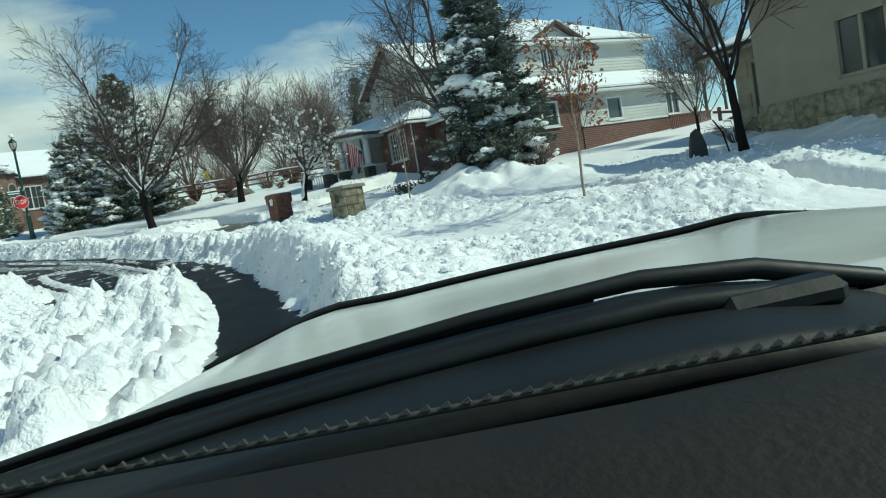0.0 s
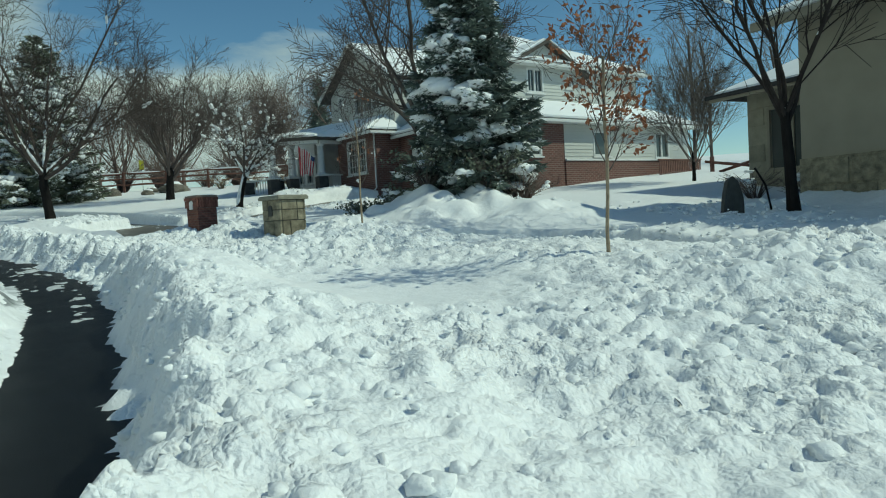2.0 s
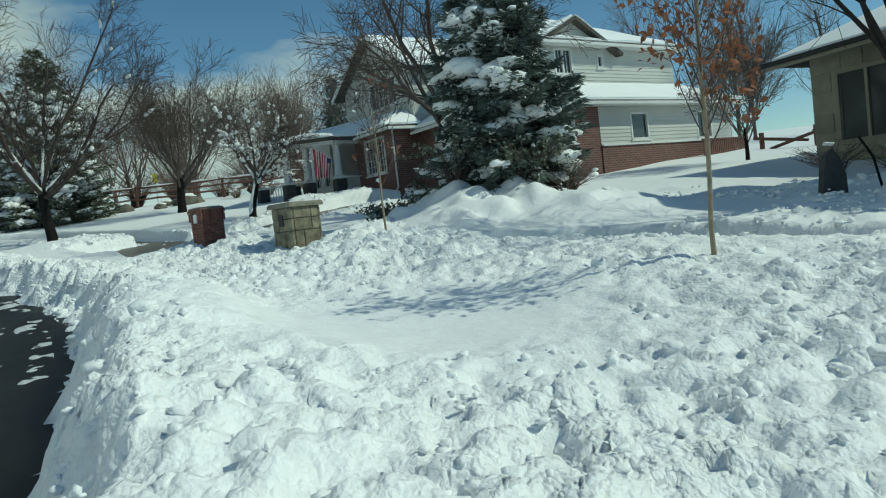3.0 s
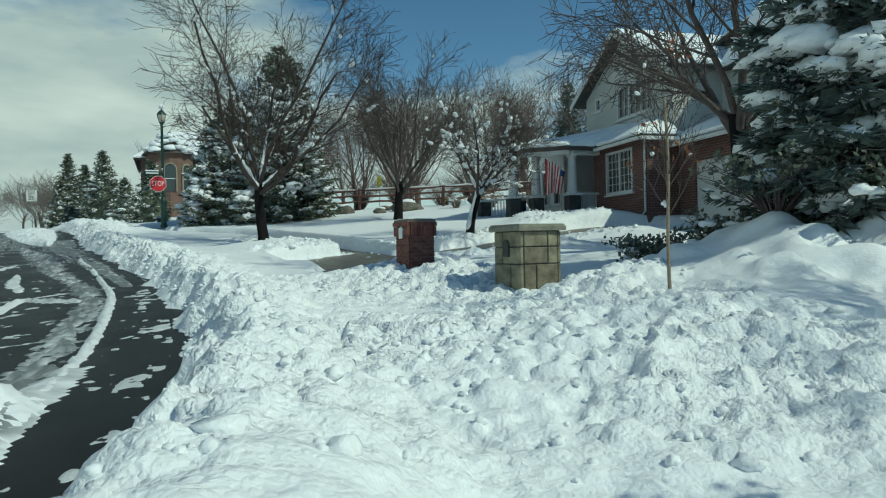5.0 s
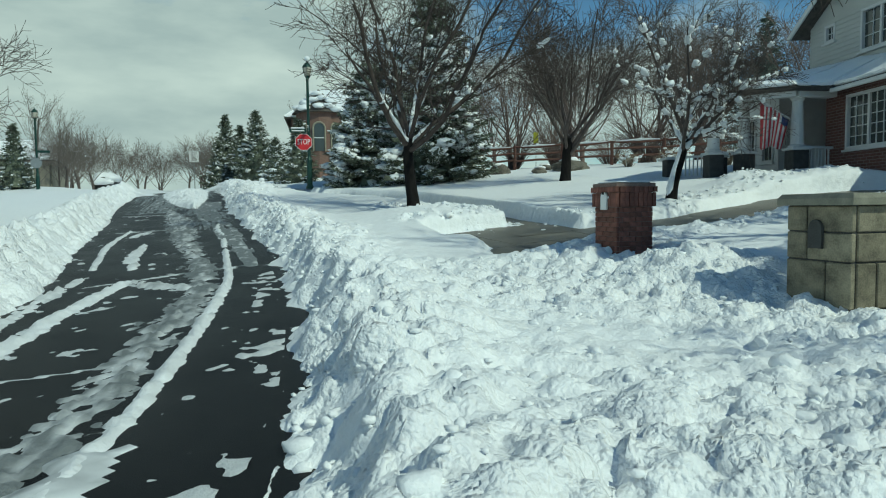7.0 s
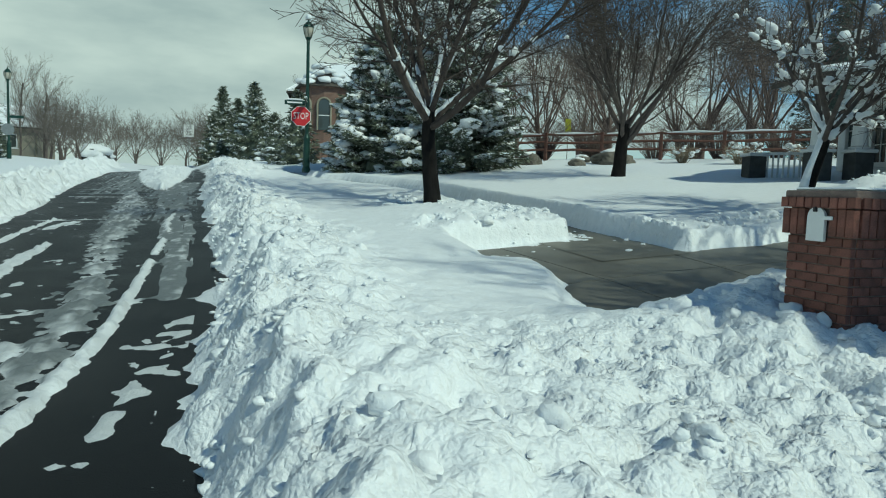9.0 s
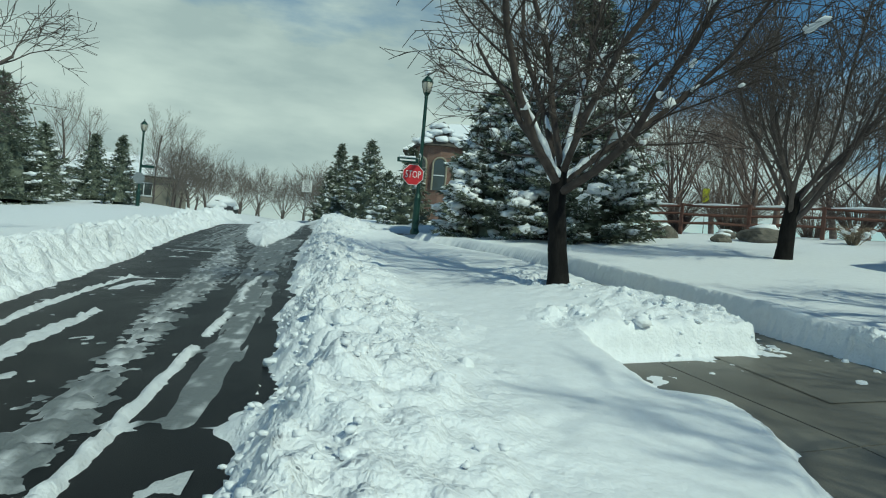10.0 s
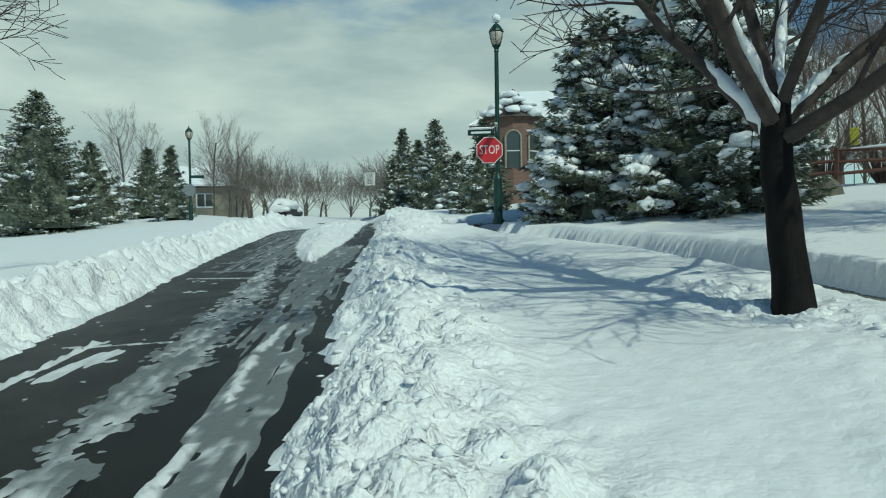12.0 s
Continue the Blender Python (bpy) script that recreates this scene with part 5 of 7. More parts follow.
def roof_sheet(parent, name, corners, mat=None, thick=0.14, snow=0.13, inset=0.05, label=""):
    """A roof slope with its own thickness and a layer of snow lying on it."""
    c0, c1, c2 = (Vector(p) for p in corners[:3])
    if (c1 - c0).cross(c2 - c0).z < 0:
        corners = list(corners)[::-1]
    bm = bmesh.new()
    slab(bm, corners, thick)
    r = part(name, bm, mat or SHINGLE, parent, label)
    if snow:
        cs = [Vector(p) for p in corners]
        mid = sum(cs, Vector()) / len(cs)
        nrm = (cs[1] - cs[0]).cross(cs[2] - cs[0]).normalized()
        lift = [p + (mid - p).normalized() * inset + nrm * snow for p in cs]
        bm = bmesh.new()
        slab(bm, lift, snow - 0.004)
        bmesh.ops.bevel(bm, geom=[e for e in bm.edges], offset=0.05, segments=2, affect="EDGES")
        bmesh.ops.subdivide_edges(bm, edges=[e for e in bm.edges if e.calc_length() > 0.5], cuts=5, use_grid_fill=True)
        bmesh.ops.triangulate(bm, faces=bm.faces[:])
        for v in bm.verts:
            v.co += nrm * 0.035 * noise.noise(v.co * 1.3) + nrm * 0.02 * noise.noise(v.co * 5)
        part("roof_snow", bm, ROOF_SNOW, r, "smooth white snow on the roof", smooth=False)
    return r


def main_house():
    h = empty("house", pose(2.562, 39.121, 0, 0, 0, 34), "two-storey house of red brick and pale siding with snowy roofs", "house")
    W = [(3.22, 4.31, 4.17, 5.39), (7.52, 8.64, 4.18, 5.34), (11.94, 13.05, 4.09, 5.37)]
    wall(h, "brick_side_wall", "side", 0, 1.3, 5.68, 2.2, 5.75, BRICK_WALL, [W[0]])
    wall(h, "brick_plinth", "side", -0.05, 5.68, 14.6, 2.2, 4.02, BRICK_WALL, thick=0.3)
    wall(h, "siding_wall", "side", 0, 5.68, 14.6, 4.02, 5.75, SIDING, W[1:], lap=True, label="pale lap siding")
    part("ledge", box_bm((5.68, -0.11, 3.98), (14.62, 0.0, 4.06), 0.01), TRIM, h, "white ledge with snow")
    part("corner_board", box_bm((14.5, -0.03, 4.06), (14.63, 0.1, 5.75)), TRIM, h)
    wall(h, "end_wall", "front", 14.35, 0.25, 9.5, 2.2, 5.75, SIDING)
    for w in W:
        window(h, "side", 0 if w[0] < 5 else 0, *w, cols=1, rows=1, sashes=2 if w[0] > 11 else 1)
    # garage front and the brick bay
    wall(h, "garage_wall", "front", 1.3, 0.0, 6.5, 2.2, 5.8, BRICK_WALL, [(1.4, 5.6, 2.2, 5.05)])
    gd = part("garage_door", box_bm((1.38, 1.4, 2.4), (1.44, 5.6, 5.05)), DOOR_WHITE, h, "pale panelled garage door")
    for r in range(4):
        for k in range(4):
            part("door_panel", box_bm((1.355, 1.5 + k * 1.03, 2.75 + r * 0.56), (1.385, 2.42 + k * 1.03, 3.2 + r * 0.56), 0.012), DOOR_WHITE, gd)
    wall(h, "brick_bay_wall", "front", 0.0, 6.5, 10.4, 2.2, 6.05, BRICK_WALL, [(7.46, 9.40, 4.15, 5.80)])
    window(h, "front", 0.0, 7.46, 9.40, 4.15, 5.80, cols=3, rows=5, sashes=2)
    part("bay_return_wall", box_bm((0.25, 6.5, 2.2), (1.3, 6.72, 6.05)), BRICK_WALL, h)
    part("bay_far_wall", box_bm((0.25, 10.18, 2.2), (2.2, 10.4, 6.05)), BRICK_WALL, h)
    sp = Tubes()
    sp.add([(-0.06, 6.58, 6.0), (-0.06, 6.58, 3.4), (-0.2, 6.58, 3.25)], [0.04, 0.04, 0.04], 6)
    sp.mesh("downspout", TRIM, h, "white downspout")
    # porch
    wall(h, "porch_back_wall", "front", 2.0, 10.4, 12.4, 2.2, 6.3, TRIM, [(11.1, 12.1, 3.5, 5.6)])
    window(h, "front", 2.0, 11.1, 12.1, 3.5, 5.6, cols=3, rows=5, sill=False)
    wall(h, "porch_wing_wall", "front", -0.4, 12.4, 15.0, 2.2, 6.3, TRIM, [(12.7, 13.5, 4.0, 5.7), (13.9, 14.7, 4.0, 5.7)])
    window(h, "front", -0.4, 12.7, 13.5, 4.0, 5.7, cols=2, rows=3)
    window(h, "front", -0.4, 13.9, 14.7, 4.0, 5.7, cols=2, rows=3)
    part("porch_side_wall", box_bm((-0.15, 12.4, 2.2), (2.0, 12.62, 6.3)), TRIM, h)
    part("porch_floor", box_bm((-1.7, 9.4, 2.4), (2.0, 16.4, 3.42), 0.02), CONCRETE, h)
    part("deck_floor", box_bm((-3.8, 11.2, 2.4), (-1.7, 14.2, 3.40), 0.02), CONCRETE, h)
    for x, y, post in ((-1.3, 9.8, 1), (-2.2, 11.3, 1), (-3.1, 11.6, 1), (-2.34, 12.9, 0), (-3.6, 13.9, 0)):
        bm = bmesh.new()
        box(bm, (x - 0.25, y - 0.25, 3.0), (x + 0.25, y + 0.25, 4.18), 0.015)
        part("porch_pier", bm, DARK_STONE, h, "dark stone pier")
        bm = bmesh.new()
        box(bm, (x - 0.31, y - 0.31, 4.18), (x + 0.31, y + 0.31, 4.27), 0.02)
        if post:
            lathe(bm, [(0.25, 0), (0.26, 0.06), (0.2, 0.1), (0.17, 0.9), (0.15, 1.42), (0.19, 1.46), (0.22, 1.55), (0.24, 1.62)], 14, (x, y, 4.26))
        part("porch_post" if post else "pier_cap", bm, TRIM, h, "white round porch post" if post else "white pier cap")
    for a_, b_ in (((-0.2, 9.75), (-1.5, 9.55)), ((-1.5, 9.55), (-3.6, 10.95)), ((-3.6, 10.95), (-3.6, 12.4))):
        d_ = Vector((b_[0] - a_[0], b_[1] - a_[1], 0)).normalized()
        n_ = Vector((-d_.y, d_.x, 0)) * 0.16
        bm = bmesh.new()
        slab(bm, [(a_[0] - n_.x, a_[1] - n_.y, 6.04), (b_[0] - n_.x, b_[1] - n_.y, 6.04), (b_[0] + n_.x, b_[1] + n_.y, 6.04), (a_[0] + n_.x, a_[1] + n_.y, 6.04)], 0.26)
        part("porch_beam", bm, TRIM, h)
    for a_, b_ in (((-2.34, 12.9), (-3.6, 13.9)), ((-1.3, 9.55), (-0.1, 9.9))):
        d_ = Vector((b_[0] - a_[0], b_[1] - a_[1], 0))
        n_ = Vector((-d_.y, d_.x, 0)).normalized() * 0.045
        bm = bmesh.new()
        slab(bm, [(a_[0] - n_.x, a_[1] - n_.y, 4.30), (b_[0] - n_.x, b_[1] - n_.y, 4.30), (b_[0] + n_.x, b_[1] + n_.y, 4.30), (a_[0] + n_.x, a_[1] + n_.y, 4.30)], 0.07)
        rail = part("porch_rail", bm, TRIM, h, "white porch railing")
        k = 0.12
        while k < d_.length - 0.1:
            p_ = Vector((*a_, 0)) + d_.normalized() * k
            part("baluster", box_bm((p_.x - 0.02, p_.y - 0.02, 3.5), (p_.x + 0.02, p_.y + 0.02, 4.23)), TRIM, rail)
            k += 0.14
    # upper floor
    wall(h, "upper_front_wall", "front", 1.3, 6.8, 13.4, 6.0, 8.8, SIDING, [(8.05, 10.70, 7.36, 8.72), (12.0, 12.56, 8.06, 8.66)], lap=True, label="pale lap siding in shade")
    window(h, "front", 1.3, 8.05, 10.70, 7.36, 8.72, cols=2, rows=3, sashes=3)
    window(h, "front", 1.3, 12.0, 12.56, 8.06, 8.66, cols=2, rows=2)
    bm = bmesh.new()
    v = [bm.verts.new(p) for p in ((1.3, 6.8, 8.8), (1.3, 13.4, 8.8), (1.3, 10.1, 10.75), (1.55, 6.8, 8.8), (1.55, 13.4, 8.8), (1.55, 10.1, 10.75))]
    for f in ((0, 2, 1), (3, 4, 5), (0, 3, 5, 2), (1, 2, 5, 4)):
        bm.faces.new([v[i] for i in f])
    part("front_gable", bm, SIDING, h)
    wall(h, "upper_return_wall", "side", 6.8, 1.55, 3.6, 6.0, 8.8, SIDING, lap=True, label="sunlit pale siding")
    wall(h, "upper_side_wall", "side", 1.5, 3.4, 12.6, 6.0, 8.5, SIDING, [(5.02, 6.06, 7.18, 8.3), (7.52, 7.92, 7.5, 8.1)], lap=True, label="sunlit pale lap siding")
    window(h, "side", 1.5, 5.02, 6.06, 7.18, 8.3, cols=2, rows=1, sashes=2)
    window(h, "side", 1.5, 7.52, 7.92, 7.5, 8.1, cols=1)
    wall(h, "upper_inner_wall", "front", 3.4, 1.5, 6.8, 6.0, 8.5, SIDING, lap=True)
    part("upper_end_wall", box_bm((12.35, 1.75, 5.5), (12.6, 11.0, 8.5)), SIDING, h)
    bm = bmesh.new()
    v = [bm.verts.new(p) for p in ((3.7, 1.44, 8.3), (8.5, 1.44, 8.3), (6.1, 1.44, 9.45), (3.7, 1.7, 8.3), (8.5, 1.7, 8.3), (6.1, 1.7, 9.45))]
    for f in ((0, 1, 2), (3, 5, 4), (0, 2, 5, 3), (1, 4, 5, 2)):
        bm.faces.new([v[i] for i in f])
    part("side_gable", bm, SIDING, h)
    # roofs; corners run anticlockwise seen from above
    roof_sheet(h, "side_roof", [(0.9, -0.5, 5.72), (15.15, -0.5, 5.72), (12.7, 1.48, 6.78), (3.4, 1.48, 6.78)])
    roof_sheet(h, "end_roof", [(15.15, -0.5, 5.72), (15.15, 9.6, 5.72), (12.7, 8.0, 6.78), (12.7, 1.48, 6.78)])
    roof_sheet(h, "garage_roof", [(0.8, 6.7, 5.78), (0.8, -0.5, 5.78), (3.3, 1.4, 6.9), (3.3, 6.7, 6.9)])
    roof_sheet(h, "bay_roof", [(-0.55, 9.3, 6.0), (-0.55, 6.15, 6.0), (1.28, 7.7, 6.95), (1.28, 9.3, 6.95)])
    roof_sheet(h, "bay_hip", [(-0.55, 6.15, 6.0), (1.32, 6.15, 6.0), (1.30, 7.7, 6.95), (1.26, 7.7, 6.95)], inset=0.08)
    part("hip_gutter", box_bm((-0.55, 6.05, 5.85), (1.3, 6.15, 5.98), 0.02), TRIM, h)
    roof_sheet(h, "porch_roof", [(-0.55, 9.3, 6.02), (1.28, 9.3, 6.97), (1.28, 10.6, 7.1), (-1.75, 9.3, 6.05)], inset=0.0)
    roof_sheet(h, "porch_roof", [(-3.95, 10.8, 6.05), (-1.75, 9.3, 6.05), (1.28, 10.6, 7.1), (1.28, 13.2, 7.2)], inset=0.0)
    roof_sheet(h, "porch_roof", [(-3.95, 12.6, 6.05), (-3.95, 10.8, 6.05), (1.28, 13.2, 7.2), (1.28, 14.6, 7.2)])
    part("side_gutter", box_bm((0.9, -0.58, 5.56), (15.2, -0.48, 5.70), 0.02), TRIM, h)
    part("side_soffit", box_bm((0.9, -0.48, 5.58), (15.1, 0.0, 5.62)), TRIM, h)
    part("bay_gutter", box_bm((-0.63, 6.15, 5.85), (-0.53, 9.3, 5.98), 0.02), TRIM, h)
    part("garage_gutter", box_bm((0.72, -0.5, 5.62), (0.82, 6.4, 5.76), 0.02), TRIM, h)
    for y0, y1, nm in ((6.3, 10.1, "gable_roof"), (13.9, 10.1, "gable_roof")):
        c = [(0.75, y0, 8.62), (8.5, y0, 8.62), (8.5, y1, 10.95), (0.75, y1, 10.95)]
        roof_sheet(h, nm, c if y0 < y1 else c[::-1])
    for y0, y1 in ((6.3, 10.1), (13.9, 10.1)):
        bm = bmesh.new()
        for a, b in (((0.70, y0, 8.40), (0.70, y1, 10.73)),):
            v = [bm.verts.new(p) for p in (a, b, (b[0], b[1], b[2] + 0.2), (a[0], a[1], a[2] + 0.2), (a[0] + 0.06, a[1], a[2]), (b[0] + 0.06, b[1], b[2]), (b[0] + 0.06, b[1], b[2] + 0.2), (a[0] + 0.06, a[1], a[2] + 0.2))]
            for f in ((0, 1, 2, 3), (4, 7, 6, 5), (0, 4, 5, 1), (3, 2, 6, 7)):
                bm.faces.new([v[i] for i in f])
        part("barge_board", bm, TRIM, h)
    ridge = 11.15
    roof_sheet(h, "hip_roof_side", [(3.0, 1.05, 8.5), (13.1, 1.05, 8.5), (9.4, 6.4, ridge), (5.2, 6.4, ridge)], inset=0.12)
    roof_sheet(h, "hip_roof_end", [(13.1, 1.05, 8.5), (13.1, 11.7, 8.5), (9.4, 6.4, ridge), (9.4, 6.38, ridge)], snow=0)
    roof_sheet(h, "hip_roof_front", [(3.0, 6.6, 8.5), (3.0, 1.05, 8.5), (5.2, 6.4, ridge), (5.0, 6.6, ridge)])
    roof_sheet(h, "hip_roof_back", [(13.1, 11.7, 8.5), (3.0, 11.7, 8.5), (5.2, 6.4, ridge), (9.4, 6.4, ridge)])
    part("upper_gutter", box_bm((3.0, 0.97, 8.34), (13.15, 1.07, 8.48), 0.02), TRIM, h)
    part("upper_soffit", box_bm((3.0, 1.07, 8.36), (13.1, 1.5, 8.40)), TRIM, h)
    roof_sheet(h, "side_gable_roof", [(3.35, 1.1, 8.12), (6.1, 1.1, 9.55), (6.1, 4.5, 9.55), (3.35, 4.5, 8.12)][::-1])
    roof_sheet(h, "side_gable_roof", [(6.1, 1.1, 9.55), (8.85, 1.1, 8.12), (8.85, 4.5, 8.12), (6.1, 4.5, 9.55)][::-1])
    part("chimney_pipe", box_bm((7.0, 5.0, 9.8), (7.25, 5.25, 10.9)), GREY_METAL, h)
    return h


main_house()


def tan_house():
    e1 = Vector((0.42, -0.907, 0))
    h = empty("stucco_house", pose(9.8, 28.3, 0, 0, 0, math.degrees(math.atan2(e1.y, e1.x))), "tan stucco house with a stone base in shade", "house")
    hole = (2.43, 3.82, 2.93, 4.42)
    wall(h, "stucco_wall", "side", 0.0, 0.0, 11.0, 2.72, 6.0, STUCCO, [hole])
    wall(h, "stone_base", "side", -0.07, 0.0, 11.0, 0.4, 2.72, STONE, thick=0.3)
    for i in range(12):
        for j in range(2):
            part("base_stone", box_bm((0.02 + i * 0.9 + 0.3 * j % 0.5, -0.10, 1.55 + j * 0.58), (0.85 + i * 0.9 + 0.3 * j % 0.5, -0.06, 2.08 + j * 0.58), 0.01), STONE, h)
    window(h, "side", 0.0, *hole, cols=1, rows=1, sashes=2, sill=False, mat=STUCCO)
    part("return_wall", box_bm((-0.02, 0.25, 0.4), (0.25, 9.0, 6.0)), STUCCO, h)
    roof_sheet(h, "main_roof", [(-0.6, -0.7, 5.9), (11.6, -0.7, 5.9), (11.6, 5.0, 8.0), (-0.6, 5.0, 8.0)])
    part("main_fascia", box_bm((-0.65, -0.78, 5.72), (11.6, -0.68, 5.92), 0.01), STUCCO, h, "shaded fascia board")
    part("gable_end", box_bm((-0.02, 0.0, 5.9), (0.2, 6.0, 6.4)), STUCCO, h)
    # stone-faced wing set back
    wh = (-5.1, -3.3, 2.75, 4.85)
    wall(h, "wing_wall", "side", 5.47, -5.87, 0.0, 0.6, 5.5, STONE_PALE, [wh])
    for i in range(9):
        for j in range(6):
            a = -5.85 + i * 0.66 + (0.33 if j % 2 else 0)
            z = 1.9 + j * 0.6
            if a + 0.62 < -0.02 and not (a + 0.62 > wh[0] - 0.1 and a < wh[1] + 0.1 and z + 0.56 > wh[2] and z < wh[3]):
                part("wall_stone", box_bm((a, 5.44, z), (a + 0.63, 5.48, z + 0.57), 0.012), STONE_PALE, h)
    window(h, "side", 5.47, *wh, cols=1, rows=1, sashes=2, sill=False, mat=STUCCO)
    part("wing_end_wall", box_bm((-5.87, 5.72, 0.6), (-5.62, 12, 5.5)), STONE, h)
    roof_sheet(h, "wing_roof", [(-6.7, 4.7, 5.45), (0.2, 4.7, 5.45), (0.2, 9.5, 7.4), (-4.0, 9.5, 7.4)])
    roof_sheet(h, "wing_hip", [(-6.7, 13.0, 5.45), (-6.7, 4.7, 5.45), (-4.0, 9.5, 7.4), (-4.0, 9.6, 7.4)])
    part("wing_fascia", box_bm((-6.75, 4.62, 5.26), (0.0, 4.72, 5.46), 0.01), STUCCO, h, "tan fascia board")
    part("wing_gutter", box_bm((-6.85, 4.52, 5.36), (-3.2, 4.62, 5.50), 0.02), BLACK_SIGN, h, "dark gutter")
    return h


tan_house()


def brick_house():
    h = empty("brick_house", pose(-35.2, 65.4, 2.4, 0, 0, 41), "brown brick house with arched window and snowy roof", "house")
    z0 = 1.4
    wall(h, "brick_wall", "side", 0, -5.5, 5.5, z0, 7.2, BRICK_BROWN, [(2.5, 3.9, 4.4, 6.0), (-1.6, 0.2, 4.4, 6.4)])
    wall(h, "brick_front", "front", -5.5, 0.25, 9, z0, 7.2, BRICK_BROWN)
    part("far_wall", box_bm((5.25, 0.25, z0), (5.5, 9, 7.2)), BRICK_BROWN, h)
    for a0, a1, b0, b1 in ((2.5, 3.9, 4.4, 6.0), (-1.6, 0.2, 4.4, 6.4)):
        window(h, "side", 0, a0, a1, b0, b1, cols=2, rows=2, sashes=2)
    bm = bmesh.new()
    pts = [(3.2 + 0.7 * math.cos(t), 6.0 + 0.7 * math.sin(t)) for t in np.linspace(0, math.pi, 13)]
    a = [bm.verts.new((x, -0.03, z)) for x, z in pts]
    bm.faces.new(a)
    part("arched_pane", bm, GLASS, h)
    arch = Tubes()
    arch.add([(3.2 + 0.78 * math.cos(t), -0.02, 6.0 + 0.78 * math.sin(t)) for t in np.linspace(0, math.pi, 13)], [0.09] * 13, 6)
    arch.mesh("arch_trim", TRIM, h, "pale stone arch")
    bm = bmesh.new()
    v = [bm.verts.new(p) for p in ((0.6, 0, 7.2), (5.5, 0, 7.2), (3.05, 0, 8.5), (0.6, 0.25, 7.2), (5.5, 0.25, 7.2), (3.05, 0.25, 8.5))]
    for f in ((0, 1, 2), (3, 5, 4), (0, 2, 5, 3), (1, 4, 5, 2)):
        bm.faces.new([v[i] for i in f])
    part("gable", bm, BRICK_BROWN, h)
    roof_sheet(h, "gable_roof", [(0.2, -0.4, 6.95), (3.05, -0.4, 8.62), (3.05, 5, 8.62), (0.2, 5, 6.95)][::-1])
    roof_sheet(h, "gable_roof", [(3.05, -0.4, 8.62), (5.9, -0.4, 6.95), (5.9, 5, 6.95), (3.05, 5, 8.62)][::-1])
    roof_sheet(h, "main_roof", [(-6, -0.4, 7.1), (6, -0.4, 7.1), (3.0, 4.6, 10.0), (-3.0, 4.6, 10.0)])
    roof_sheet(h, "hip_roof", [(-6, 9.6, 7.1), (-6, -0.4, 7.1), (-3, 4.6, 10), (-3, 4.7, 10)])
    roof_sheet(h, "hip_roof", [(6, -0.4, 7.1), (6, 9.6, 7.1), (3, 4.7, 10), (3, 4.6, 10)])
    # round bay with a pointed roof
    bay = bmesh.new()
    lathe(bay, [(1.7, z0), (1.7, 7.3)], 12, (-3.4, -0.6, 0))
    part("round_bay", bay, BRICK_BROWN, h)
    cone = bmesh.new()
    lathe(cone, [(2.05, 7.3), (1.2, 8.1), (0.05, 9.2)], 12, (-3.4, -0.6, 0))
    cap = part("pointed_roof", cone, SHINGLE, h)
    patches = Clumps(random.Random(31), 6, 2, 0.6)
    for ang, f in ((3.6, 0.2), (4.3, 0.5), (2.9, 0.5), (5.2, 0.25), (3.2, 0.8), (4.7, 0.2), (5.0, 0.6), (4.0, 0.35), (5.6, 0.45), (4.5, 0.8), (4.1, 0.12), (5.4, 0.1)):
        r_ = 2.0 - 1.9 * f
        patches.add((-3.4 + r_ * math.cos(ang), -0.6 + r_ * math.sin(ang), 7.35 + 1.85 * f), (0.5, 0.45, 0.22), ang)
    patches.mesh("roof_snow", ROOF_SNOW, cap, "patchy snow on the pointed roof")
    for a in (-2.35, -1.57, -0.79):
        m = pose(-3.4 + 1.67 * math.cos(a), -0.6 + 1.67 * math.sin(a), 0, 0, 0, math.degrees(a) + 90)
        bm = bmesh.new()
        pts = [(-0.36, 4.4), (0.36, 4.4)] + [(0.36 * math.cos(t), 6.1 + 0.36 * math.sin(t)) for t in np.linspace(0, math.pi, 9)]
        rings = [[bm.verts.new((x, y, z)) for x, z in pts] for y in (-0.03, 0.03)]
        bm.faces.new(rings[0]); bm.faces.new(rings[1][::-1])
        for i in range(len(pts)):
            j = (i + 1) % len(pts)
            bm.faces.new((rings[0][j], rings[0][i], rings[1][i], rings[1][j]))
        o = part("bay_window", bm, GLASS, h)
        o.matrix_local = m
        arch = Tubes()
        arch.add([(0.44, -0.03, 4.4), (0.44, -0.03, 5.4)] + [(0.44 * math.cos(t), -0.03, 6.1 + 0.44 * math.sin(t)) for t in np.linspace(0, math.pi, 11)] + [(-0.44, -0.03, 5.4), (-0.44, -0.03, 4.4)], [0.07] * 15, 6)
        arch.mesh("arch_trim", STONE_PALE, o, "pale stone arch")
        part("sash_bar", box_bm((-0.36, -0.05, 5.35), (0.36, -0.03, 5.41)), TRIM, o)
    return h


brick_house()


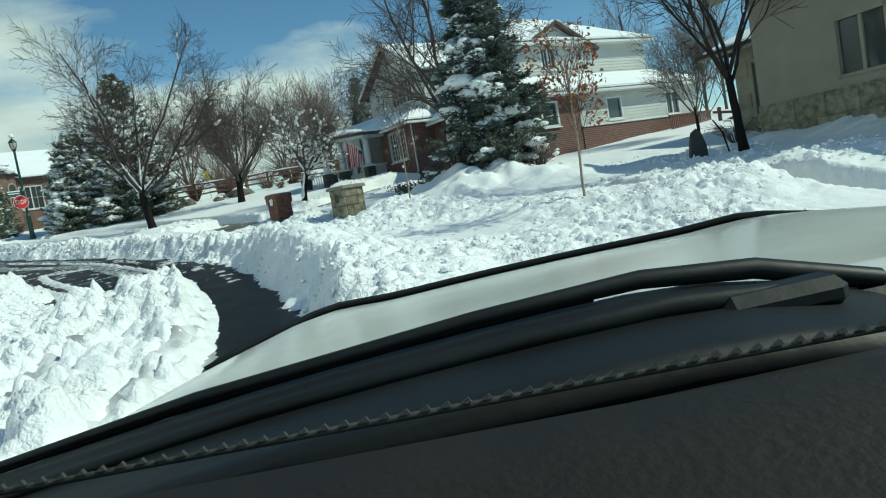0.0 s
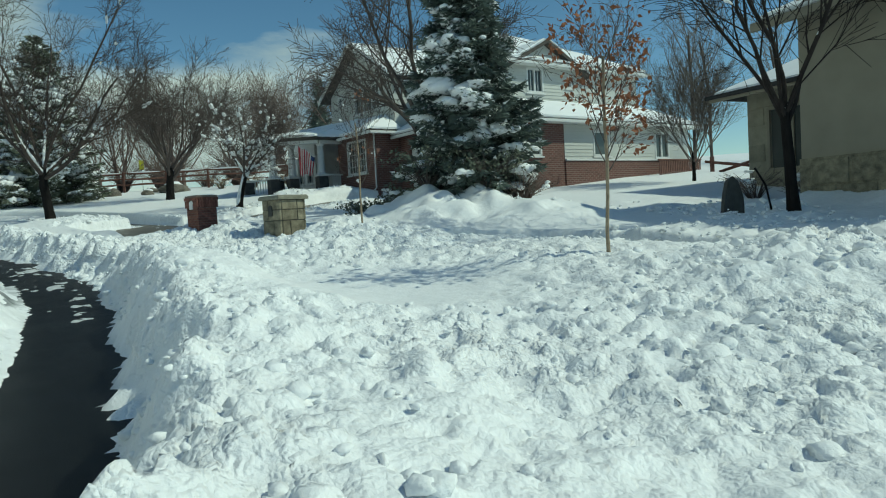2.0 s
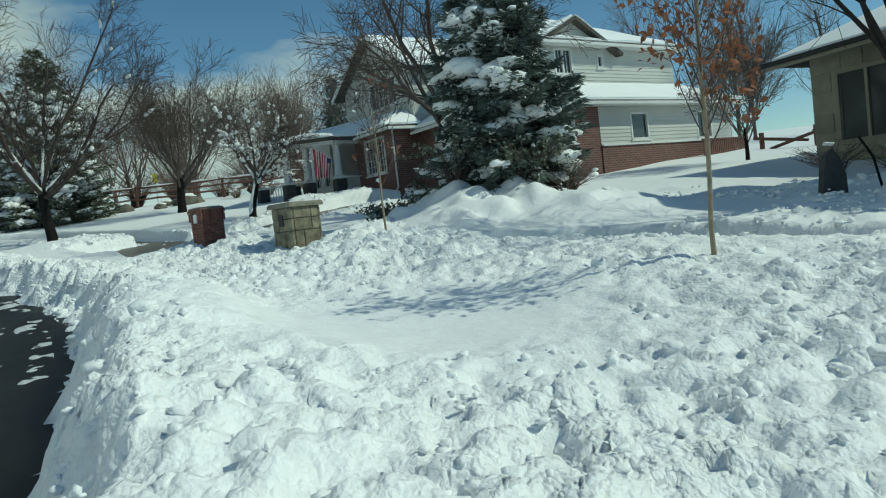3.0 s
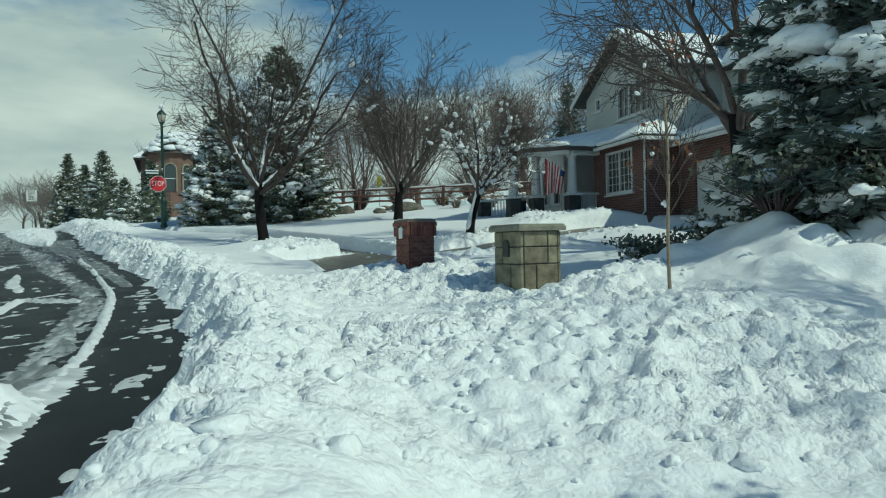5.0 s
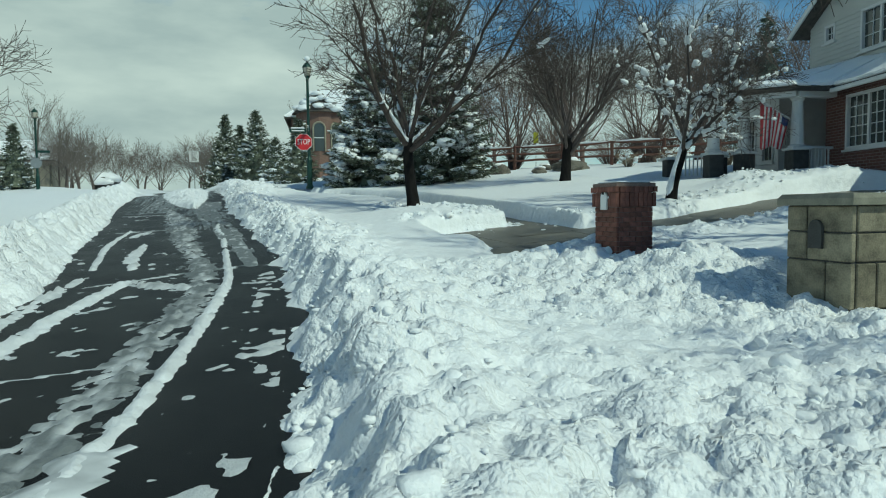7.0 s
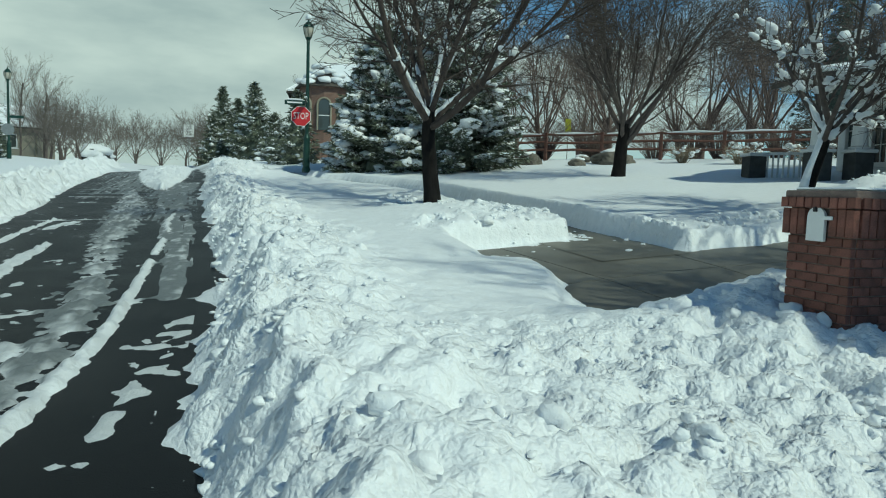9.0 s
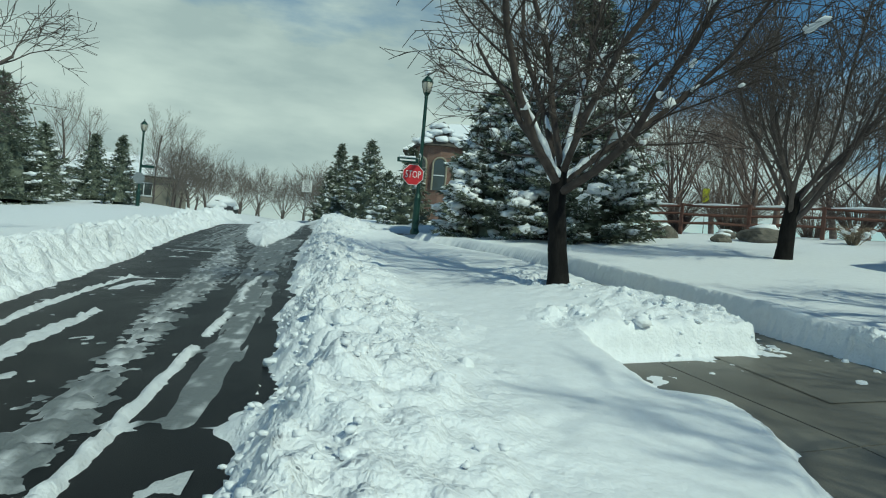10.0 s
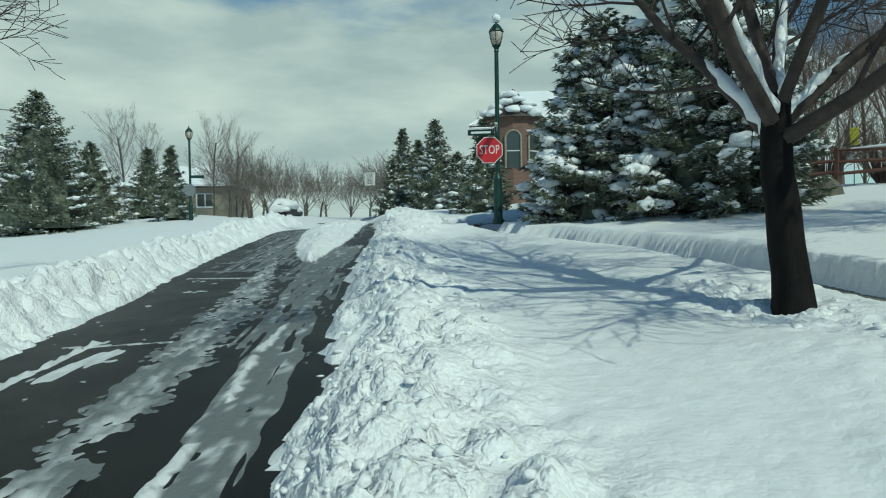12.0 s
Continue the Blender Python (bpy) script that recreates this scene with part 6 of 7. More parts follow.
def far_house(x, y, turn, w, d, label):
    z = float(lie(x, y)) - 0.2
    h = empty("far_house", pose(x, y, z, 0, 0, turn), label, "house", "houses across the field")
    wall(h, "front_wall", "side", 0, -w / 2, w / 2, 0, 2.9, STUCCO, [(-w / 2 + 1, -w / 2 + 4.6, 0.1, 2.3), (w / 2 - 3, w / 2 - 1.4, 0.9, 2.2)])
    part("garage_door", box_bm((-w / 2 + 1, 0.1, 0), (-w / 2 + 4.6, 0.16, 2.3)), DOOR_WHITE, h)
    window(h, "side", 0, w / 2 - 3, w / 2 - 1.4, 0.9, 2.2, cols=1, sashes=2)
    for s in (-1, 1):
        part("side_wall", box_bm((s * w / 2 - 0.12, 0.25, 0), (s * w / 2 + 0.12, d, 2.9)), STUCCO, h)
    roof_sheet(h, "roof_front", [(-w / 2 - 0.5, -0.6, 2.8), (w / 2 + 0.5, -0.6, 2.8), (w / 2 - 1.5, d / 2, 5.0), (-w / 2 + 1.5, d / 2, 5.0)], snow=0.2)
    roof_sheet(h, "roof_end", [(w / 2 + 0.5, -0.6, 2.8), (w / 2 + 0.5, d + 0.6, 2.8), (w / 2 - 1.5, d / 2, 5.0), (w / 2 - 1.5, d / 2 - 0.02, 5.0)], snow=0.2)
    roof_sheet(h, "roof_end", [(-w / 2 - 0.5, d + 0.6, 2.8), (-w / 2 - 0.5, -0.6, 2.8), (-w / 2 + 1.5, d / 2 - 0.02, 5.0), (-w / 2 + 1.5, d / 2, 5.0)], snow=0.2)
    return h


far_house(-73.5, 56.0, 52, 11, 9, "far tan house with garage under a snowy roof")
far_house(-80.0, 47.5, 62, 12, 9, "far tan house with snow-covered roof")
far_house(-72.0, 38.0, 70, 12, 9, "far house with snowy roof behind spruces")


# ---- pillars with letter boxes ----
def arch_door(bm, w, h, depth):
    """A round-headed plate standing in the x-z plane, facing -y."""
    pts = [(-w / 2, 0), (w / 2, 0)] + [(w / 2 * math.cos(t), h - w / 2 + w / 2 * math.sin(t)) for t in np.linspace(0, math.pi, 9)]
    a = [bm.verts.new((x, -depth, z)) for x, z in pts]
    b = [bm.verts.new((x, 0, z)) for x, z in pts]
    bm.faces.new(a)
    for i in range(len(pts)):
        j = (i + 1) % len(pts)
        bm.faces.new((a[j], a[i], b[i], b[j]))


def brick_pillar():
    # local -y faces the lane
    p = empty("brick_pillar", pose(-5.62, 33.2, 1.30, 0, 0, 180 - 42 - 180 + 0), "square red brick pillar with a white letter box door", "pillar")
    s, course, bl = 0.31, 0.0727, 0.215
    part("core", box_bm((-s + 0.012, -s + 0.012, 0), (s - 0.012, s - 0.012, 1.60)), MORTAR, p)
    rng = random.Random(8)
    meshes = {}

    def brick(lo, hi):
        size = tuple(round(b - a, 3) for a, b in zip(lo, hi))
        if size not in meshes:
            bm = bmesh.new()
            box(bm, [-v / 2 for v in size], [v / 2 for v in size], 0.004)
            me = bpy.data.meshes.new("brick"); bm.to_mesh(me); bm.free(); me.materials.append(BRICK)
            meshes[size] = me
        o = new("brick", meshes[size])
        o.parent = p
        o.location = [(a + b) / 2 + rng.uniform(-0.002, 0.002) for a, b in zip(lo, hi)]

    for r in range(17):
        z0, z1 = r * course + 0.004, (r + 1) * course - 0.005
        for face in range(4):
            a = -s + (0.0 if r % 2 else bl / 2) * 1.0
            cuts = [-s] + [v for v in (a + k * bl for k in range(4)) if -s + 0.03 < v < s - 0.06] + [s]
            for c0, c1 in zip(cuts, cuts[1:]):
                lo_a, hi_a = c0 + 0.004, c1 - 0.004
                if face == 0: brick((lo_a, -s, z0), (hi_a, -s + 0.05, z1))
                if face == 1: brick((lo_a, s - 0.05, z0), (hi_a, s, z1))
                if face == 2 and r: brick((-s, max(lo_a, -s + 0.055), z0), (-s + 0.05, min(hi_a, s - 0.055), z1))
                if face == 3 and r: brick((s - 0.05, max(lo_a, -s + 0.055), z0), (s, min(hi_a, s - 0.055), z1))
    # head: a band of upright bricks and a course of headers, both proud
    for z0, z1, out in ((1.245, 1.455, 0.035), (1.462, 1.545, 0.05)):
        e = s + out
        n = 9
        w = 2 * e / n
        for k in range(n):
            a0, a1 = -e + k * w + 0.004, -e + (k + 1) * w - 0.004
            mid = (a0 + a1) / 2
            if not (z1 < 1.46 and abs(mid) < 0.13):
                brick((a0, -e, z0), (a1, -e + 0.06, z1))
            brick((a0, e - 0.06, z0), (a1, e, z1))
            if 0 < k < n - 1:
                brick((-e, a0, z0), (-e + 0.06, a1, z1))
                brick((e - 0.06, a0, z0), (e, a1, z1))
    part("top_slab", box_bm((-s - 0.03, -s - 0.03, 1.53), (s + 0.03, s + 0.03, 1.60), 0.01), MORTAR, p)
    part("snow_cap", box_bm((-s + 0.02, -s + 0.02, 1.60), (s - 0.02, s - 0.02, 1.625), 0.012), SNOW, p, "thin skin of snow on top")
    bm = bmesh.new()
    arch_door(bm, 0.17, 0.27, 0.025)
    d = part("letter_box_door", bm, WHITE_SIGN, p, "white round-headed letter box door")
    d.location = (0, -s - 0.015, 1.20)
    k = part("door_pull", box_bm((-0.012, -s - 0.065, 1.43), (0.012, -s - 0.035, 1.47), 0.003), BLACK_SIGN, p)
    f = part("box_flag", box_bm((0.10, -s - 0.06, 1.37), (0.17, -s - 0.045, 1.40), 0.003), WHITE_SIGN, p)
    return p


def stone_pillar():
    p = empty("stone_pillar", pose(-2.66, 30.72, 1.05, 0, 0, -44), "square tan stone pillar with capstone and dark letter box", "pillar")
    s = 0.40
    part("core", box_bm((-s + 0.02, -s + 0.02, 0), (s - 0.02, s - 0.02, 1.50)), DARK_STONE, p)
    g = 0.008
    rows = ((0.02, 0.52, (0.45, 0.55)), (0.52, 0.96, (0.62, 0.38)), (0.96, 1.24, (0.33, 0.67)), (1.24, 1.50, (0.33, 0.67)))
    for z0, z1, split in rows:
        for face in range(4):
            a = -s
            for k, f in enumerate(split if face % 2 == 0 else split[::-1]):
                b = a + 2 * s * f
                lo, hi = a + g, b - g
                if face >= 2:
                    lo, hi = max(lo, -s + 0.07), min(hi, s - 0.07)
                q = {0: ((lo, -s, z0 + g), (hi, -s + 0.06, z1 - g)), 1: ((lo, s - 0.06, z0 + g), (hi, s, z1 - g)), 2: ((-s, lo, z0 + g), (-s + 0.06, hi, z1 - g)), 3: ((s - 0.06, lo, z0 + g), (s, hi, z1 - g))}[face]
                part("stone_block", box_bm(q[0], q[1], 0.010), STONE, p)
                a = b
    bm = bmesh.new()
    e = s + 0.065
    lo = [(-e, -e), (e, -e), (e, e), (-e, e)]
    poly_prism(bm, lo, 1.50, 1.565)
    v = [bm.verts.new((x * 0.93, y * 0.93, 1.612)) for x, y in lo]
    w = [bm.verts.new((x, y, 1.565)) for x, y in lo]
    bm.faces.new(v)
    for i in range(4):
        bm.faces.new((w[i], w[(i + 1) % 4], v[(i + 1) % 4], v[i]))
    part("capstone", bm, CAPSTONE, p, "grey-green flat capstone")
    bm = bmesh.new()
    arch_door(bm, 0.16, 0.28, 0.03)
    d = part("letter_box_door", bm, DARK_STONE, p, "dark round-headed letter box door")
    d.location = (0.0, -s - 0.005, 1.08)
    return p


brick_pillar()
stone_pillar()


# ---- lamps and signs ----
def lettering(text, size, mat, parent, m, name="lettering"):
    c = bpy.data.curves.new(name, "FONT")
    c.body, c.size, c.align_x, c.align_y, c.extrude = text, size, "CENTER", "CENTER", 0.003
    c.resolution_u = 2
    tmp = bpy.data.objects.new("tmp", c)
    scene.collection.objects.link(tmp)
    dg = bpy.context.evaluated_depsgraph_get()
    me = bpy.data.meshes.new_from_object(tmp.evaluated_get(dg))
    bpy.data.objects.remove(tmp)
    me.materials.clear()
    me.materials.append(mat)
    o = new(name, me)
    o.parent = parent
    o.matrix_local = m
    return o


LAMP_GLASS = material("frosted_lamp_glass", (0.50, 0.46, 0.38), 0.35, scale=6, amount=0.3, bump=0.0)


def street_lamp(x, y, z, top, turn, label):
    h = top - z
    p = empty("street_lamp", pose(x, y, z - 0.3, 0, 0, turn), label, "lamp", "street lamps")
    h += 0.3
    bm = bmesh.new()
    lathe(bm, [(0.17, 0), (0.17, 0.12), (0.13, 0.2), (0.125, 1.35), (0.10, 1.42), (0.075, 1.5), (0.06, h - 0.95), (0.075, h - 0.93), (0.06, h - 0.88)], 12)
    part("pole", bm, GREEN_METAL, p, "dark green fluted pole")
    bm = bmesh.new()
    lathe(bm, [(0.06, h - 0.88), (0.10, h - 0.80), (0.13, h - 0.76)], 12)
    part("collar", bm, GREEN_METAL, p)
    bm = bmesh.new()
    lathe(bm, [(0.12, h - 0.76), (0.19, h - 0.55), (0.205, h - 0.42), (0.19, h - 0.36)], 12)
    globe = part("lantern", bm, LAMP_GLASS, p, "frosted acorn lantern", smooth=True)
    for k in range(6):
        a = k * math.pi / 3
        t = Tubes()
        t.add([(r * math.cos(a), r * math.sin(a), zz) for r, zz in ((0.125, h - 0.77), (0.197, h - 0.55), (0.212, h - 0.42), (0.195, h - 0.35))], [0.011] * 4, 4)
        t.mesh("cage_bar", GREEN_METAL, globe)
    bm = bmesh.new()
    lathe(bm, [(0.225, h - 0.37), (0.20, h - 0.30), (0.10, h - 0.17), (0.03, h - 0.12), (0.03, h - 0.02), (0.01, h)], 12)
    part("lamp_cap", bm, GREEN_METAL, p)
    return p


def octagon(bm, r, y0, y1):
    pts = [(r * math.cos(math.pi / 8 + k * math.pi / 4), r * math.sin(math.pi / 8 + k * math.pi / 4)) for k in range(8)]
    a = [bm.verts.new((x, y0, z)) for x, z in pts]
    b = [bm.verts.new((x, y1, z)) for x, z in pts]
    bm.faces.new(a); bm.faces.new(b[::-1])
    for i in range(8):
        bm.faces.new((a[(i + 1) % 8], a[i], b[i], b[(i + 1) % 8]))


street_lamp(-24.386, 47.057, 3.78, 9.50, 10, "dark green acorn street lamp standing in snow")
sn = Clumps(random.Random(3), 4, 2)
sn.add((-24.386, 47.057, 9.53), (0.12, 0.11, 0.13))
tagged(sn.mesh("lamp_snow", SNOW), "lump of snow on top of the street lamp", "snow")
stop = empty("stop_sign", pose(-24.455, 46.785, 5.66, 0, 0, 41), "red octagonal stop sign with white border and letters", "sign")
R8 = 0.412
bm = bmesh.new(); octagon(bm, R8, 0.0, 0.012)
part("back_plate", bm, WHITE_SIGN, stop)
bm = bmesh.new(); octagon(bm, R8 - 0.022, -0.006, 0.0)
part("face", bm, RED_SIGN, stop, "red face")
lettering("STOP", 0.30, WHITE_SIGN, stop, pose(0, -0.011, 0.0, 90, 0, 0) @ Matrix.Diagonal((0.82, 1.25, 1, 1)))
part("bracket", box_bm((-0.03, 0.012, -0.3), (0.03, 0.13, 0.3)), GREEN_METAL, stop)
name_sign = empty("street_name_sign", pose(-24.40, 47.05, 6.12, 0, 0, 41), "two dark green street name blades topped with snow", "sign")
for turn, off in ((0, -0.42), (90, -0.42)):
    b = part("blade", box_bm((-0.40, -0.012, 0.0), (0.38, 0.012, 0.17), 0.004), GREEN_METAL, name_sign, "dark green name blade")
    b.matrix_local = pose(0, 0, 0.0 if turn == 0 else 0.02, 0, 0, turn) @ pose(-0.46, 0, 0)
    w = part("word_bar", box_bm((-0.30, -0.018, 0.055), (0.28, -0.012, 0.115)), WHITE_SIGN, b)
    c = part("blade_snow", box_bm((-0.34, -0.04, 0.17), (0.30, 0.04, 0.24), 0.03), SNOW, b)

street_lamp(-50.54, 48.62, 3.98, 9.72, 0, "dark green acorn street lamp beside the field")
round_sign = empty("sign_back", pose(-50.5, 48.55, 5.9, 0, 0, 50), "grey back of a road sign on the lamp pole", "sign")
bm = bmesh.new(); octagon(bm, 0.38, 0.0, 0.012)
part("plate", bm, GREY_METAL, round_sign)
blade2 = empty("street_name_sign", pose(-50.5, 48.6, 6.6, 0, 0, 45), "dark street name blade on the lamp pole", "sign")
part("blade", box_bm((0.05, -0.012, 0), (0.85, 0.012, 0.17), 0.004), GREEN_METAL, blade2)

speed = empty("speed_limit_sign", pose(-54.18, 64.66, float(lie(-54.18, 64.66)), 0, 0, 45), "white speed limit sign with black figures on a post", "sign")
zs = 7.45 - float(lie(-54.18, 64.66))
part("post", box_bm((-0.035, 0.0, 0), (0.035, 0.05, zs + 0.5)), GREY_METAL, speed)
pl = part("plate", box_bm((-0.42, -0.02, zs - 0.52), (0.42, 0.0, zs + 0.52), 0.006), WHITE_SIGN, speed)
part("border", box_bm((-0.38, -0.024, zs + 0.46), (0.38, -0.02, zs + 0.48)), BLACK_SIGN, pl)
lettering("SPEED", 0.2, BLACK_SIGN, pl, pose(0, -0.026, zs + 0.33, 90))
lettering("LIMIT", 0.2, BLACK_SIGN, pl, pose(0, -0.026, zs + 0.13, 90))
lettering("25", 0.52, BLACK_SIGN, pl, pose(0, -0.026, zs - 0.22, 90))

yellow = material("yellow_sign_paint", (0.62, 0.62, 0.05), 0.5, scale=4, amount=0.1, bump=0)
ys = empty("warning_sign", pose(-19.2, 62.0, 4.5, 0, 0, 25) @ Matrix.Diagonal((0.55, 0.55, 0.8, 1)), "small yellow-green warning sign on a post beyond the fence", "sign")
part("post", box_bm((-0.03, 0.0, 0), (0.03, 0.05, 3.3)), GREY_METAL, ys)
part("plate", box_bm((-0.28, -0.02, 2.4), (0.28, 0.0, 3.25), 0.006), yellow, ys)


# ---- split-rail fence ----
def rail_fence(points, label, z_of, mat, tall=1.15):
    f = empty("rail_fence", Matrix.Identity(4), label, "fence")
    rng = random.Random(14)
    for i, (x, y) in enumerate(points):
        z = z_of(x, y)
        part("post", box_bm((x - 0.07, y - 0.06, z - 0.3), (x + 0.07, y + 0.06, z + tall + rng.uniform(-0.05, 0.05)), 0.012), mat, f)
        if i:
            x0, y0 = points[i - 1]
            z0 = z_of(x0, y0)
            for hh in (0.35, 0.72, 1.05):
                t = Tubes()
                j = [rng.uniform(-0.05, 0.05) for _ in range(3)]
                t.add([(x0, y0, z0 + hh + j[0]), ((x + x0) / 2, (y + y0) / 2, (z + z0) / 2 + hh + j[1]), (x, y, z + hh + j[2])], [0.05, 0.065, 0.05], 5)
                rail = t.mesh("rail", mat, f, smooth=False)
            t = Tubes()
            t.add([(x0 * 0.92 + x * 0.08, y0 * 0.92 + y * 0.08, z0 + 1.10), ((x + x0) / 2, (y + y0) / 2, (z + z0) / 2 + 1.13), (x0 * 0.08 + x * 0.92, y0 * 0.08 + y * 0.92, z + 1.10)], [0.03, 0.06, 0.03], 6)
            t.mesh("rail_snow", SNOW, f, "strip of snow on the top rail")
    return f


level = lambda x, y: float(lie(x, y)) + 0.02
rail_fence([(-23.6, 55.4), (-20.9, 56.2), (-18.3, 56.9), (-15.7, 57.3), (-13.1, 57.6), (-10.5, 57.8), (-7.9, 57.9), (-5.3, 57.9)], "weathered red-brown split-rail fence with snow on its rails", lambda x, y: level(x, y) + 0.15, FENCE_RED)
broken = empty("broken_fence", Matrix.Identity(4), "broken weathered rail fence leaning beside the house", "fence")
for a_, b_ in (((14.6, 45.0, 3.75), (16.0, 43.2, 3.35)), ((15.0, 44.4, 3.2), (16.6, 43.0, 3.75)), ((16.2, 43.2, 3.7), (18.6, 41.4, 3.85)), ((16.4, 43.0, 3.3), (18.4, 41.5, 3.45))):
    t = Tubes()
    t.add([a_, [(p + q) / 2 for p, q in zip(a_, b_)], b_], [0.07, 0.08, 0.065], 6)
    t.mesh("rail", FENCE_RED, broken, smooth=False)
for x, y in ((14.8, 44.7), (16.3, 43.1), (18.5, 41.4)):
    part("post", box_bm((x - 0.08, y - 0.08, 2.6), (x + 0.08, y + 0.08, 3.95), 0.012), FENCE_RED, broken)


# ---- stones, shrubs, small things ----
def boulder(x, y, r, flat, seed, label, mat=None, z=None):
    rng = random.Random(seed)
    V, F = blob(rng, r, flat, 3)
    z = ground_z(x, y) if z is None else z
    o = link_mesh("boulder", V, F, mat or ROCK, smooth=False)
    o.location = (x, y, z + r * flat * 0.35)
    tagged(o, label, "rock", "garden boulders")
    c = Clumps(rng, 3, 2)
    c.add((0, 0, r * flat * 0.92), (r * 0.75, r * 0.6, r * 0.22))
    c.mesh("snow_cap", SNOW, o)
    return o


boulder(-17.8, 53.9, 0.5, 0.7, 2, "grey boulder with snow on top on the bank")
boulder(-15.5, 53.7, 0.35, 0.6, 3, "small snow-capped boulder on the lawn")
boulder(-14.4, 55.0, 0.8, 0.45, 4, "broad boulder buried in snow on the lawn")
boulder(-16.0, 55.6, 0.4, 0.5, 5, "small snow-capped boulder below the fence")


def shrub(x, y, r, h, seed, label, twig=None, snow=0.5, z=None, n=70, leafy=None):
    rng = random.Random(seed)
    z = (ground_z(x, y) if z is None else z) - 0.08
    s = empty("shrub", Matrix.Translation((x, y, z)), label, "shrub", "shrubs")
    t, cl = Tubes(), Clumps(rng, 6, 2)
    V, F = [], []
    for _ in range(n):
        a, ln = rng.uniform(0, 6.28), rng.uniform(0.5, 1.0)
        tip = np.array([math.cos(a) * r * ln, math.sin(a) * r * ln, h * rng.uniform(0.45, 1.0)])
        mid = tip * np.array([0.4, 0.4, 0.6]) + np.array([rng.gauss(0, 0.04), rng.gauss(0, 0.04), 0])
        t.add([(0.1 * math.cos(a), 0.1 * math.sin(a), 0), mid, tip], [0.014, 0.009, 0.004], 3)
        for _ in range(3):
            q = mid + (tip - mid) * rng.random()
            e = q + np.array([rng.gauss(0, 0.16), rng.gauss(0, 0.16), rng.uniform(0.0, 0.18)])
            t.add([q, e], [0.006, 0.003], 3)
            if leafy:
                for _ in range(3):
                    c = e + np.array([rng.gauss(0, 0.05) for _ in range(3)])
                    d1 = np.array([rng.gauss(0, 1) for _ in range(3)]); d1 = unit(d1) * 0.05
                    d2 = unit(np.cross(d1, np.array([rng.gauss(0, 1) for _ in range(3)]))) * 0.035
                    k = len(V); V += [c - d1, c + d2, c + d1, c - d2]; F.append((k, k + 1, k + 2, k + 3))
        if rng.random() < snow:
            for _ in range(3):
                w = r * rng.uniform(0.05, 0.13)
                cl.add(tip * rng.uniform(0.7, 1.0) + np.array([rng.gauss(0, 0.06), rng.gauss(0, 0.06), 0]), (w * 1.3, w, w * 0.6))
    tagged(t.mesh("twig_mass", twig or TWIG, s), kind="stuff")
    if V:
        tagged(link_mesh("leafage", V, F, leafy, s, "dark evergreen leaves"), kind="stuff")
    if cl.n:
        tagged(cl.mesh("snow_load", SNOW, s, "snow weighing the twigs down"), kind="stuff")
    return s


shrub(1.15, 30.9, 1.2, 0.95, 1, "shrub buried under heavy snow below the spruce", snow=0.0, leafy=NEEDLE)
shrub(2.7, 30.5, 1.2, 1.0, 2, "shrub buried under heavy snow below the spruce", snow=0.03, leafy=NEEDLE)
shrub(3.7, 31.1, 0.9, 1.0, 3, "reddish twiggy shrub half out of the snow", TWIG_RED, snow=0.03, n=110)
shrub(-0.7, 33.2, 0.75, 0.6, 4, "low dark-leaved shrub poking through snow", snow=0.08, leafy=NEEDLE)
shrub(0.6, 32.4, 0.9, 0.8, 5, "low shrub under a hood of snow", snow=0.1, leafy=NEEDLE)
for k, (x, y, r, h) in enumerate(((5.0, 41.2, 0.8, 0.4), (6.4, 42.0, 0.7, 0.35), (10.4, 31.8, 1.0, 0.9), (11.0, 30.2, 1.0, 0.8), (12.5, 27.6, 1.2, 0.9), (13.2, 25.4, 1.2, 0.8))):
    shrub(x, y, r, h, 20 + k, "sparse brown twigs sticking out of the snow", TWIG_RED if k < 2 else TWIG, snow=0.05, n=45)
for k, (x, y, r, h) in enumerate(((-9.4, 54.6, 0.8, 0.9), (-7.0, 53.6, 0.9, 0.9), (-5.6, 53.0, 0.8, 0.8), (-11.8, 56.0, 0.7, 0.8))):
    shrub(x, y, r, h, 40 + k, "tawny dry shrub on the snowy bank", PALE_BARK, snow=0.15, n=90)

# reddish thicket behind the rail fence
thicket = shrub(-14.0, 60.2, 1.9, 2.3, 71, "dense reddish-brown thicket behind the rail fence", TWIG_RED, snow=0.0, z=4.6, n=150)
for k, (x, y, sc) in enumerate(((-22.5, 59.4, 0.9), (-19.6, 60.0, 1.1), (-17, 60.8, 1.0), (-11.2, 60.5, 1.15), (-8.6, 60.2, 1.0), (-6, 60.8, 1.1), (-3.2, 60.4, 1.2), (-0.5, 60.8, 1.1), (-13, 64, 1.5), (-6, 65, 1.6), (-19, 65, 1.5), (0, 65, 1.6))):
    copy_thing(thicket, Matrix.Translation((x, y, float(lie(x, y)))) @ pose(0, 0, 0, 0, 0, 50 * k) @ Matrix.Diagonal((sc, sc, sc, 1)))

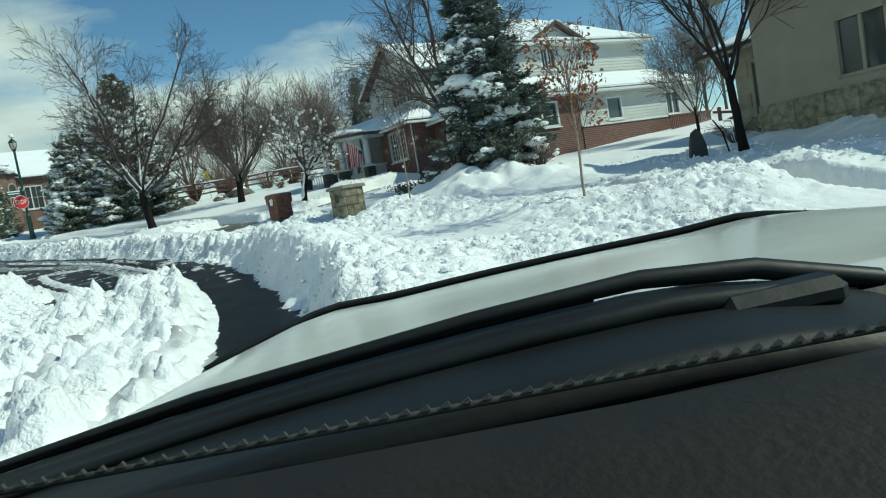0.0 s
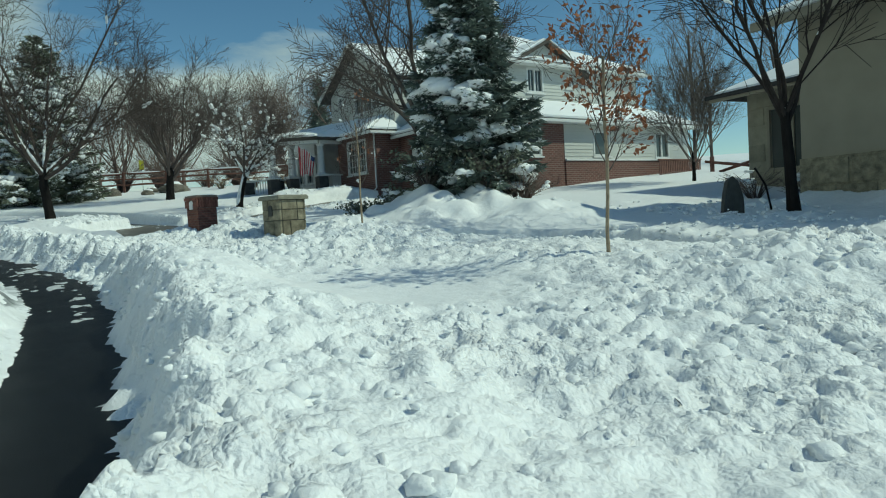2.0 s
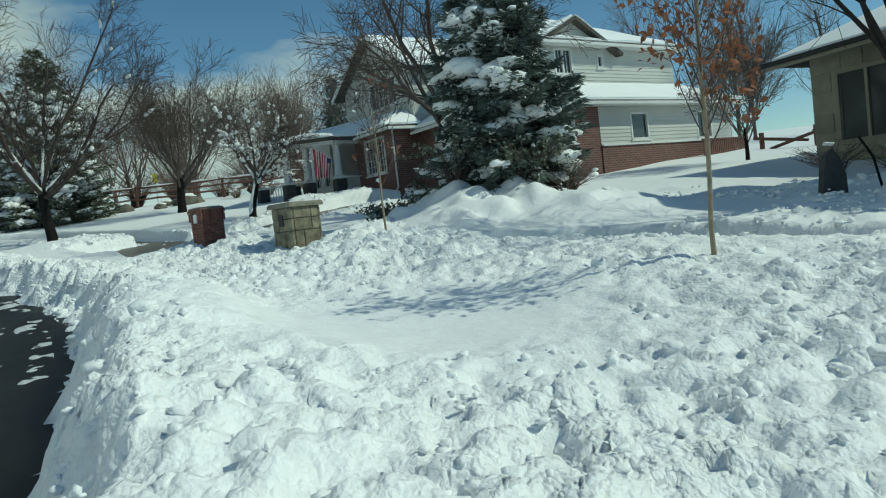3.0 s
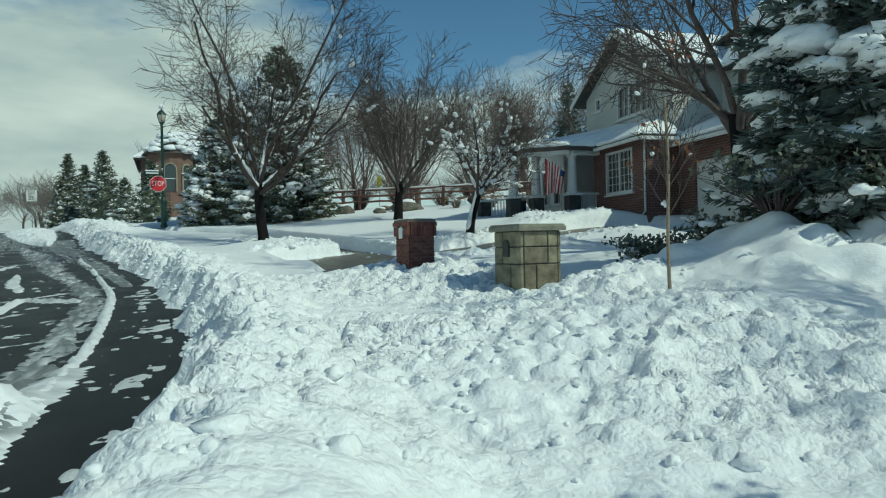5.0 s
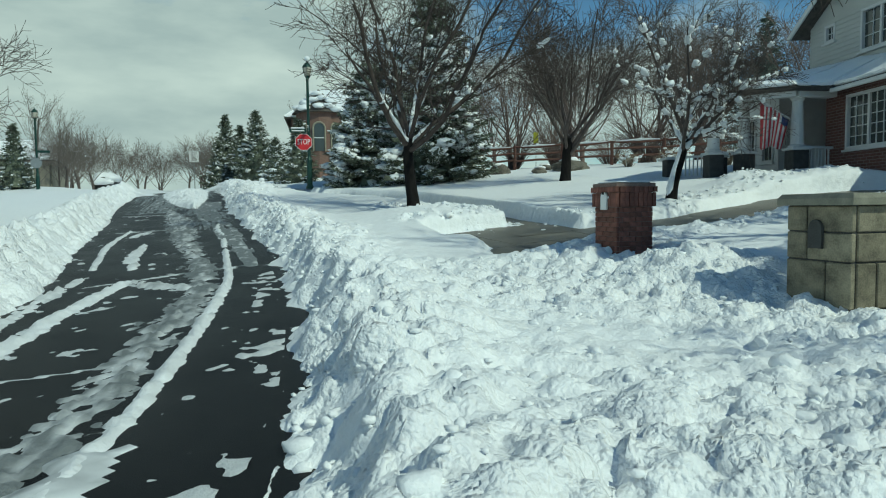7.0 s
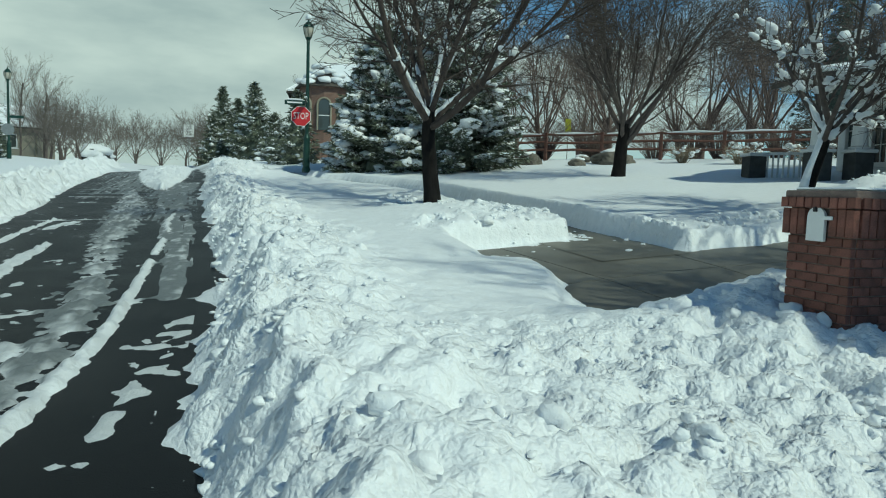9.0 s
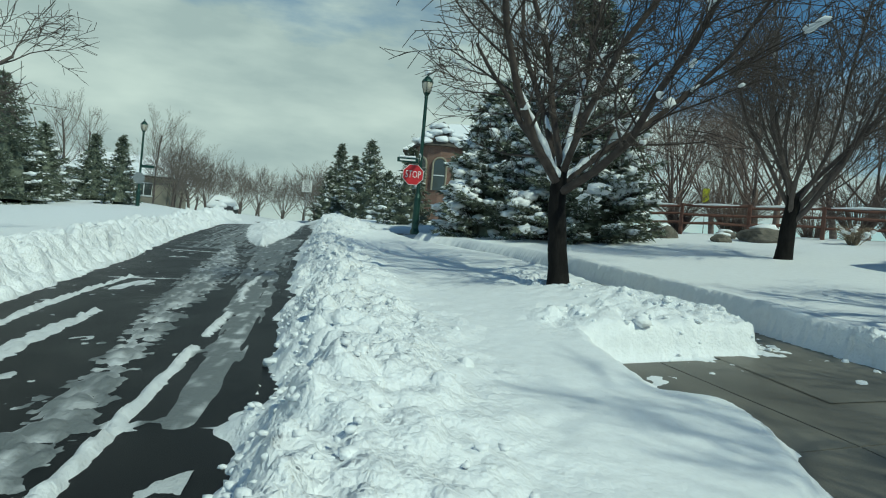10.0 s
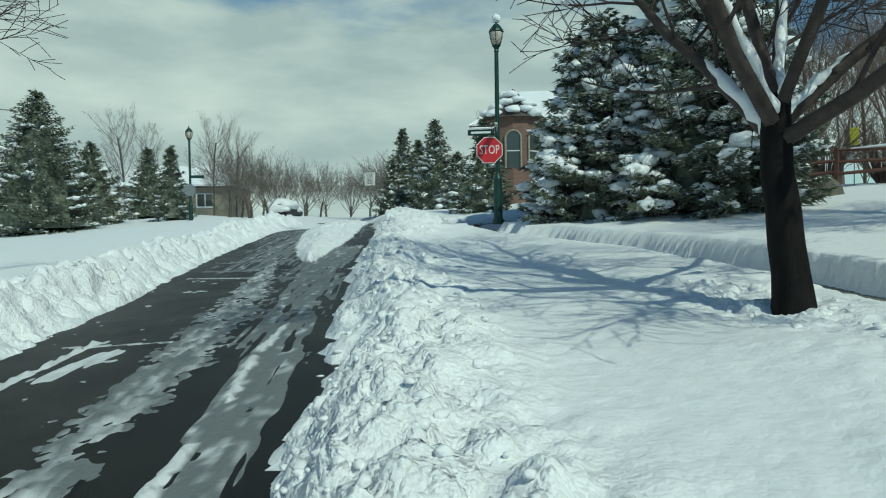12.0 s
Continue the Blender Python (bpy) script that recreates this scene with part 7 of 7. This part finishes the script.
# dark pointed garden stone with a stick leaning beside it
bm = bmesh.new()
prof = [(-0.42, 0), (0.42, 0), (0.40, 0.45), (0.22, 0.85), (0.0, 1.02), (-0.16, 0.95), (-0.30, 0.6)]
a = [bm.verts.new((x, -0.12, z)) for x, z in prof]; b = [bm.verts.new((x * 0.85, 0.14, z * 0.94)) for x, z in prof]
bm.faces.new(a); bm.faces.new(b[::-1])
for i in range(len(prof)):
    bm.faces.new((a[(i + 1) % len(prof)], a[i], b[i], b[(i + 1) % len(prof)]))
gs = part("garden_stone", bm, DARK_STONE, None)
gs.matrix_world = pose(7.3, 26.5, 1.55, 0, 0, 12) @ Matrix.Diagonal((0.6, 0.6, 0.8, 1))
tagged(gs, "dark upright pointed garden stone in snow", "stone")
st = Tubes()
st.add([(7.75, 26.4, 2.5), (7.95, 26.38, 2.15), (8.05, 26.35, 1.6)], [0.02, 0.022, 0.022], 5)
tagged(st.mesh("leaning_stick", BARK), "thin dark bent stick stuck in the snow", "stick")

# picket screen at the end of the side wall
ps = empty("picket_screen", pose(2.562, 39.121, 0, 0, 0, 34), "dark red picket screen against the brick plinth", "fence")
for k in range(24):
    x = 11.25 + k * 0.14
    part("picket", box_bm((x, -0.75, 2.6), (x + 0.10, -0.72, 3.95), 0.006), FENCE_RED, ps)
part("top_rail", box_bm((11.2, -0.78, 3.93), (14.6, -0.68, 4.0), 0.008), FENCE_RED, ps)


# ---- flag on the porch post ----
RED_CLOTH = material("red_cloth", (0.42, 0.05, 0.06), 0.8, scale=9, amount=0.2, bump=0.1)
WHITE_CLOTH = material("white_cloth", (0.62, 0.60, 0.58), 0.8, scale=9, amount=0.1, bump=0.1)
BLUE_CLOTH = material("blue_cloth", (0.03, 0.045, 0.13), 0.8, scale=9, amount=0.2, bump=0.1)


def porch_flag():
    base = Vector((2.562, 39.121, 0))
    rot = Matrix.Rotation(radians(34), 4, "Z")
    f = empty("flag", Matrix.Translation(base) @ rot, "red and white striped flag hanging from a slanted pole", "flag")
    t = Tubes()
    t.add([(-1.55, 9.35, 4.95), (-2.35, 10.05, 5.75)], [0.016, 0.014], 6)
    t.mesh("pole", TRIM, f, "white slanted flag pole")
    n, m = 14, 26
    V, F, M = [], [], []
    for j in range(m + 1):
        for i in range(n + 1):
            a, b = i / n, j / m
            px_ = -2.35 + 0.62 * a * (1 - 0.25 * b)
            py_ = 10.05 - 0.52 * a * (1 - 0.25 * b)
            fold = 0.085 * math.sin(a * 13 + b * 2.0) * (0.4 + b)
            V.append((px_ + fold * 0.6, py_ + fold * 0.8, 5.72 - 0.6 * a * (1 - b) - 1.45 * b - 0.06 * math.sin(a * 9)))
    for j in range(m):
        for i in range(n):
            k = j * (n + 1) + i
            F.append((k, k + 1, k + n + 2, k + n + 1))
            M.append(2 if (j < 6 and i >= 11) else int(i * 13 / n) % 2)
    cloth = link_mesh("cloth", V, F, RED_CLOTH, f, "red and white striped cloth with a dark blue corner", True, mats=[RED_CLOTH, WHITE_CLOTH, BLUE_CLOTH], mat_index=M)
    sm = cloth.modifiers.new("thickness", "SOLIDIFY"); sm.thickness = 0.006
    return f


porch_flag()


# ---- parked car under snow, far along the road ----
def snowed_car():
    x, y = -66.3, 64.0
    c = empty("parked_car", pose(x, y, float(lie(x, y)) - 0.05, 0, 0, 40), "parked dark car with a thick cover of snow", "car")
    bm = bmesh.new()
    prof = [(-2.2, 0.35), (2.2, 0.35), (2.25, 0.7), (2.0, 0.95), (1.0, 1.02), (0.45, 1.45), (-1.2, 1.48), (-1.9, 1.0), (-2.25, 0.85)]
    a = [bm.verts.new((-0.88, yy, zz)) for yy, zz in prof]; b = [bm.verts.new((0.88, yy, zz)) for yy, zz in prof]
    bm.faces.new(a); bm.faces.new(b[::-1])
    for i in range(len(prof)):
        bm.faces.new((a[(i + 1) % len(prof)], a[i], b[i], b[(i + 1) % len(prof)]))
    bmesh.ops.bevel(bm, geom=bm.edges[:], offset=0.06, segments=2, affect="EDGES")
    part("body", bm, BLACK_SIGN, c, "dark body")
    part("windscreen", box_bm((-0.72, -1.92, 1.02), (0.72, -1.86, 1.38), 0.01), GLASS, c)
    cl = Clumps(random.Random(6), 3, 3)
    cl.add((0, -0.35, 1.30), (1.12, 1.85, 0.62), 0)
    cl.add((0, 1.5, 0.95), (1.05, 1.1, 0.42), 0)
    cl.add((0, -1.9, 0.9), (1.0, 0.8, 0.42), 0)
    cl.mesh("snow_cover", SNOW, c, "thick white snow on roof and bonnet")
    for sx in (-0.8, 0.8):
        for sy in (-1.35, 1.35):
            bm = bmesh.new()
            lathe(bm, [(0.2, -0.1), (0.33, -0.09), (0.33, 0.09), (0.2, 0.1)], 14)
            w = part("wheel", bm, BLACK_SIGN, c)
            w.matrix_local = pose(sx, sy, 0.33, 0, 90, 0)
    return c


snowed_car()


# ---- the white car in which the drive begins, at its first place; the windscreen opening is empty ----
CAR_WHITE = material("pearl_white_car_paint", (0.66, 0.68, 0.65), 0.16, scale=2.0, amount=0.06, bump=0.0, spec=0.5)
BLACK_TRIM = material("black_plastic_trim", (0.0075, 0.009, 0.010), 0.55, scale=8, amount=0.3, bump=0.1)
DASH = material("dark_grey_dashboard", (0.0105, 0.0095, 0.009), 0.8, scale=14, amount=0.3, bump=0.25, fine=140)
TYRE = material("tyre_rubber", (0.02, 0.02, 0.02), 0.8, scale=10, amount=0.3, bump=0.2)
HEADLIGHT = material("headlight_lens", (0.45, 0.46, 0.47), 0.12, scale=8, amount=0.2, bump=0.0)


def sheet(name, fn, nu, nv, mat, parent, label="", thick=0.02):
    V = [fn(i / nu, j / nv) for j in range(nv + 1) for i in range(nu + 1)]
    F = [(j * (nu + 1) + i, j * (nu + 1) + i + 1, (j + 1) * (nu + 1) + i + 1, (j + 1) * (nu + 1) + i) for j in range(nv) for i in range(nu)]
    o = link_mesh(name, V, F, mat, parent, label, True)
    md = o.modifiers.new("thickness", "SOLIDIFY")
    md.thickness, md.offset = thick, -1
    return o


def first_car():
    gz = 0.14
    c = empty("car", pose(1.50, 8.78, gz - 0.02, 0, -3, 2), "white car with black wipers standing on the snowy lane", "car")
    cx, half = 0.15, 1.0

    def hood_z(x, y):
        u = (x - cx) / half
        return 1.385 - 0.045 * (y - 0.8) - 0.08 * max(0, y - 1.5) ** 2 - 0.035 * u * u - 0.07 * abs(u) ** 5 + 0.018 * math.exp(-((abs(u) - 0.62) / 0.12) ** 2)

    def hood(a, b):
        x = cx + half * (2 * a - 1)
        y = 0.72 + (1.38 - 0.26 * (2 * a - 1) ** 2) * b
        return (x, y, hood_z(x, y))
    sheet("hood", hood, 30, 16, CAR_WHITE, c, "glossy white hood")

    def deflector(a, b):
        x = cx + half * 0.97 * (2 * a - 1)
        y = 0.72 + (1.38 - 0.26 * (2 * a - 1) ** 2) * (0.985 + 0.03 * b)
        return (x, y, hood_z(x, y) + 0.022 - 0.03 * b)
    sheet("hood_edge_strip", deflector, 26, 2, BLACK_TRIM, c, "black strip along the hood's front edge", 0.008)
    def crest(x):
        return 1.452 - (0.11 * (x - 0.08) ** 2 if x < 0.08 else min(0.075, 0.9 * (x - 0.08) ** 2))

    def cowl(a, b):
        x = cx - 0.92 + 1.84 * a
        top = crest(x) - 0.005 - 0.018 * (1 - b)
        return (x, 0.43 + 0.33 * b, top + (1.365 - top) * max(0, (b - 0.62) / 0.38) ** 1.4)
    sheet("cowl", cowl, 26, 10, BLACK_TRIM, c, "black plastic cowl below the windscreen", 0.03)
    for xs, ya, drop in (((-0.55, -0.33, -0.06, 0.095, 0.20, 0.31), 0.62, 0.0), ((-0.80, -0.55, -0.25, -0.02, 0.10, 0.18), 0.54, 0.012)):
        w = Tubes()
        w.add([(x, ya, crest(x) - drop) for x in xs], [0.004, 0.006, 0.007, 0.009, 0.010, 0.010], 8)
        arm = w.mesh("wiper", BLACK_TRIM, c, "black windscreen wiper")
        w = Tubes()
        w.add([(x - 0.04, ya + 0.03, crest(x) - drop - 0.012) for x in xs[:4]], [0.005, 0.007, 0.007, 0.006], 6)
        w.mesh("wiper_blade", BLACK_TRIM, arm)
        part("wiper_pivot", box_bm((xs[-1] - 0.05, ya - 0.02, crest(xs[-1]) - 0.03), (xs[-1] + 0.05, ya + 0.02, crest(xs[-1]) - 0.004), 0.009), BLACK_TRIM, arm)
    strip = Tubes()
    strip.add([(-0.50 + 0.1 * k, 0.424, 1.4305 - 0.033 * (-0.50 + 0.1 * k)) for k in range(10)], [0.0026] * 10, 5)
    strip = strip.mesh("vent_strip", DARK_STONE, c, "grey toothed strip along the windscreen's foot")
    tooth = None
    for k in range(60):
        x = -0.46 + 0.0132 * k
        if tooth is None:
            bm = bmesh.new()
            v = [bm.verts.new(q) for q in ((-0.004, -0.0015, 0), (0.004, -0.0015, 0), (0.002, -0.0015, 0.0034), (-0.004, 0.0015, 0), (0.004, 0.0015, 0), (0.002, 0.0015, 0.0034))]
            for f in ((0, 1, 2), (3, 5, 4), (0, 3, 4, 1), (1, 4, 5, 2), (2, 5, 3, 0)):
                bm.faces.new([v[i] for i in f])
            tooth = part("tooth", bm, DARK_STONE, strip)
            o = tooth
        else:
            o = new("tooth", tooth.data)
            o.parent = strip
        o.matrix_local = pose(x, 0.422, 1.4325 - 0.033 * x)
    part("windscreen_seal", box_bm((-0.75, 0.36, 1.38), (0.95, 0.43, 1.412), 0.006), BLACK_SIGN, c, "black rubber seal")

    def dash(a, b):
        x = cx - 0.86 + 1.72 * a
        return (x, 0.06 + 0.31 * b, 1.29 + (1.432 - 0.03 * x - 1.29) * b ** 0.6)
    sheet("dashboard", dash, 16, 8, DASH, c, "dark grey dashboard top", 0.05)
    part("dashboard_face", box_bm((cx - 0.82, 0.08, 0.80), (cx + 0.82, 0.16, 1.27), 0.03), DASH, c)
    for s in (-1, 1):
        x = cx + s * half
        bm = bmesh.new()
        prof = [(-3.0, 0.42), (2.02, 0.42), (2.10, 0.75), (1.98, 1.18), (0.75, 1.30), (0.60, 1.33), (-2.9, 1.30), (-3.05, 0.9)]
        a = [bm.verts.new((x, yy, zz)) for yy, zz in prof]; b = [bm.verts.new((x - s * 0.06, yy, zz)) for yy, zz in prof]
        bm.faces.new(a if s < 0 else a[::-1]); bm.faces.new(b[::-1] if s < 0 else b)
        for i in range(len(prof)):
            q = (a[(i + 1) % len(prof)], a[i], b[i], b[(i + 1) % len(prof)])
            bm.faces.new(q if s < 0 else q[::-1])
        part("body_side", bm, CAR_WHITE, c, "white body side")
        t = Tubes()
        t.add([(cx + s * 0.88, 0.55, 1.33), (cx + s * 0.80, 0.15, 1.66), (cx + s * 0.72, -0.25, 1.92)], [0.045] * 3, 6)
        t.mesh("windscreen_pillar", CAR_WHITE, c)
        t = Tubes()
        t.add([(cx + s * 0.90, -2.8, 1.30), (cx + s * 0.74, -2.5, 1.90)], [0.06, 0.06], 6)
        t.mesh("rear_pillar", CAR_WHITE, c)
        for yy in (1.25, -2.05):
            bm = bmesh.new()
            lathe(bm, [(0.22, -0.12), (0.36, -0.11), (0.38, -0.06), (0.38, 0.06), (0.36, 0.11), (0.22, 0.12)], 22)
            w = part("wheel", bm, TYRE, c, "black winter tyre")
            w.matrix_local = pose(cx + s * 0.90, yy, 0.38, 0, 90, 0)
            bm = bmesh.new()
            lathe(bm, [(0.05, 0.09), (0.20, 0.10), (0.23, 0.13), (0.23, -0.10)], 14)
            part("rim", bm, GREY_METAL, w)
        part("headlight", box_bm((x - s * 0.28 - 0.14, 1.90, 0.92), (x - s * 0.28 + 0.14, 2.07, 1.10), 0.04), HEADLIGHT, c)
    part("front_bumper", box_bm((cx - 0.90, 1.92, 0.40), (cx + 0.90, 2.16, 0.85), 0.06), CAR_WHITE, c)
    part("grille", box_bm((cx - 0.42, 1.98, 0.86), (cx + 0.42, 2.08, 1.14), 0.03), BLACK_TRIM, c)
    part("roof", box_bm((cx - 0.74, -2.6, 1.90), (cx + 0.74, -0.22, 1.96), 0.03), CAR_WHITE, c, "white roof")
    part("tailgate", box_bm((cx - 0.90, -3.1, 0.45), (cx + 0.90, -3.0, 1.32), 0.03), CAR_WHITE, c)
    part("floor_pan", box_bm((cx - 0.88, -3.0, 0.30), (cx + 0.88, 2.0, 0.42)), BLACK_TRIM, c)
    for sx in (-0.4, 0.4):
        bm = bmesh.new()
        box(bm, (cx + sx - 0.25, -1.15, 0.42), (cx + sx + 0.25, -0.62, 0.72), 0.05)
        box(bm, (cx + sx - 0.24, -1.25, 0.72), (cx + sx + 0.24, -1.08, 1.35), 0.05)
        part("seat", bm, DASH, c)
    return c


first_car()
